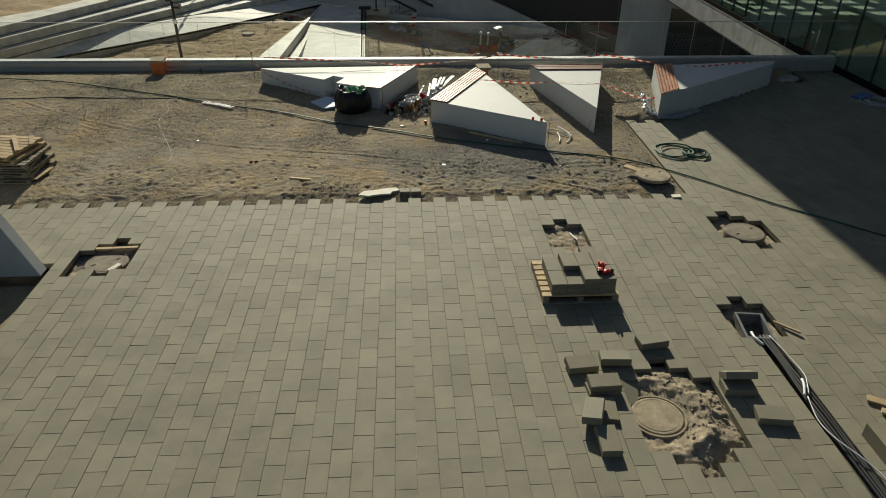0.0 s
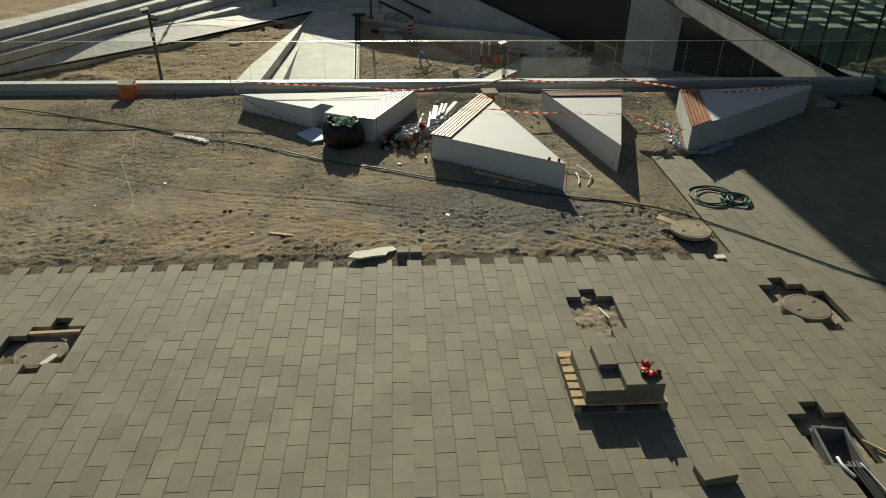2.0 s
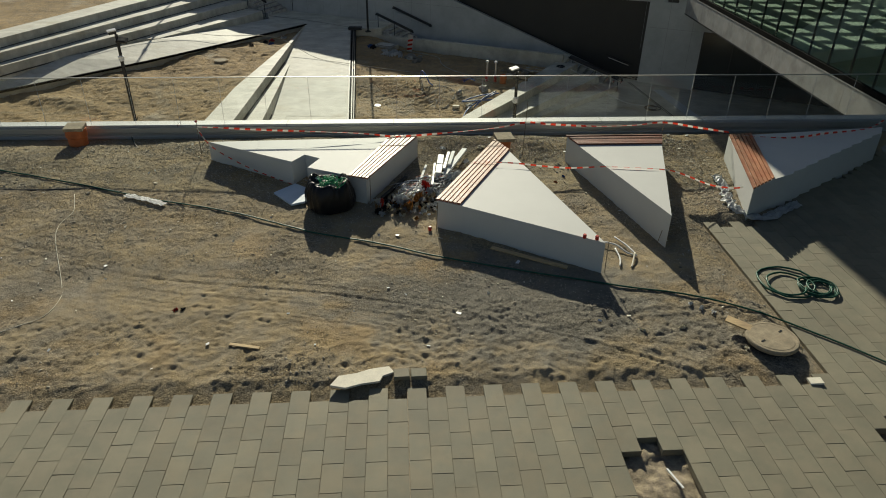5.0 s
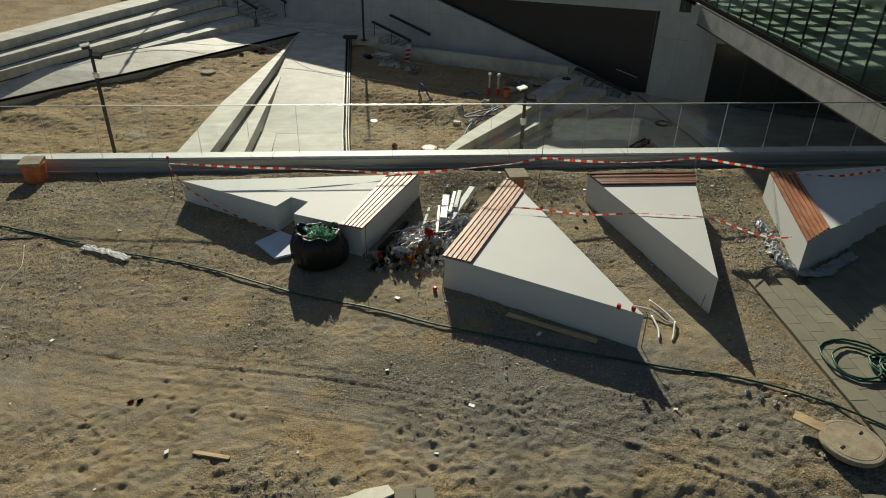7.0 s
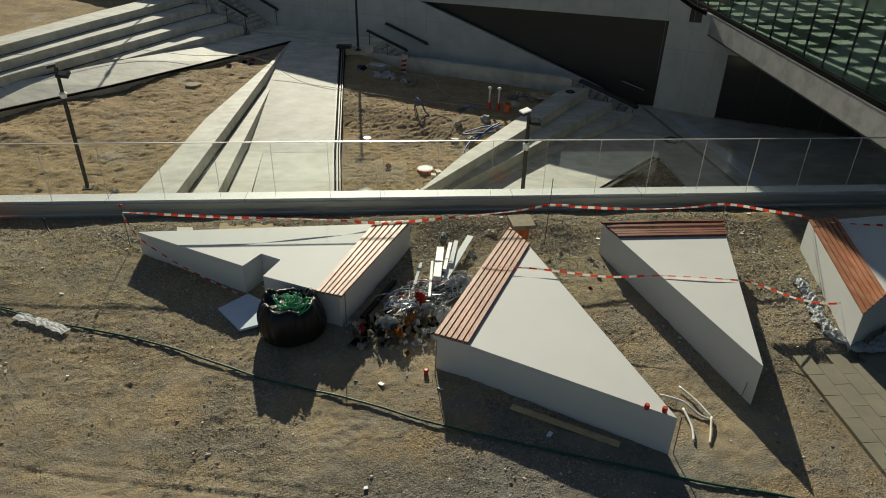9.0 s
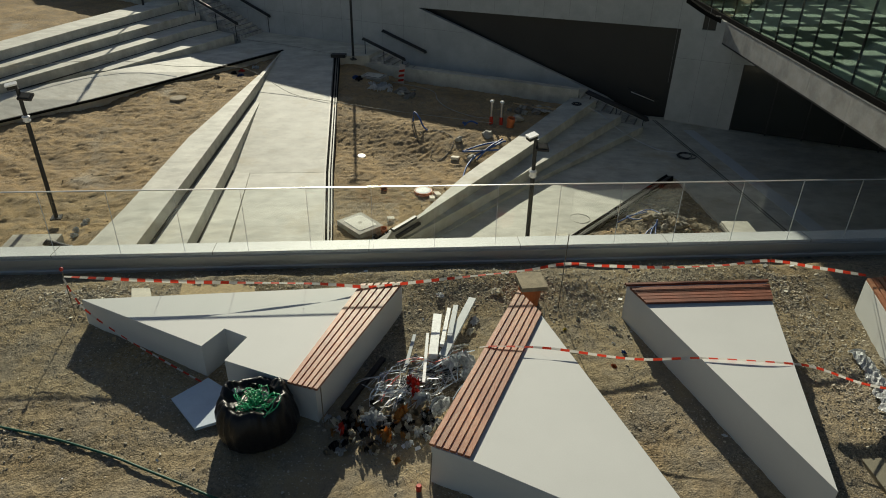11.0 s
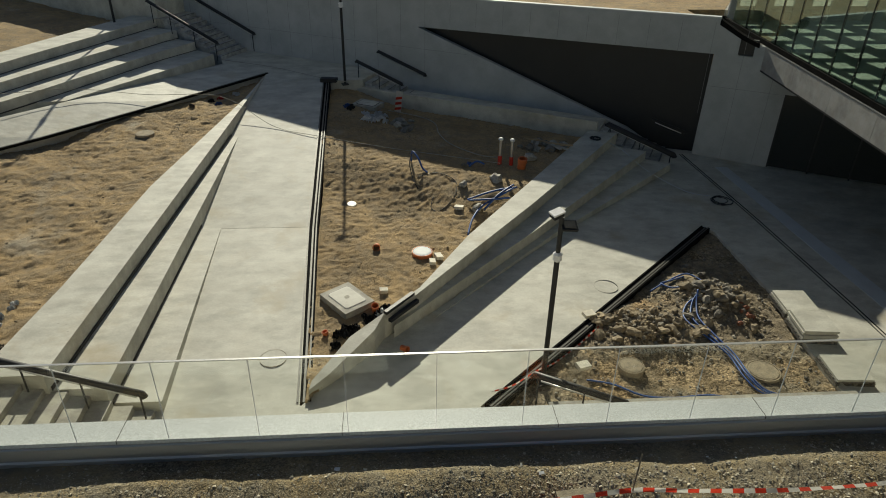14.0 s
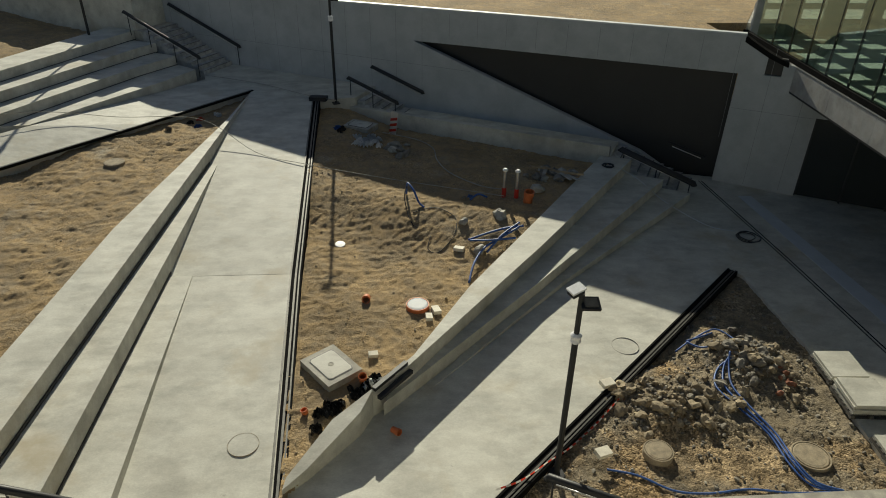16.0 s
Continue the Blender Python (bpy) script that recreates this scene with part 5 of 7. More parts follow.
    for pts, r, lab in (([(4.98, 6.5, 0.01), (4.96, 6.35, 0.03), (5.02, 6.2, 0.02)], 0.035, "crumpled white plastic sleeve beside the conduits"),
                        ([(5.2, 6.4, 0.02), (5.24, 6.0, 0.03), (5.26, 5.55, 0.04), (5.18, 5.3, 0.05), (5.12, 5.15, 0.04)], 0.013, "white cable sleeve over the conduits"),
                        ([(5.17, 5.42, 0.045), (5.13, 5.3, 0.06), (5.05, 5.12, 0.04)], 0.034, "bunched white plastic wrap round the conduits"),
                        ([(5.08, 5.1, 0.04), (5.0, 4.7, 0.03), (5.03, 4.4, 0.04), (5.15, 4.1, 0.05), (5.26, 3.85, 0.03), (5.3, 3.5, 0.03), (5.28, 2.5, 0.03)], 0.014, "long white plastic sleeve beside the conduits")):
        p = smooth_line(pts, 5)
        ob = link("plastic_sleeve", tube(p, [r * 0.68 * (0.85 + 0.25 * noise.noise((i * 0.7, r * 50, 0))) for i in range(len(p))], 7), WHITE_PLASTIC, smooth=True)
        tagged(ob, label=lab, category="plastic sleeve")
    # pallet with pavers
    pallet(pose(2.63, 7.91, 0.0), "pine pallet carrying a part-used stack of grey pavers", base=OLD_PINE)
    stack = empty("paver_stack", pose(0, 0, 0), label="part-used stack of grey concrete pavers on a pallet", category="paver stack")
    for c in range(4):
        for r in range(2):
            for lay in range(3 if c > 1 else 2):
                ob = part("paver", paver_mesh(bmesh.new(), W / 2 - 0.002, L / 2 - 0.002, 0.083, 0.005), PAVER, stack)
                ob.matrix_basis = pose(STACK[0] + c * 0.253, STACK[1] + r * 0.419, 0.224 + lay * 0.085, 0, 0, 0.5 * math.sin(c * 3 + r * 2 + lay))
    ob = part("paver", paver_mesh(bmesh.new(), W / 2 - 0.002, L / 2 - 0.002, 0.083, 0.005), PAVER, stack)
    ob.matrix_basis = pose(STACK[0] + 0.255, STACK[1] + 0.40, 0.394, 0, 0, 1)
    gl = empty("work_gloves", pose(3.03, 7.63, 0.396), label="crumpled red and black work gloves on the paver stack", category="gloves")
    rng = random.Random(5)
    for k, (x, y, rz, lean) in enumerate(((0.03, -0.02, 200, 0.25), (-0.05, 0.05, 60, 0.8))):
        bm = soft_lump(0.06, k * 3.1 + 1, (1.25, 0.85, 0.5), 0.35, 3)
        bm.transform(pose(x, y, 0.03, 0, 0, rz))
        glove = part("glove", bm, RED_PLASTIC, gl, smooth=True)
        for f in range(5):
            a = math.radians(rz) + (f - 2) * 0.32
            base = Vector((x + 0.05 * math.cos(a), y + 0.05 * math.sin(a), 0.035))
            tip = base + Vector((math.cos(a), math.sin(a), lean + 0.4 * rng.random())) * rng.uniform(0.05, 0.08)
            part("finger", tube([base, base.lerp(tip, 0.5) + Vector((0, 0, 0.012)), tip], [0.017, 0.016, 0.011], 8), RED_PLASTIC, glove, smooth=True)
        bm = soft_lump(0.045, k * 2.2 + 9, (1.1, 1.0, 0.55), 0.4, 2)
        bm.transform(pose(x - 0.07 * math.cos(math.radians(rz)), y - 0.07 * math.sin(math.radians(rz)), 0.025, 0, 0, rz))
        part("cuff", bm, BLACK_PLASTIC, glove, "black cuff", smooth=True)
    # loose pavers round the open manhole
    for x, y, z, rx, ry, rz in ((2.28, 5.83, 0.125, 0, 5, -85), (2.77, 5.95, 0.125, 3, -6, -97), (2.48, 5.42, 0.15, 2, 4, -90), (2.46, 5.40, 0.045, 0, 2, -86),
                                (2.19, 4.88, 0.19, -3, -9, -19), (2.42, 5.00, 0.06, 0, 3, -6), (2.28, 4.45, 0.11, 3, 0, -1), (2.82, 5.36, -0.03, 6, 10, -14), (3.41, 6.31, 0.11, 2, -3, -83),
                                (4.27, 5.45, 0.20, 2, -38, -95), (4.24, 5.31, 0.105, 0, 0, -94), (4.45, 4.77, 0.11, 0, 3, -98)):
        loose_paver(x, y, z, rx, ry, rz)
    blk = link("concrete_block", box(5.42, 5.75, 3.85, 4.45, 0, 0.2, 0.008), PAVER)
    tagged(blk, label="grey concrete kerb block standing on the paving", category="kerb block")
    plank("plank", (5.85, 5.05, 0.03), (6.6, 4.6, 0.03), 0.12, 0.03, PINE, "pine board lying on the paving", "board")
    plank("plank", (5.9, 4.82, 0.03), (6.6, 4.35, 0.03), 0.1, 0.03, PINE, "pine board lying on the paving", "board")
    jt = link("joint_sand", box(-0.004, 0.004, -3, 11.1, -0.03, 0.001), PIT_SAND)
    tagged(jt, label="pale joint line in the paving", category="joint", kind="structure")
    # leaning pier beside the paving
    bm = bmesh.new()
    prof = [(-6.04, 0.0), (-7.1, 2.6), (-9.5, 2.6), (-8.6, 0.0)]
    f = [bm.verts.new((x, 8.50, z)) for x, z in prof]
    k = [bm.verts.new((x, 8.74, z)) for x, z in prof]
    bm.faces.new(f[::-1])
    bm.faces.new(k)
    for i in range(4):
        j = (i + 1) % 4
        bm.faces.new((f[i], f[j], k[j], k[i]))
    bmesh.ops.recalc_face_normals(bm, faces=bm.faces)
    tagged(link("pier", bevelled(bm, 0.01), WALL_PANEL), label="leaning grey concrete pier at the edge of the paving", category="pier", kind="structure")
    # stack of pallets on the soil
    for k, (dx, dy, rz, lift) in enumerate(((0.08, -0.05, -4, 0), (0.02, 0.04, 2, 0), (0.06, -0.02, -6, 0), (-0.02, 0.05, 4, 0), (0.03, 0.0, -3, 0), (-0.10, 0.08, -9, 0), (-0.16, 0.10, -14, 2))):
        pallet(pose(-8.40 + dx, 12.66 + dy, 0.04 + k * 0.080, lift, -lift, rz), "pale pine pallet on top of an untidy stack" if k > 4 else "grey weathered pallet in an untidy stack on the soil", 1.2, 1.1, 8, 0.079, PINE if k > 4 else OLD_PINE)
    for a, b in (((-8.47, 13.20, 0.66), (-8.02, 12.38, 0.64)), ((-8.95, 13.0, 0.66), (-8.45, 12.15, 0.64)), ((-8.1, 13.2, 0.64), (-7.9, 12.75, 0.63)), ((-7.72, 12.15, 0.09), (-7.62, 12.75, 0.10))):
        plank("plank", a, b, 0.09, 0.025, PINE, "loose pine board lying on the pallet stack", "board")


# ---- things on the soil bed ----
def tape(pts, label, half=0.023):
    """Red and white barrier tape along points, a twisted thin ribbon in stripes."""
    th = empty("barrier_tape", label=label, category="barrier tape", group="red and white barrier tapes")
    line = smooth_line(pts, 10)
    out, acc = [], 0.0
    step = 0.115
    cur = [line[0]]
    for a, b in zip(line, line[1:]):
        seg = (b - a).length
        while acc + seg >= step:
            f = (step - acc) / seg
            p = a.lerp(b, f)
            cur.append(p)
            out.append(cur)
            cur = [p]
            seg -= step - acc
            a, acc = p, 0.0
        acc += seg
        cur.append(b)
    for k, c in enumerate(out):
        bm = bmesh.new()
        rows = []
        for i, p in enumerate(c):
            d = (c[-1] - c[0]).normalized()
            side = d.cross(Vector((0, 0, 1))).normalized()
            tw = -0.60 + 0.75 * math.sin((k + i / len(c)) * 0.23 + pts[0][0])
            u = (Vector((0, 0, 1)) * math.sin(tw) + side * math.cos(tw)) * half
            rows.append([bm.verts.new(p + u), bm.verts.new(p - u)])
        for a, b in zip(rows, rows[1:]):
            bm.faces.new((a[0], a[1], b[1], b[0]))
        part("stripe", bm, TAPE_RED if k % 2 else TAPE_WHITE, th)
    return th


def rod(x, y, z0, h, lean=(0, 0), cap=False):
    th = empty("marker_rod", label="thin rusty steel rod standing in the soil", category="rod", group="steel marker rods")
    part("rod", tube([(x, y, z0), (x + lean[0], y + lean[1], z0 + h)], 0.007, 6), RUSTY_LID, th)
    if cap:
        bm = bmesh.new()
        bmesh.ops.create_icosphere(bm, subdivisions=2, radius=0.03, matrix=Matrix.Translation((x + lean[0], y + lean[1], z0 + h)))
        part("cap", bm, RED_PLASTIC, th, "round red plastic cap", True)
    return th


def pipe_stub(x, y, z, h, label, s=1.0):
    th = empty("pipe_stub", pose(x, y, z), label=label, category="pipe", group="capped orange pipe stubs")
    part("pipe", lathe([(0.15 * s, 0), (0.155 * s, h * 0.5), (0.17 * s, h * 0.55), (0.17 * s, h), (0.14 * s, h), (0.14 * s, h - 0.05)], sides=24), ORANGE_PVC, th, smooth=False)
    part("cap", box(-0.2, 0.2, -0.2, 0.2, h, h + 0.07, 0.01, pose(0, 0, 0, 2, 1, 6)), SANDY_LID, th, "square concrete cap")


def ring_coil(name, x, y, z, r, turns, mat, tube_r, seed, label):
    rng = random.Random(seed)
    pts = []
    for i in range(turns * 18):
        a = i / 18 * math.tau
        k = i / (turns * 18)
        rr = r * (1 + 0.22 * math.sin(a * 0.37 + seed) + 0.05 * rng.uniform(-1, 1))
        cx, cy = x + 0.22 * r * math.sin(a * 0.21 + seed), y + 0.22 * r * math.cos(a * 0.17)
        pts.append((cx + rr * math.cos(a), cy + rr * math.sin(a), z + tube_r + 0.04 * k + 0.012 * math.sin(a * 2.3)))
    ob = link(name, tube(pts, tube_r, 7), mat, smooth=True)
    return tagged(ob, label=label, category="hose coil")


def crumpled_sheet(name, pts, width, mat, label, category, seed=0.0, lift=0.05):
    """A creased strip of thin film lying along points, with folds and ragged sides."""
    line = smooth_line(pts, 9)
    bm = bmesh.new()
    rows = []
    for i, p in enumerate(line):
        d = (line[min(i + 1, len(line) - 1)] - line[max(i - 1, 0)]).normalized()
        side = d.cross(Vector((0, 0, 1))).normalized()
        w = width * (0.75 + 0.5 * noise.noise((i * 0.35, seed, 0)))
        row = []
        for k in range(-4, 5):
            f = k / 4
            h = 0.5 * lift + lift * (1.0 - f * f) * 0.5 + lift * 0.8 * noise.noise((i * 0.6, k * 0.55, seed)) + lift * 0.5 * noise.noise((i * 1.3, k * 1.4, seed + 5))
            row.append(bm.verts.new(p + side * (f * w * 0.5) + Vector((0, 0, max(0.004, h)))))
        rows.append(row)
    for a, q in zip(rows, rows[1:]):
        for k in range(8):
            bm.faces.new((a[k], a[k + 1], q[k + 1], q[k]))
    bmesh.ops.solidify(bm, geom=bm.faces[:], thickness=0.003)
    return tagged(link(name, bm, mat), label=label, category=category)


def crumple(w, l, amp, seed):
    """A crushed scrap of thin sheet with sharp folds and a ragged outline, about w by l."""
    bm = bmesh.new()
    n = 9
    rows = []
    for i in range(n + 1):
        row = []
        for k in range(n + 1):
            u, v = i / n * 2 - 1, k / n * 2 - 1
            rag = 0.80 + 0.45 * noise.noise((u * 1.7, v * 1.7, seed))
            x, y = u * w / 2 * math.sqrt(1 - v * v / 2) * rag, v * l / 2 * math.sqrt(1 - u * u / 2) * rag
            z = amp * (1.0 - 2.2 * abs(noise.noise((u * 1.6, v * 1.6, seed + 3))) - 1.0 * abs(noise.noise((u * 3.7, v * 3.7, seed + 9))) - 0.5 * (u * u + v * v))
            row.append(bm.verts.new((x + 0.12 * w * noise.noise((u * 4, v * 4, seed + 20)), y + 0.12 * l * noise.noise((u * 4, v * 4, seed + 30)), z)))
        rows.append(row)
    for a, b in zip(rows, rows[1:]):
        for k in range(n):
            bm.faces.new((a[k], a[k + 1], b[k + 1], b[k]))
    bmesh.ops.solidify(bm, geom=bm.faces[:], thickness=0.002)
    return bm


def ribbon(pts, w, t, roll0, roll1):
    """A flat strip along points, twisting from one roll to the other."""
    bm = bmesh.new()
    rows = []
    for i, p in enumerate(pts):
        d = (pts[min(i + 1, len(pts) - 1)] - pts[max(i - 1, 0)]).normalized()
        side = d.cross(Vector((0, 0, 1))).normalized()
        roll = roll0 + (roll1 - roll0) * i / (len(pts) - 1)
        u = (side * math.cos(roll) + d.cross(side) * math.sin(roll)) * w / 2
        nn = d.cross(u).normalized() * t / 2
        rows.append([bm.verts.new(p + q) for q in (u + nn, nn - u, -u - nn, u - nn)])
    for a, b in zip(rows, rows[1:]):
        for i in range(4):
            bm.faces.new((a[i], a[(i + 1) % 4], b[(i + 1) % 4], b[i]))
    bm.faces.new(rows[0][::-1])
    bm.faces.new(rows[-1])
    return bm


def build_soil_things():
    # hose
    hp = [(-13.8, 19.3), (-9.97, 18.5), (-7.86, 17.75), (-5.76, 16.93), (-4.62, 16.53), (-3.08, 16.0), (-1.61, 15.33), (-0.34, 14.83), (0.66, 14.39), (2.06, 13.87), (3.46, 13.4), (4.42, 13.1), (5.19, 12.7)]
    pts = smooth_line([(x, y, soil_z(x, y) + 0.025) for x, y in hp] + [(5.87, 12.21, 0.02), (7.25, 10.7, 0.02), (8.6, 9.4, 0.02), (10.5, 7.6, 0.02), (14, 5, 0.02)], 14)
    pts = [Vector((p.x + 0.03 * fbm(p.x, p.y, 0.8, 2), p.y + 0.03 * fbm(p.x, p.y, 0.9, 2, 5), max(p.z, soil_z(p.x, p.y) + 0.014 if p.x < 5.7 and p.y > 11.1 else 0.02))) for p in pts]
    tagged(link("hose", tube(pts, 0.0145, 8), HOSE_GREEN, smooth=True), label="long dark green hose trailing across soil and paving", category="hose")
    ring_coil("hose_coil", 6.22, 13.32, 0.0, 0.40, 2, HOSE_GREEN, 0.017, 1.0, "loose coil of dark green hose on the paving")
    ring_coil("hose_coil", 6.72, 13.22, 0.01, 0.24, 5, HOSE_GREEN, 0.014, 4.0, "tangled coil of dark green hose on the paving")
    ring_coil("cable_coil", 13.4, 16.8, 0.0, 0.36, 4, GALV, 0.014, 2.0, "coil of pale cable on the shaded paving")
    plank("tarpaulin", (12.95, 17.15, 0.03), (13.45, 17.4, 0.05), 0.3, 0.04, BLUE_PIPE, "folded blue tarpaulin beside the cable coil", "tarpaulin")
    # rubbish bag
    th = empty("rubbish_bag", pose(-1.38, 16.32, soil_z(-1.38, 16.3)), label="full black rubbish bag open at the top with green strapping", category="rubbish bag")
    bm = bmesh.new()
    rings, sides = [], 128
    prof = [(0.30, 0.0), (0.40, 0.03), (0.45, 0.10), (0.465, 0.18), (0.465, 0.27), (0.455, 0.35), (0.44, 0.42), (0.425, 0.48), (0.40, 0.54), (0.365, 0.585), (0.33, 0.59), (0.31, 0.56), (0.28, 0.53), (0.15, 0.52)]
    for r, z in prof:
        ring = []
        for k in range(sides):
            a = k * math.tau / sides
            c, q = math.cos(a), math.sin(a)
            folds = abs(noise.noise((c * 3.2 + z, q * 3.2, z * 2.0))) + 0.6 * abs(noise.noise((c * 7 - z * 2, q * 7, z * 5.0 + 4))) + 0.35 * abs(noise.noise((c * 15, q * 15 + z * 6, z * 9.0)))
            w = 1.06 + 0.10 * noise.noise((c * 1.3, q * 1.3, z * 2 + 9)) - 0.17 * folds * (0.35 + min(z, 0.42))
            lip = (0.10 * noise.noise((c * 1.6, q * 1.6, 7)) - 0.05 * abs(noise.noise((c * 3, q * 3, 3)))) * max(0.0, (z - 0.36) / 0.2)
            ring.append(bm.verts.new((r * w * c, r * w * q * 0.98, z + lip)))
        rings.append(ring)
    for a, b in zip(rings, rings[1:]):
        for k in range(sides):
            bm.faces.new((a[k], a[(k + 1) % sides], b[(k + 1) % sides], b[k]))
    bm.faces.new(rings[-1])
    bm.faces.new(rings[0][::-1])
    part("bag", bm, BLACK_PLASTIC, th, smooth=True)
    rng = random.Random(3)
    for k in range(34):
        c = Vector((rng.uniform(-0.12, 0.2), rng.uniform(-0.24, 0.12), 0.55 + 0.05 * rng.random()))
        r = rng.uniform(0.05, 0.19)
        ax = rng.uniform(0, 6.28)
        ps = [c + Vector((r * math.cos(a), r * math.sin(a) * rng.uniform(0.6, 0.9), 0.05 * math.sin(a * 1.5 + ax) + 0.02 * rng.random())) for a in np.linspace(ax, ax + rng.uniform(2.0, 5.2), 16)]
        part("strap", tube(ps, 0.0065, 5), GREEN_PLASTIC, th, "thin green strap" if k % 4 else "green strap loop", True)
    for k, (x, y, w, l, mat) in enumerate(((-0.2, 0.1, 0.20, 0.16, CLEAR_FILM), (0.04, -0.05, 0.26, 0.3, GREEN_PLASTIC), (0.1, -0.2, 0.18, 0.12, CLEAR_FILM), (0.2, 0.1, 0.16, 0.2, BLACK_PLASTIC), (-0.02, 0.16, 0.26, 0.16, BLACK_PLASTIC), (0.14, 0.0, 0.14, 0.2, CLEAR_FILM))):
        bm = crumple(w, l, 0.07, 40 + k * 3.7)
        bm.transform(pose(x, y, 0.535, 8 * k - 20, 12 - 6 * k, 37 * k))
        part("film", bm, mat, th)
    sheet("foam_board", [(-2.54, 16.86), (-2.15, 17.19), (-1.9, 16.98), (-1.86, 16.42), (-2.13, 16.33)], 0.13, 0.04, 3, -3, FOAM_BLUE, "pale blue foam board lying on the soil", "board")
    # junk heap between two benches
    rng = random.Random(21)
    for k, (a, b, w, t) in enumerate((((0.77, 17.38, 0.26), (0.885, 18.24, 0.30), 0.12, 0.09), ((0.90, 17.40, 0.24), (1.44, 18.68, 0.28), 0.11, 0.05), ((0.90, 17.55, 0.31), (1.06, 18.35, 0.34), 0.055, 0.05),
                                      ((1.02, 17.75, 0.30), (1.17, 18.46, 0.31), 0.07, 0.05), ((0.62, 16.85, 0.28), (0.72, 17.80, 0.33), 0.04, 0.02), ((0.38, 17.15, 0.2), (0.54, 17.86, 0.26), 0.045, 0.03))):
        plank("foam_strip", a, b, w, t, WHITE_PLASTIC if k % 2 == 0 else CAP, "white foam packing strip propped on a junk heap", "packing strip")
    for k, (x, y, w, l, rz) in enumerate(((1.44, 18.30, 0.16, 0.24, -20), (1.36, 18.06, 0.2, 0.13, 35), (1.20, 17.74, 0.2, 0.12, 10), (0.96, 18.85, 0.14, 0.16, 60), (1.85, 18.95, 0.24, 0.2, -30), (0.28, 18.75, 0.09, 0.06, 20))):
        ob = link("plastic_scrap", crumple(w, l, 0.025, 70 + k), CARD if k % 3 else WHITE_PLASTIC)
        ob.matrix_basis = pose(x, y, soil_z(x, y) + 0.035, 4, -5, rz)
        tagged(ob, label="pale torn scrap lying beside a junk heap", category="scrap", group="pale scraps beside the junk heap")
    for k in range(230):
        f, g = rng.random(), rng.gauss(0, 0.20)
        c = Vector((0.05 + 1.15 * f + 0.35 * g, 16.75 + 0.62 * f - 0.8 * g, 0.14 + 0.14 * rng.random() * (1 - abs(g))))
        a = rng.gauss(0.62, 0.45)
        ln = rng.uniform(0.15, 0.6)
        d = Vector((math.cos(a), math.sin(a), rng.uniform(-0.12, 0.15))) * ln / 2
        bow = Vector((-math.sin(a), math.cos(a), 0.4)) * rng.uniform(-0.09, 0.09)
        pts = smooth_line([c - d, c - d * 0.3 + bow, c + d * 0.4 + bow * 0.7, c + d], 4)
        bm = ribbon(pts, rng.uniform(0.006, 0.020), 0.003, rng.uniform(-1.2, 1.2), rng.uniform(-2.0, 2.0))
        ob = link("plastic_strip", bm, (GALV, WHITE_PLASTIC, FOAM_BLUE, GALV, CLEAR_FILM, CAP, DULL_STEEL, DARK_METAL)[k % 8] if k % 41 else RED_PLASTIC)
        tagged(ob, label="flat grey and white plastic strip in a junk heap", category="strip", group="strips in the junk heap")
    for k in range(150):
        f = rng.random()
        x, y = -0.45 + 1.15 * f + rng.gauss(0, 0.10), 16.16 + 0.10 * f + rng.gauss(0, 0.17)
        mat = (BLACK_PLASTIC, GALV, BROWN_RAG, CARD, CLEAR_FILM, BLACK_PLASTIC, EARTH_LUMP, CLEAR_FILM, BLACK_PLASTIC, CARD, STONE_GREY)[k % 11]
        w = rng.uniform(0.06, 0.16) * (0.75 if mat in (BROWN_RAG, CARD) else 1.0)
        ob = link("rubbish", crumple(w, w * rng.uniform(0.4, 0.9), 0.06, k * 1.7), mat)
        ob.matrix_basis = pose(x, y, soil_z(x, y) + 0.02 + 0.13 * rng.random(), rng.uniform(-35, 35), rng.uniform(-35, 35), rng.uniform(0, 360))
        tagged(ob, label="crumpled scrap of plastic and rags in a junk heap", category="rubbish", group="scraps in the junk heap")
    for k, (x, y, w, l, mat) in enumerate(((-0.02, 16.28, 0.34, 0.22, CLEAR_FILM), (0.80, 16.46, 0.36, 0.26, CLEAR_FILM), (0.62, 16.60, 0.2, 0.3, CLEAR_FILM), (1.18, 17.28, 0.42, 0.26, CLEAR_FILM), (1.0, 17.2, 0.3, 0.3, CLEAR_FILM), (1.22, 17.02, 0.26, 0.3, CLEAR_FILM),
                                           (0.47, 16.90, 0.22, 0.16, RED_PLASTIC), (0.52, 16.68, 0.14, 0.10, RED_PLASTIC), (0.32, 16.34, 0.26, 0.14, BROWN_RAG), (0.15, 16.0, 0.18, 0.16, BROWN_RAG), (-0.38, 16.12, 0.1, 0.08, RED_PLASTIC))):
        ob = link("plastic_film" if mat is CLEAR_FILM else "rag", crumple(w, l, 0.11, 90 + k * 2.3), mat)
        ob.matrix_basis = pose(x, y, soil_z(x, y) + 0.19, 14, -8, k * 50)
        tagged(ob, label="crumpled clear plastic film in a junk heap" if mat is CLEAR_FILM else "crumpled coloured rag in a junk heap", category="plastic film" if mat is CLEAR_FILM else "rag",
               group="film in the junk heap" if mat is CLEAR_FILM else "rags in the junk heap")
    # Long thin black strip on the soil along the bench's foot.
    plank("batten", (0.10, 17.52, 0.14), (-0.39, 16.58, 0.12), 0.07, 0.05, BLACK_PLASTIC, "long black strip at the foot of a bench", "batten")
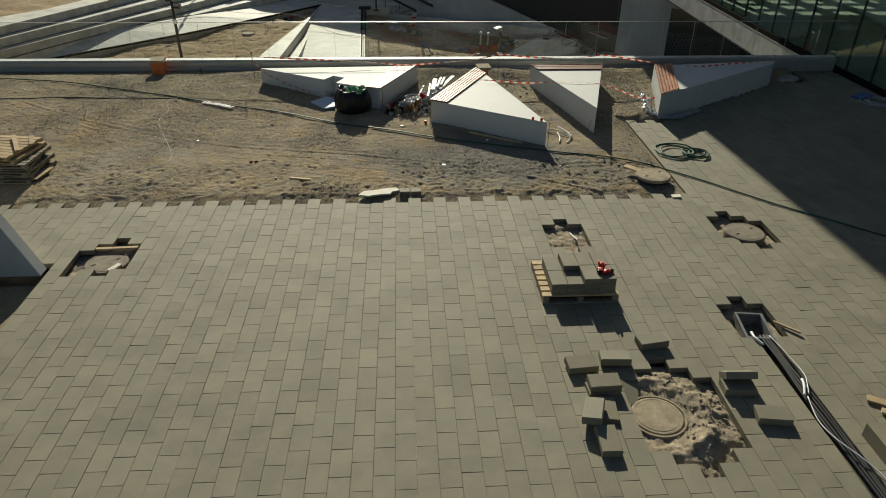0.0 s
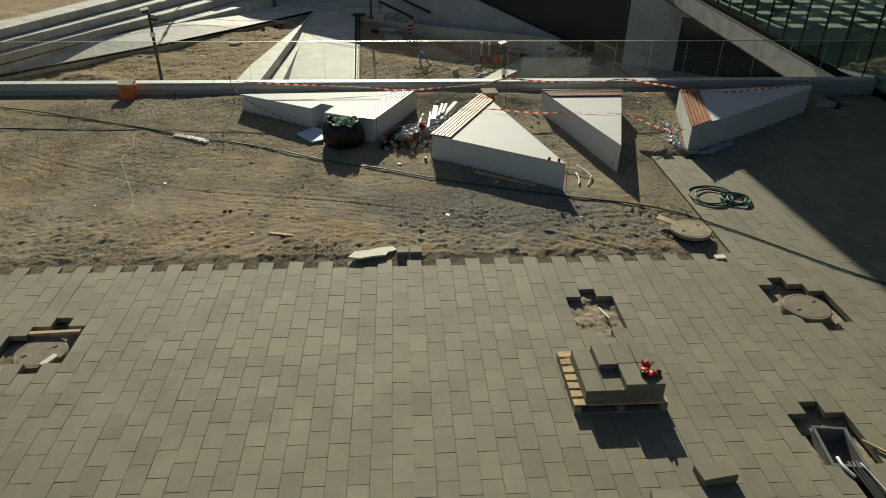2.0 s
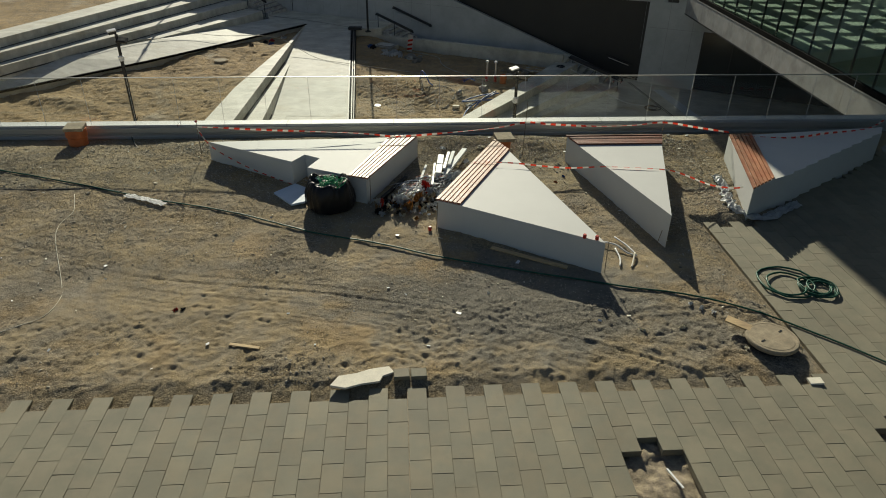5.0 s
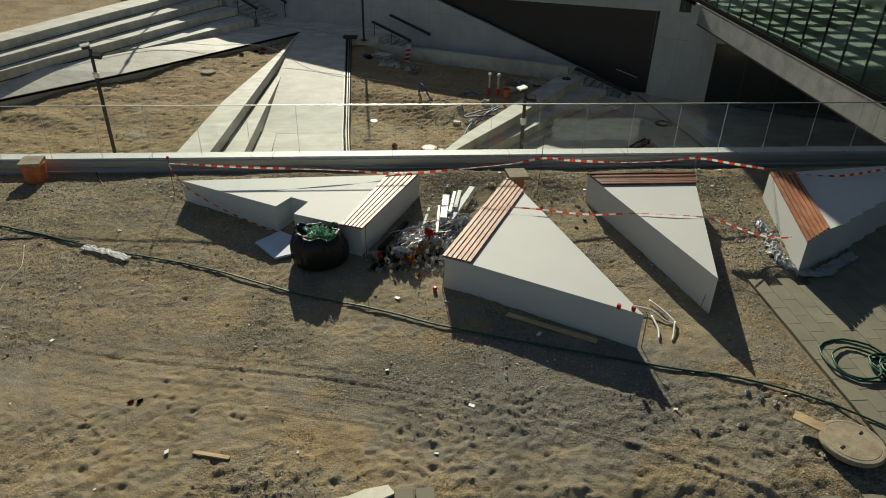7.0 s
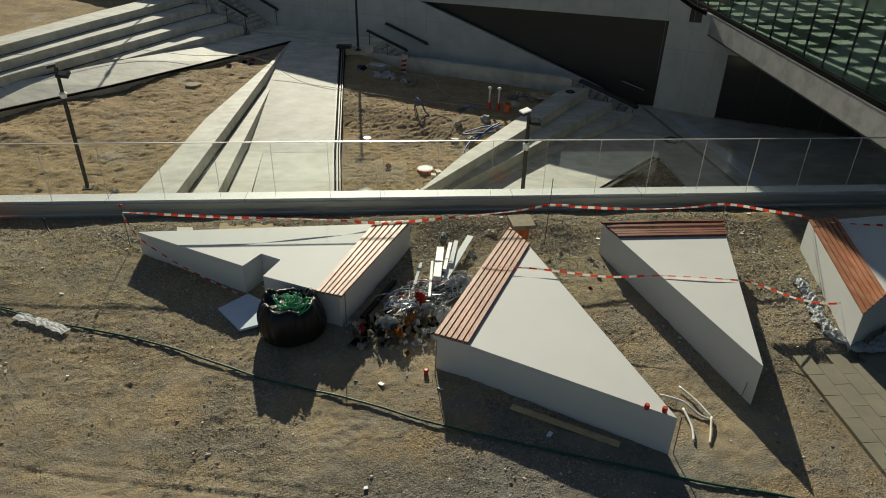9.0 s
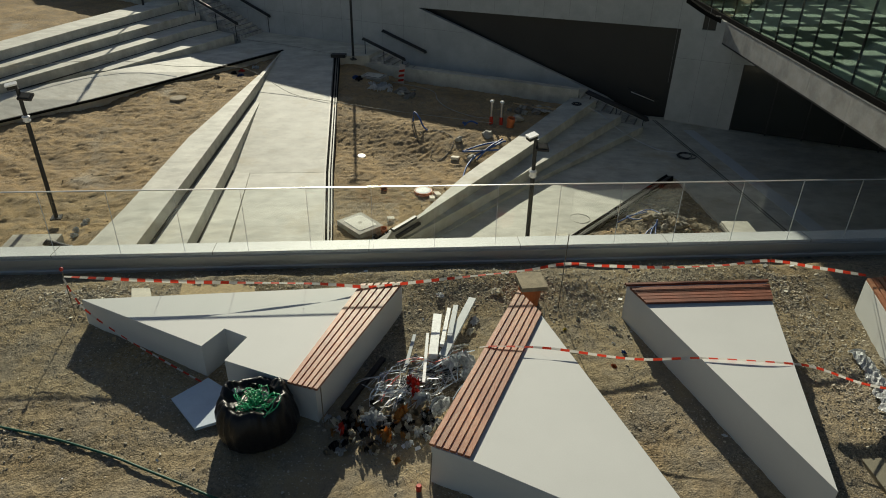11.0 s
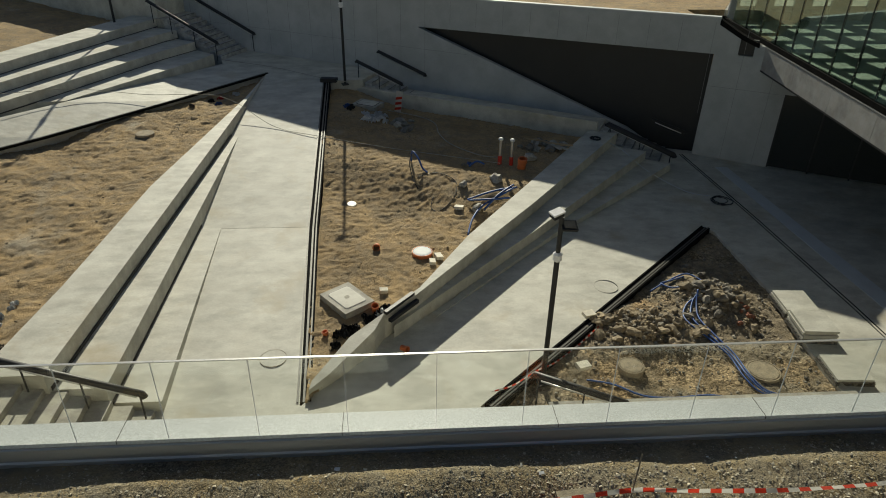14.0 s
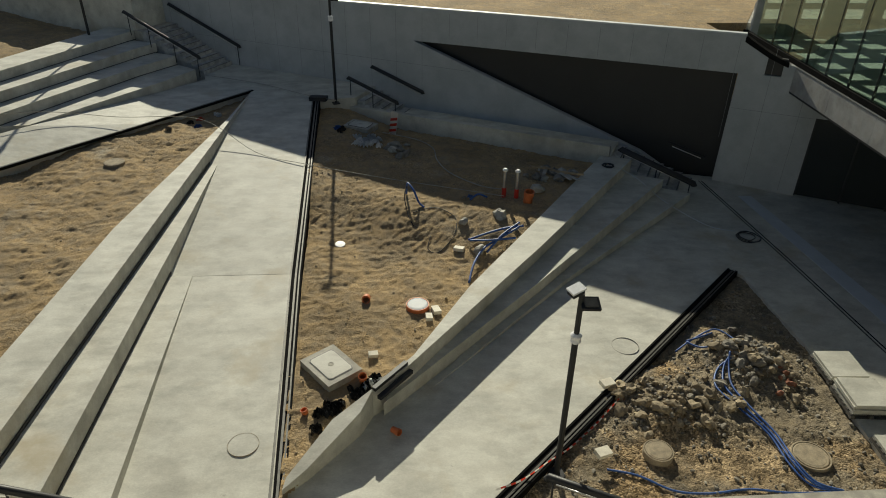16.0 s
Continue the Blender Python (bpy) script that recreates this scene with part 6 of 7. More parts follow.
    for x, y, r, mat, lab in ((2.73, 18.06, 0.035, YELLOW_PLASTIC, "small yellow plastic scrap on the soil"), (3.45, 17.51, 0.035, BLUE_PIPE, "small blue plastic scrap on the soil"), (3.23, 17.24, 0.05, ORANGE_PVC, "crumpled orange scrap on the soil"), (3.36, 17.72, 0.03, WHITE_PLASTIC, "small white scrap on the soil"),
                              (3.46, 18.1, 0.06, CARD, "pale chip beside a bench"), (3.5, 17.9, 0.05, CARD, "pale chip beside a bench"), (2.98, 18.3, 0.05, CARD, "pale chip on the soil")):
        ob = link("scrap", crumple(r * 2.6, r * 1.4, r * 0.7, x * 7), mat)
        ob.matrix_basis = pose(x, y, soil_z(x, y) + 0.02, 10, 5, x * 90)
        tagged(ob, label=lab, category="scrap", group="scraps on the soil")
    # barrier tape
    tape([(-4.34, 18.6, 0.90), (-2.63, 18.45, 0.86), (-0.9, 18.48, 0.76), (-0.15, 18.49, 0.672), (0.15, 18.52, 0.668), (0.44, 18.56, 0.672), (1.4, 18.62, 0.73), (2.2, 18.60, 0.82), (2.77, 18.56, 0.94), (3.4, 18.56, 0.89), (4.3, 18.56, 0.84), (5.2, 18.57, 0.85), (5.88, 18.57, 0.91), (6.6, 18.48, 0.82), (7.32, 18.36, 0.74)],
         "red and white barrier tape strung between rods and benches")
    tape([(1.35, 17.1, 0.62), (1.57, 17.06, 0.66), (2.23, 16.97, 0.67), (3.25, 16.72, 0.66), (4.10, 16.64, 0.705), (5.1, 16.50, 0.70), (5.55, 16.5, 0.6), (6.2, 16.45, 0.36), (6.7, 16.3, 0.36), (7.0, 16.3, 0.5)],
         "red and white barrier tape draped across the benches", 0.016)
    tape([(-4.34, 18.58, 0.88), (-4.02, 18.26, 0.60), (-3.4, 17.86, 0.38), (-2.8, 17.48, 0.27), (-2.2, 17.05, 0.24)], "red and white barrier tape sagging to the soil", 0.012)
    tape([(7.6, 18.2, 0.72), (8.6, 18.1, 0.70), (9.6, 18.35, 0.70), (10.6, 18.5, 0.74), (11.2, 18.8, 0.85)], "red and white barrier tape draped along a bench")
    for x, y, h, lean, cap in ((-4.34, 18.6, 1.02, (0, 0), True), (2.74, 18.56, 1.436, (0.03, 0), False), (-0.60, 16.30, 0.75, (0.0, 0.0), False), (0.62, 15.36, 0.62, (0.02, 0), False), (5.86, 18.58, 0.97, (0.03, 0), False),
                               (3.35, 13.82, 0.6, (0, 0.02), False), (4.45, 14.55, 0.35, (0.12, 0.1), False)):
        rod(x, y, soil_z(x, y) - 0.05, h - soil_z(x, y) + 0.05, lean, cap)
    for x, y in ((2.98, 13.98), (3.17, 13.92)):
        ob = link("red_plug", lathe([(0.03, 0), (0.032, 0.05), (0.026, 0.07)], sides=12), RED_PLASTIC)
        ob.matrix_basis = pose(x, y, 0.61)
        tagged(ob, label="small red plastic plug on a bench", category="plug", group="red plugs on a bench")
    ob = link("red_plug", lathe([(0.03, 0), (0.035, 0.06), (0.026, 0.08)], sides=12), RED_PLASTIC)
    ob.matrix_basis = pose(0.5, 15.35, soil_z(0.5, 15.35) - 0.005)
    tagged(ob, label="small red plastic plug on the soil", category="plug")
    pipe_stub(-7.3, 19.5, 0.18, 0.38, "wide orange pipe stub under a square concrete cap", 1.35)
    pipe_stub(2.31, 18.71, 0.04, 0.48, "orange pipe stub under a square concrete cap behind a bench")
    plank("board", (1.55, 14.67, soil_z(1.55, 14.67) + 0.02), (2.75, 13.98, soil_z(2.75, 13.98) + 0.02), 0.08, 0.03, PINE, "long pine board lying beside a bench", "board")
    plank("stick", (-2.48, 12.16, soil_z(-2.48, 12.16) + 0.015), (-2.05, 12.05, soil_z(-2.05, 12.05) + 0.015), 0.05, 0.02, PINE, "short pine lath lying on the soil", "lath")
    sheet("strand_board", [(-2.95, 18.80), (-1.80, 18.80), (-1.95, 19.50), (-3.0, 19.34)], 0.255, 0.02, 2, 0, OSB, "strand board sheet lying behind a bench", "board")
    sheet("offcut", [(-3.62, 18.82), (-3.31, 18.82), (-3.46, 19.2), (-3.73, 19.2)], 0.25, 0.02, 4, 3, CARD, "pale square offcut lying behind a bench", "offcut")
    sheet("packing_board", [(-1.0, 11.17), (-0.9, 11.36), (-0.66, 11.42), (-0.5, 11.50), (-0.24, 11.56), (-0.17, 11.44), (-0.32, 11.36), (-0.36, 11.25), (-0.6, 11.2), (-0.8, 11.12)], 0.045, 0.03, -2, 2, CARD, "torn cream packing board at the edge of the soil", "board")
    for x in (-0.07, 0.16):
        ob = link("loose_paver", paver_mesh(bmesh.new(), 0.105, 0.085, 0.1, 0.006), PAVER)
        ob.matrix_basis = pose(x, 11.40, 0.075, 1, 0, 2)
        tagged(ob, label="short grey paver set on the soil edge", category="paver", group="short pavers at the soil edge")
    crumpled_sheet("plastic_wrap", [(x, y, soil_z(x, y) + 0.03) for x, y in ((-5.36, 16.72), (-5.05, 16.6), (-4.8, 16.5), (-4.52, 16.34))], 0.20, WHITE_PLASTIC, "crumpled white plastic wrap beside the hose", "plastic wrap", 2.0, 0.010)
    crumpled_sheet("plastic_wrap", [(x, y, max(0.01, soil_z(x, y) + 0.01)) for x, y in ((6.72, 17.35), (6.70, 16.95), (6.58, 16.5), (6.50, 16.1), (6.62, 15.72), (7.0, 15.62), (7.45, 15.9), (7.95, 16.2))], 0.30, CLEAR_FILM,
                   "bunched white plastic sheet at the foot of a bench", "plastic sheet", 7.0, 0.06)
    for k, pts in enumerate(([(3.5, 14.75, 0.1), (3.75, 14.6, 0.12), (3.9, 14.4, 0.08), (4.05, 14.3, 0.07)], [(3.82, 14.9, 0.1), (3.95, 14.6, 0.1), (4.02, 14.33, 0.09)], [(3.72, 14.5, 0.1), (3.72, 14.2, 0.08), (3.66, 13.98, 0.07)],
                             [(4.02, 14.33, 0.1), (3.9, 14.05, 0.08), (3.85, 13.95, 0.06)])):
        ob = link("plastic_strip", tube(smooth_line([(x, y, soil_z(x, y) + z - 0.045) for x, y, z in pts], 5), 0.016, 6), CARD if k == 3 else WHITE_PLASTIC, smooth=True)
        tagged(ob, label="crumpled white strip lying on the soil", category="strip", group="white strips beside a bench")
    rng = random.Random(31)
    for k in range(150):
        x, y = rng.uniform(-9, 7), rng.uniform(11.6, 19.6)
        if (x > 5.6 and y < 15.6) or (x > 3 and y < 12):
            continue
        r = 0.008 + 0.018 * rng.random() ** 2
        bm = box(-r * 1.6, r * 1.6, -r, r, 0, 0.004, 0, pose(0, 0, 0, rng.uniform(-25, 25), rng.uniform(-25, 25), rng.uniform(0, 180)))
        ob = link("scrap", bm, (WHITE_PLASTIC, CARD, CAP, CARD, PINE, WHITE_PLASTIC)[k % 6])
        ob.matrix_basis = pose(x, y, soil_z(x, y) + 0.012)
        tagged(ob, label="small pale scrap lying on the soil", category="scrap", group="scraps on the soil")
    line_thing("cable", [(x, y, soil_z(x, y) + 0.008) for x, y in ((-13.5, 17.1), (-10.78, 17.04), (-9.94, 17.11), (-9.38, 17.19), (-8.3, 17.07), (-7.23, 16.99), (-6.1, 17.02), (-5.5, 16.9))], 0.013, DARK_METAL, "thin black cable lying across the soil", "cable")
    line_thing("cord", [(x, y, soil_z(x, y) + 0.006) for x, y in ((-6.35, 16.79), (-6.12, 16.12), (-6.2, 15.7), (-6.07, 15.17), (-5.48, 13.9), (-5.32, 13.46), (-5.35, 12.98), (-5.62, 12.74), (-5.88, 12.57))], 0.005, CARD, "thin white cord winding over the soil", "cord")
    for x, y, r, mat, lab in ((-3.47, 13.06, 0.045, RED_PLASTIC, "crumpled red wrapper on the soil"), (-3.36, 13.07, 0.04, BLACK_PLASTIC, "crumpled black wrapper on the soil"), (3.48, 12.2, 0.06, CARD, "torn cream paper on the soil"), (4.1, 12.26, 0.06, CARD, "torn cream paper on the soil"), (4.45, 12.84, 0.05, CLEAR_FILM, "scrap of clear film beside the hose"),
                              (4.58, 12.72, 0.06, CLEAR_FILM, "scrap of clear film beside the hose"), (4.73, 12.62, 0.05, WHITE_PLASTIC, "scrap of white film beside the hose"), (5.62, 11.72, 0.05, CARD, "pale scrap beside a manhole cover"), (4.86, 11.75, 0.05, CARD, "pale scrap beside a manhole cover"), (1.33, 13.3, 0.035, WHITE_PLASTIC, "small white scrap on the soil")):
        ob = link("scrap", crumple(r * 2.6, r * 1.5, r * 0.6, x * 5 + y), mat)
        ob.matrix_basis = pose(x, y, max(0.01, soil_z(x, y)) + 0.02, 8, 5, x * 90)
        tagged(ob, label=lab, category="scrap", group="scraps on the soil")
    ob = link("cable", tube(smooth_line([(-6.1, 19.5, 0.35), (-6.0, 19.35, 0.2), (-5.7, 19.0, 0.15), (-5.2, 18.75, 0.14)], 6), 0.016, 6), DARK_METAL, smooth=True)
    tagged(ob, label="stub of black cable rising from the soil", category="cable")


# ---- lamps and things in the sunken plaza ----
def lamp_post(x, y, z, h, turn, label):
    th = empty("lamp_post", pose(x, y, z, 0, 0, turn), label=label, category="lamp post", group="dark lamp posts")
    part("pole", lathe([(0.075, 0), (0.075, 0.02), (0.058, 0.03), (0.058, h * 0.78), (0.05, h * 0.79), (0.05, h)], sides=16), DARK_METAL, th, smooth=False)
    part("base_plate", box(-0.14, 0.14, -0.14, 0.14, -0.02, 0.02, 0.005), DARK_METAL, th)
    tilt = Matrix.Translation((-0.12, 0, h + 0.10)) @ pose(0, 0, 0, 6, -9, 14)
    arm = part("head", box(-0.14, 0.14, -0.10, 0.10, 0.0, 0.04, 0.012, tilt), WHITE_PLASTIC, th, "flat lamp head with a pale top")
    part("lens", box(-0.12, 0.12, -0.085, 0.085, -0.09, 0.0, 0.012, tilt), DARK_METAL, arm)
    tilt = Matrix.Translation((0.15, -0.05, h - 0.2)) @ pose(0, 0, 0, 22, 6, -8)
    arm = part("head", box(-0.17, 0.17, -0.13, 0.13, -0.03, 0.03, 0.012, tilt), DARK_METAL, th, "flat dark lamp head")
    part("fin", box(-0.12, 0.12, -0.09, 0.09, 0.03, 0.05, 0.006, tilt), GRATE, arm)
    part("stem", tube([(0, 0, h - 0.04), (-0.05, 0, h + 0.08)], 0.03, 10), DARK_METAL, th, smooth=True)
    part("wrap", lathe([(0.06, h * 0.76), (0.10, h * 0.77), (0.085, h * 0.785), (0.105, h * 0.80), (0.06, h * 0.81)], sides=14), WHITE_PLASTIC, th, "white plastic wrap")
    return th


def chamber_cover(x, y, z, w, d, rz, label):
    th = empty("chamber_cover", pose(x, y, z, 0, 0, rz), label=label, category="chamber cover", group="square chamber covers")
    part("frame", box(-w / 2, w / 2, -d / 2, d / 2, -0.3, 0, 0.012), CONCRETE_OLD, th)
    bm = box(-w * 0.38, w * 0.38, -d * 0.36, d * 0.36, 0.0, 0.012, 0.0)
    bmesh.ops.bevel(bm, geom=[e for e in bm.edges if abs(e.verts[0].co.z - e.verts[1].co.z) > 0.005], offset=0.09, segments=4, affect="EDGES", profile=0.5)
    part("groove", bm, DARK_METAL, th)
    bm = box(-w * 0.36, w * 0.36, -d * 0.34, d * 0.34, 0.0, 0.018, 0.0)
    bmesh.ops.bevel(bm, geom=[e for e in bm.edges if abs(e.verts[0].co.z - e.verts[1].co.z) > 0.005], offset=0.085, segments=4, affect="EDGES", profile=0.5)
    part("lid", bm, CONCRETE, th)
    part("socket", lathe([(0.07, 0.0), (0.07, 0.022), (0.05, 0.024), (0.045, 0.019)], sides=16), CONCRETE_OLD, th)
    return th


def line_thing(name, pts, r, mat, label, category, group="", n=6):
    ob = link(name, tube(smooth_line(pts, n), r, 7), mat, smooth=True)
    return tagged(ob, label=label, category=category, group=group)


def slab_stack(x, y, z, n, rz, label):
    pallet(pose(x, y, z, 0, 0, rz), "grey weathered pallet under concrete slabs", 0.95, 1.0, 6, 0.12, GREY_WOOD)
    th = empty("slab_stack", pose(x, y, z + 0.12, 0, 0, rz), label=label, category="slab stack", group="stacks of pale slabs")
    for i in range(n):
        o = 0.02 * math.sin(i * 2.3)
        part("slab", box(-0.44 + o, 0.44 + o, -0.47 - o, 0.47 - o, i * 0.07 + 0.003, i * 0.07 + 0.066, 0.006), CONCRETE, th)


def build_plaza_things():
    lamp_post(3.86, 26.15, -4.45, 4.35, 12, "tall dark lamp post with two flat heads by the rubble")
    lamp_post(-9.27, 28.07, -3.05, 3.72, 10, "tall dark lamp post with two flat heads in the sand")
    lamp_post(-1.62, 44.62, -3.0, 4.35, 20, "tall dark lamp post with two flat heads by the landing")
    lamp_post(-12.95, 49.5, -1.5, 4.35, 10, "tall dark lamp post above the seat steps")
    chamber_cover(-0.80, 29.15, -3.98, 1.18, 0.92, -52, "square concrete chamber cover with a rounded lid in the sand")
    chamber_cover(-0.58, 43.17, -3.40, 1.15, 0.85, -28, "square chamber cover with a pale lid near the low wall")
    round_cover(1.28, 31.5, -4.0, 0.27, 0.12, CAP, "round pale lid in an orange ring on the sand", False, ORANGE_PVC)
    round_cover(-8.75, 39.05, left_z(-8.75, 39.05) + 0.07, 0.34, 0.2, SANDY_LID, "round pale manhole cover in the sand", False)
    round_cover(6.10, 26.58, -4.39, 0.28, 0.30, SANDY_LID, "round rusty cover on a concrete ring in the rubble", False, SANDY_LID)
    round_cover(9.36, 26.42, -4.56, 0.36, 0.25, SANDY_LID, "round concrete cover in the rubble", False, SANDY_LID)
    for x, y, z, r, lab in ((-2.42, 26.98, -4.166, 0.31, "round cover flush in the concrete ramp"), (6.45, 30.05, -4.445, 0.33, "round cover flush in the concrete floor")):
        th = empty("manhole_cover", pose(x, y, z), label=lab, category="manhole cover", group="flush covers in the ramps")
        part("ring", lathe([(r * 1.0, -0.03), (r * 1.02, -0.03), (r * 1.02, 0.003), (r, 0.004), (r * 0.999, -0.03)], sides=48), SANDY_LID if x < 0 else CONCRETE_OLD, th)
    # pipes and cables in the middle bed
    for x, y, c in ((4.31, 36.88, 0), (4.71, 36.79, 0)):
        th = empty("vent_pipe", pose(x, y, sand_z(x, y) - 0.05), label="grey standpipe with a red base in the sand", category="pipe", group="standpipes in the sand")
        part("pipe", lathe([(0.055, 0), (0.055, 1.0)], sides=14), GALV, th)
        part("collar", lathe([(0.075, 0), (0.075, 0.36), (0.06, 0.38)], sides=14), RED_PLASTIC, th)
        part("cap", lathe([(0.085, 0.98), (0.09, 1.02), (0.05, 1.06)], sides=14), WHITE_PLASTIC, th)
    for x, y, r, h, rx in ((5.02, 36.41, 0.15, 0.4, 8), (-0.06, 32.03, 0.1, 0.25, 70), (-1.25, 27.75, 0.07, 0.10, 15), (0.6, 27.25, 0.07, 0.2, 80), (-0.05, 28.7, 0.09, 0.24, 20)):
        ob = link("pipe_piece", lathe([(r, 0), (r, h * 0.6), (r * 1.12, h * 0.62), (r * 1.12, h), (r * 0.9, h), (r * 0.88, 0.02)], sides=18), ORANGE_PVC)
        ob.matrix_basis = pose(x, y, (sand_z(x, y) if x != 0.6 else -4.2) + 0.02, rx, 0, x * 77)
        tagged(ob, label="short piece of orange drain pipe", category="pipe", group="orange pipe pieces")
    for x, y, w in ((2.61, 34.18, 0.2), (1.75, 31.3, 0.2), (1.55, 31.0, 0.17), (0.15, 29.6, 0.15)):
        ob = link("white_block", box(-w * 0.75, w * 0.75, -w * 0.5, w * 0.5, 0, 0.10, 0.015), CARD)
        ob.matrix_basis = pose(x, y, sand_z(x, y), 5, 4, x * 60)
        tagged(ob, label="pale block lying on the sand", category="block", group="pale blocks on the sand")
    for k, pts in enumerate(([(2.75, 32.6, 0.05), (2.95, 33.3, 0.12), (3.3, 33.95, 0.16), (3.72, 34.25, 0.15), (4.44, 34.63, 0.2)], [(2.9, 34.45, 0.08), (3.53, 34.5, 0.2), (4.09, 34.7, 0.14), (4.6, 34.75, 0.15)], [(2.95, 34.4, 0.1), (3.6, 34.2, 0.2), (4.3, 34.3, 0.1)], [(3.4, 33.9, 0.06), (3.9, 34.35, 0.2), (4.5, 34.9, 0.16)],
                             [(1.12, 37.1, 0.02), (1.16, 37.05, 0.42), (1.35, 36.7, 0.32), (1.5, 36.4, 0.10), (1.66, 36.2, 0.03)], [(3.17, 36.6, 0.05), (3.45, 36.75, 0.15), (3.74, 36.7, 0.06)])):
        line_thing("conduit", [(x, y, sand_z(x, y) + dz) for x, y, dz in pts], 0.034, BLUE_PIPE, "blue plastic conduit rising out of the sand", "conduit", "blue conduits in the sand")
    line_thing("cable", [(*on_wall(-9.5, 2.2), -2.9), (-5.2, 47.2, -2.94), (-2.9, 45.4, -2.9), (-1.6, 44.5, -2.85)], 0.015, CONCRETE_OLD, "pale cable across the landing", "cable")
    line_thing("cable", [(-16, 38, -1.6), (-12.5, 41.5, -2.2), (-9.5, 42.2, -2.66), (-6.5, 42.0, -2.7), (-4.2, 40.2, -3.32), (-2.4, 39.3, -3.4), (0.5, 38.2, -3.5), (2.4, 37.5, -3.52), (4.3, 36.7, -3.5)], 0.011, CONCRETE_OLD, "thin grey cable strung across the ramps", "cable")
    line_thing("cable", [(8.5, 39.2, -3.53), (9.3, 38.5, -3.75), (10.1, 37.6, -4.25), (11.2, 36.4, -4.57), (12.0, 36.0, -4.6)], 0.016, CAP, "thin pale cable hanging over the steps", "cable")
    ring_coil("cable_coil", 12.3, 35.6, floor_z(12, 0) + 0.0, 0.32, 3, DARK_METAL, 0.015, 3.0, "coil of dark cable on the lowest floor")
    ring_coil("cable_coil", 8.4, 39.04, -3.55, 0.17, 4, DARK_METAL, 0.025, 5.0, "coil of black cable on a step")
    th = empty("warning_board", pose(0.70, 42.95, -3.72, 4, 8, -20), label="red and white striped warning board by the low wall", category="warning board")
    part("board", box(-0.14, 0.14, -0.02, 0.02, 0.0, 0.95, 0.004), TAPE_WHITE, th)
    for k in range(4):
        bm = bmesh.new()
        v = [bm.verts.new((x, -0.024, z)) for x, z in ((-0.14, 0.05 + k * 0.24), (0.14, 0.15 + k * 0.24), (0.14, 0.27 + k * 0.24), (-0.14, 0.17 + k * 0.24))]
        bm.faces.new(v)
        if k < 3:
            part("stripe", bm, TAPE_RED, th, "red stripe")
        else:
            bm.free()
    rng = random.Random(44)
    for k in range(14):
        x, y = rng.uniform(-0.7, 0.35), rng.uniform(41.1, 42.0)
        ob = link("rubbish", crumple(rng.uniform(0.25, 0.55), rng.uniform(0.2, 0.4), 0.12, k), (CLEAR_FILM, WHITE_PLASTIC, WHITE_PLASTIC, CLEAR_FILM)[k % 4])
        ob.matrix_basis = pose(x, y, sand_z(x, y) + 0.12, 0, 0, k * 40)
        tagged(ob, label="crumpled pale plastic and rags on the sand", category="rubbish", group="rubbish by the low wall")
    for k in range(30):
        f = rng.random()
        x, y = -1.0 + 1.3 * f + rng.gauss(0, 0.1), 27.3 + 1.35 * f + rng.gauss(0.1, 0.12)
        ob = link("rubbish", crumple(rng.uniform(0.18, 0.5), rng.uniform(0.15, 0.35), 0.14, 10 + k), (BLACK_PLASTIC, BLACK_PLASTIC, BLACK_PLASTIC, DARK_METAL, BLACK_PLASTIC, BLACK_PLASTIC, BLACK_PLASTIC, CLEAR_FILM)[k % 8])
        ob.matrix_basis = pose(x, y, sand_z(x, y) + 0.08, 0, 0, k * 40)
        tagged(ob, label="crumpled black and clear plastic beside the wall", category="rubbish", group="rubbish beside the seat step")
    disc = link("lid", lathe([(0.155, 0.0), (0.16, 0.02), (0.15, 0.035), (0.02, 0.04)], sides=24), WHITE_PLASTIC)
    disc.matrix_basis = pose(-0.94, 34.86, sand_z(-0.94, 34.86) + 0.01, 6, 3)
    tagged(disc, label="round white plastic lid lying on the sand", category="lid")
    plank("end_block", (-2.72, 45.0, -2.90), (-2.0, 44.85, -2.88), 0.34, 0.16, DARK_METAL, "dark steel end box of the slot drain", "drain end")
    for k, (x, y, r, mat) in enumerate(((-1.46, 42.67, 0.16, BLUE_PIPE), (-1.3, 42.5, 0.2, DARK_METAL), (3.2, 36.75, 0.12, BLUE_PIPE), (3.0, 36.7, 0.10, STONE_GREY))):
        ob = link("rubbish", crumple(r * 2.4, r * 1.6, r * 0.7, 130 + k), mat)
        ob.matrix_basis = pose(x, y, sand_z(x, y) + 0.10, 10, 0, k * 60)
        tagged(ob, label="crumpled packaging lying on the sand", category="rubbish", group="packaging on the sand")
    for k in range(26):
        x, y = (rng.gauss(6.3, 0.45), rng.gauss(38.5, 0.35)) if k < 16 else (rng.gauss(0.9, 0.25), rng.gauss(40.8, 0.35))
        r = rng.uniform(0.08, 0.22)
        ob = link("rock", soft_lump(r, 200 + k, (1.3, 0.95, 0.6), 0.6, 2), STONE_GREY if k % 3 else CONCRETE_OLD)
        ob.matrix_basis = pose(x, y, sand_z(x, y) + r * 0.2, rng.uniform(0, 30), rng.uniform(0, 30), rng.uniform(0, 360))
        tagged(ob, label="broken lump of concrete lying on the sand", category="rock", group="broken concrete by the low wall")
    for x, y, r in ((4.0, 35.5, 0.2), (2.85, 35.3, 0.14), (3.2, 34.0, 0.17), (5.5, 37.2, 0.22)):
        ob = link("rock", soft_lump(r, x * 9, (1.2, 0.95, 0.8), 0.5, 2), CONCRETE_OLD)
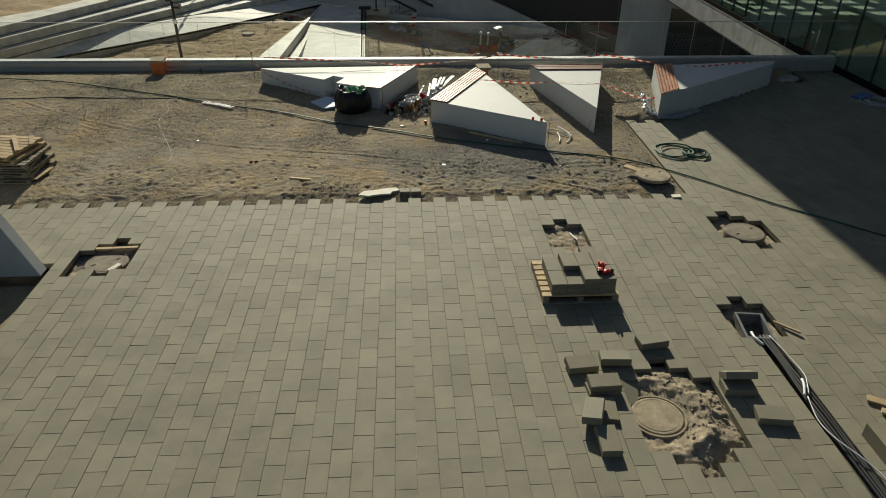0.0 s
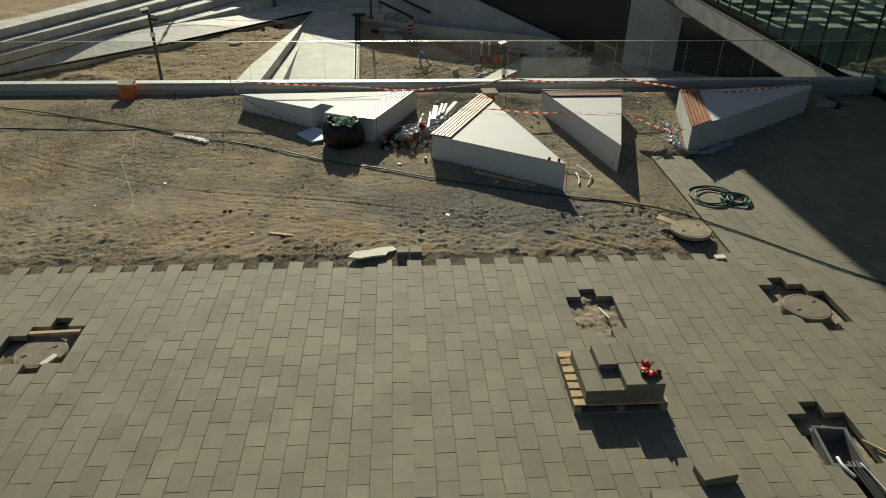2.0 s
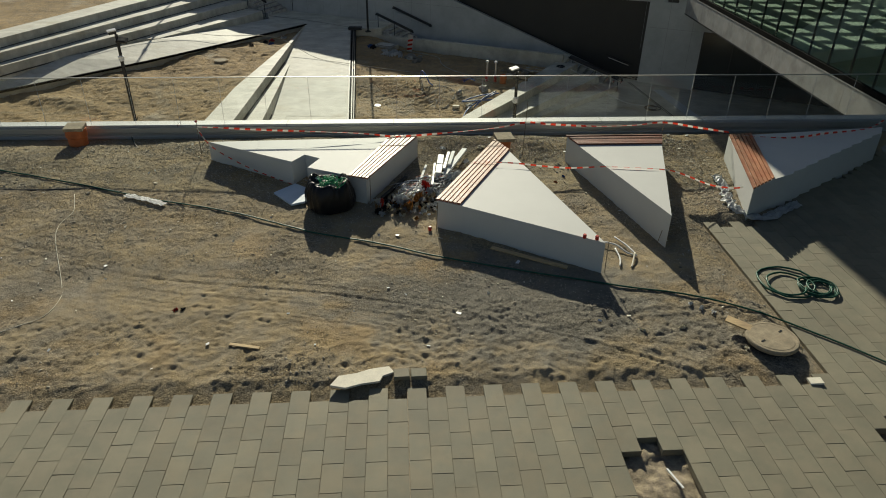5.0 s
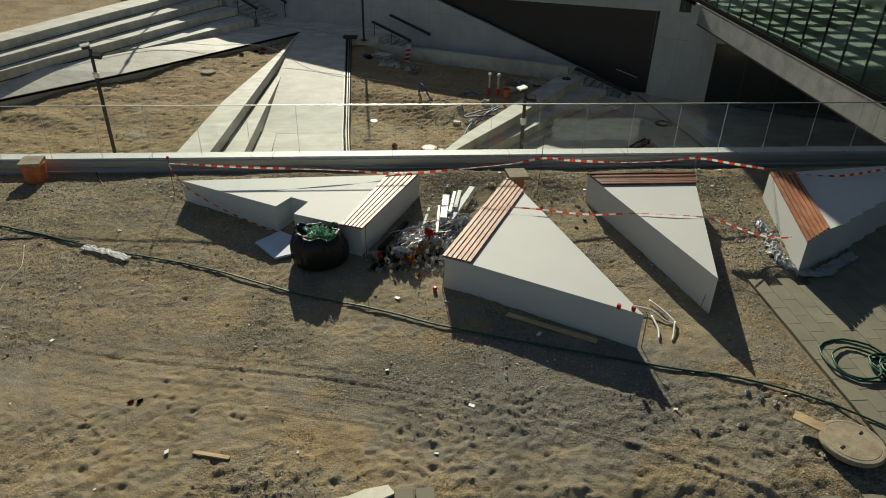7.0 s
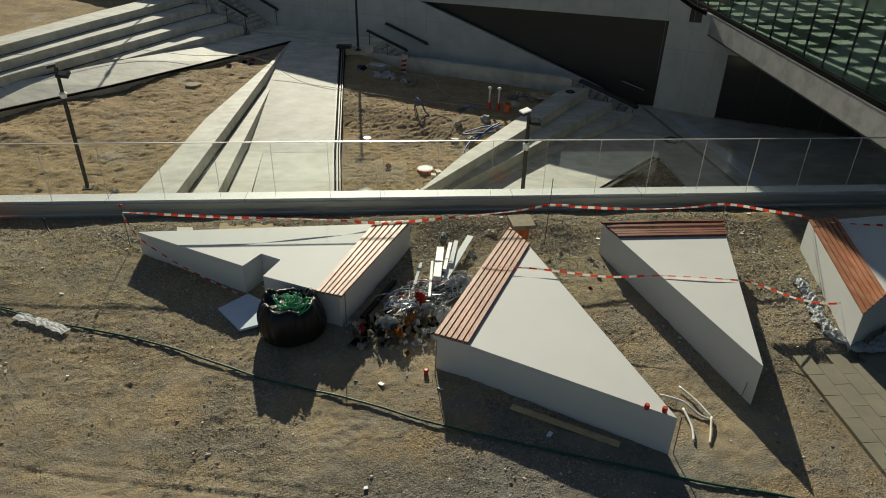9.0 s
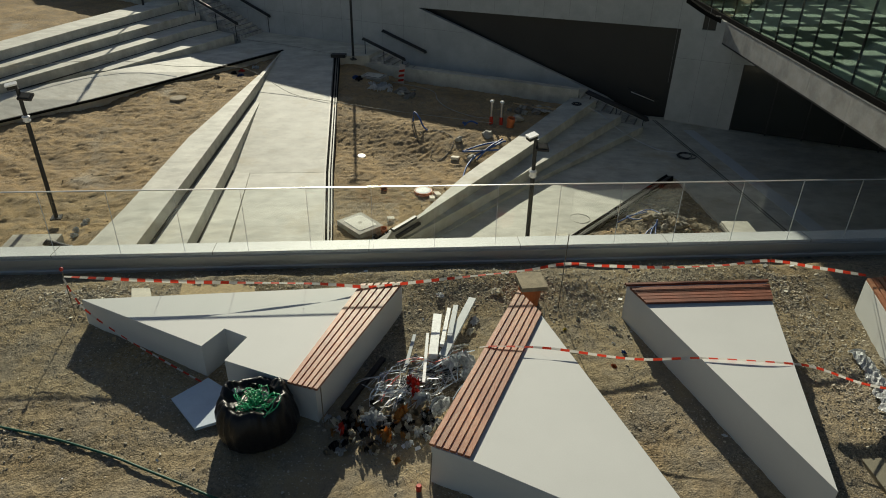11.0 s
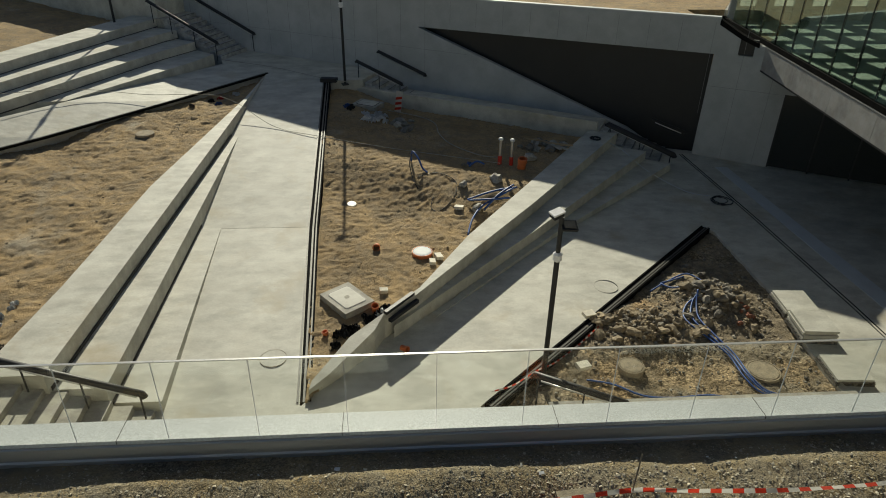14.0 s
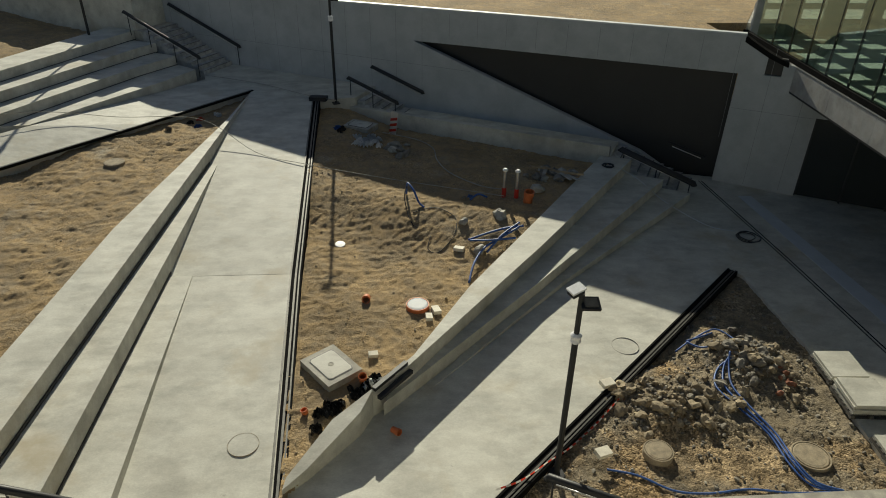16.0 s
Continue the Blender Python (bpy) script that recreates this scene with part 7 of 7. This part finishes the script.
        ob.matrix_basis = pose(x, y, sand_z(x, y) + r * 0.3, 10, 20, x * 70)
        tagged(ob, label="broken lump of concrete lying on the sand", category="rock", group="broken concrete on the sand")
    line_thing("cable", [(x, y, sand_z(x, y) + dz) for x, y, dz in ((0.3, 42.9, 0.05), (1.6, 42.3, 0.05), (2.2, 41.0, 0.06), (2.3, 39.8, 0.05), (2.7, 38.6, 0.05), (3.6, 37.6, 0.06), (4.25, 37.2, 0.1))], 0.019, CONCRETE_OLD, "pale hose lying on the sand", "hose")
    line_thing("cable", [(x, y, sand_z(x, y) + dz) for x, y, dz in ((1.14, 37.0, 0.35), (1.05, 36.6, 0.2), (1.15, 35.9, 0.02), (1.3, 35.4, 0.02))], 0.016, DARK_METAL, "thin black cable hanging to the sand", "cable")
    line_thing("cable", [(x, y, sand_z(x, y) + 0.015) for x, y in ((1.3, 36.0), (2.0, 36.2), (2.6, 35.6), (2.5, 34.8), (2.0, 34.2), (1.7, 34.4), (1.8, 34.9))], 0.012, DARK_METAL, "thin black cable winding over the sand", "cable")
    for o in (0.0, 0.16):
        plank("rail_section", (0.22 + o * 0.7, 27.74 - o * 0.6, -3.50 - o), (0.92 + o * 0.7, 28.56 - o * 0.6, -3.50 - o), 0.1, 0.09, DARK_METAL, "dark rail section resting on the wall", "rail section")
    for k in range(8):
        a = rng.uniform(0, 3)
        plank("plank", (6.0 + 0.1 * k, 38.9 - 0.1 * k, sand_z(6.0, 38.9) + 0.15), (6.0 + 0.1 * k + 0.7 * math.cos(a), 38.9 - 0.1 * k - 0.8 * math.sin(a), sand_z(6.2, 38.5) + 0.1 + 0.2 * rng.random()), 0.12, 0.03,
              (PINE, CONCRETE_OLD)[k % 2], "dusty plank lying by the low wall", "plank")
    for k, (x, y) in enumerate(((-6.9, 43.4), (-7.2, 43.0), (-6.4, 44.0), (-7.8, 42.2), (-6.8, 42.6), (-6.2, 43.6))):
        ob = link("rubbish", crumple(0.36, 0.26, 0.12, 70 + k), (RED_PLASTIC, BLACK_PLASTIC, WHITE_PLASTIC, RUSTY_LID, BLUE_PIPE, CLEAR_FILM)[k])
        ob.matrix_basis = pose(x, y, left_z(x, y) + 0.05, 0, 0, k * 50)
        tagged(ob, label="scrap of packaging lying on the sand", category="rubbish", group="packaging on the sand")
    for k in range(12):
        x, y = rng.uniform(-8.6, -7.7), rng.uniform(25.4, 28.3)
        ob = link("rubbish", crumple(rng.uniform(0.18, 0.4), rng.uniform(0.15, 0.3), 0.1, 90 + k), (CLEAR_FILM, WHITE_PLASTIC, ORANGE_PVC, CLEAR_FILM, RUSTY_LID)[k % 5])
        ob.matrix_basis = pose(x, y, left_z(x, y) + 0.05, 0, 0, k * 40)
        tagged(ob, label="scrap of plastic and brick lying beside the seat step", category="rubbish", group="scraps beside the seat step")
    # rubble bed
    for pts in ([(4.93, 26.24, 0.04), (5.5, 26.02, 0.06), (6.11, 25.64, 0.05), (6.8, 25.54, 0.04), (7.64, 25.63, 0.04), (8.45, 25.55, 0.04), (9.4, 25.5, 0.05)], ):
        line_thing("conduit", [(x, y, mound_z(x, y) + dz) for x, y, dz in pts], 0.024, BLUE_PIPE, "blue plastic conduit across the rubble", "conduit", "blue conduits in the rubble")
    for o in (0.0, 0.07, 0.13):
        pts = [(9.4 + o, 25.5), (8.95 + o, 25.72), (8.76 + o, 26.2), (8.73 + o, 27.0), (8.4 + o * 2, 27.75), (8.16 + o * 3, 28.5), (8.45 + o * 2, 29.1), (8.85, 29.3 + o)]
        line_thing("conduit", [(x, y, mound_z(x, y) + 0.05 + o * 0.3) for x, y in pts], 0.024, BLUE_PIPE, "blue plastic conduit across the rubble", "conduit", "blue conduits in the rubble")
    for pts in ([(7.69, 29.84), (8.3, 30.3), (9.0, 30.6), (9.3, 30.1), (9.28, 29.8)], [(8.1, 30.2), (8.35, 29.9), (8.75, 29.75)], [(8.12, 30.25), (8.5, 30.35), (8.9, 30.5)]):
        line_thing("conduit", [(x, y, mound_z(x, y) + 0.08) for x, y in pts], 0.024, BLUE_PIPE, "blue plastic conduit looped over the rubble", "conduit", "blue conduits in the rubble")
    rng = random.Random(17)
    spots = []
    for k in range(260):
        if k % 2:
            x, y = rng.gauss(9.3, 0.6), rng.gauss(29.5, 0.6)
        else:
            x, y = rng.gauss(7.0, 0.75), rng.gauss(27.9, 0.4)
        r = 0.03 + 0.12 * rng.random() ** 3
        ob = link("rock", soft_lump(r * 1.1, k * 1.3, (1.25, 0.95, 0.7), 0.6, 2), STONE_GREY if k % 4 == 1 else EARTH_LUMP)
        ob.matrix_basis = pose(x, y, mound_z(x, y) + r * 0.25, rng.uniform(0, 40), rng.uniform(0, 40), rng.uniform(0, 360))
        tagged(ob, label="angular lump of broken concrete on the heap", category="rock", group="rocks on the rubble heap")
    for k in range(9):
        x, y = rng.gauss(9.95, 0.2), rng.gauss(28.55, 0.18)
        ob = link("brick_piece", soft_lump(rng.uniform(0.05, 0.11), 40 + k, (1.3, 0.9, 0.6), 0.6, 1), RED_BRICK)
        ob.matrix_basis = pose(x, y, mound_z(x, y) + 0.03, 0, 0, k * 70)
        tagged(ob, label="broken rust-red brick piece in the rubble", category="brick", group="brick pieces in the rubble")
    slab_stack(11.46, 29.02, floor_z(11.5, 0), 2, -3, "two pale concrete slabs on a pallet")
    slab_stack(11.34, 27.88, floor_z(11.5, 0), 4, -5, "stack of four pale concrete slabs on a pallet")
    slab_stack(11.33, 26.28, floor_z(11.8, 0), 1, -4, "single pale concrete slab on a pallet")
    for x, y, z in ((5.55, 28.55, -4.35), (4.87, 26.45, -4.3)):
        ob = link("white_block", box(-0.16, 0.16, -0.11, 0.11, 0, 0.1, 0.015), CARD)
        ob.matrix_basis = pose(x, y, z, 4, 4, 20)
        tagged(ob, label="pale block lying beside the drain", category="block", group="pale blocks by the drain")
    tape([(2.55, 25.6, -4.2), (3.1, 25.85, -4.25), (3.7, 26.2, -4.15), (4.25, 26.7, -4.35), (5.0, 27.4, -4.4), (5.6, 28.0, -4.38), (6.1, 28.5, -4.4)], "red and white barrier tape along the drain channel", 0.018)


EARTH_LUMP = material("earthy_lump", (0.285, 0.23, 0.15), 0.95, vary=0.3, scale=9, bump=0.6, bump_scale=30, rand=0.25)
SAND_LUMP = material("sand_clod", (0.285, 0.23, 0.155), 0.95, vary=0.2, scale=8, bump=0.4, island=0.3)
DULL_STEEL = material("dull_zinc_steel", (0.20, 0.205, 0.21), 0.5, metal=0.3, vary=0.2, scale=6, bump=0.05)
OLD_PINE = material("weathered_pallet_wood", (0.25, 0.215, 0.15), 0.85, vary=0.25, scale=8, bump=0.3, rand=0.2)
GREY_WOOD = material("grey_weathered_wood", (0.10, 0.095, 0.085), 0.85, vary=0.25, scale=8, bump=0.3)
RED_BRICK = material("rust_red_brick", (0.22, 0.085, 0.045), 0.9, vary=0.25, scale=8, bump=0.4)
LITTER = material("dry_leaf_litter", (0.46, 0.40, 0.30), 0.85, vary=0.2, scale=8, bump=0.2, island=0.55)
STONE_DARK = material("rubble_stone", (0.25, 0.225, 0.18), 0.9, vary=0.2, scale=8, bump=0.4, island=0.45)
STONE_GREY = material("broken_concrete", (0.22, 0.20, 0.165), 0.9, vary=0.25, scale=6, bump=0.5, bump_scale=40, rand=0.3)
PIT_SAND = material("pale_bedding_sand", (0.41, 0.335, 0.225), 0.95, vary=0.2, scale=6, fine=50, bump=0.8, bump_scale=60, tint=(0.27, 0.22, 0.16))
CLOD = material("damp_sand_clod", (0.30, 0.25, 0.175), 0.95, vary=0.2, scale=9, bump=0.4, island=0.35)
SANDY_LID = material("sandy_concrete_lid", (0.38, 0.31, 0.21), 0.9, vary=0.2, scale=5, bump=0.3, tint=(0.31, 0.26, 0.18))
RUSTY_LID = material("weathered_brown_cover", (0.24, 0.20, 0.14), 0.8, vary=0.2, scale=5, bump=0.3, tint=(0.20, 0.165, 0.12))
FOAM_BLUE = material("pale_blue_foam", (0.60, 0.69, 0.78), 0.6, vary=0.06, scale=3, bump=0.1)
BROWN_RAG = material("ochre_rag", (0.42, 0.20, 0.05), 0.7, vary=0.3, scale=9, bump=0.4)
YELLOW_PLASTIC = material("yellow_plastic", (0.62, 0.50, 0.05), 0.5, vary=0.1, scale=9, bump=0.1)
CLEAR_FILM = material("pale_plastic_film", (0.62, 0.64, 0.65), 0.3, vary=0.15, scale=9, bump=0.6, bump_scale=18)

build_soil()
build_parapet()
build_lower()
build_building()
build_benches()
build_paving_things()
build_soil_things()
build_plaza_things()
build_stones()
build_paving()
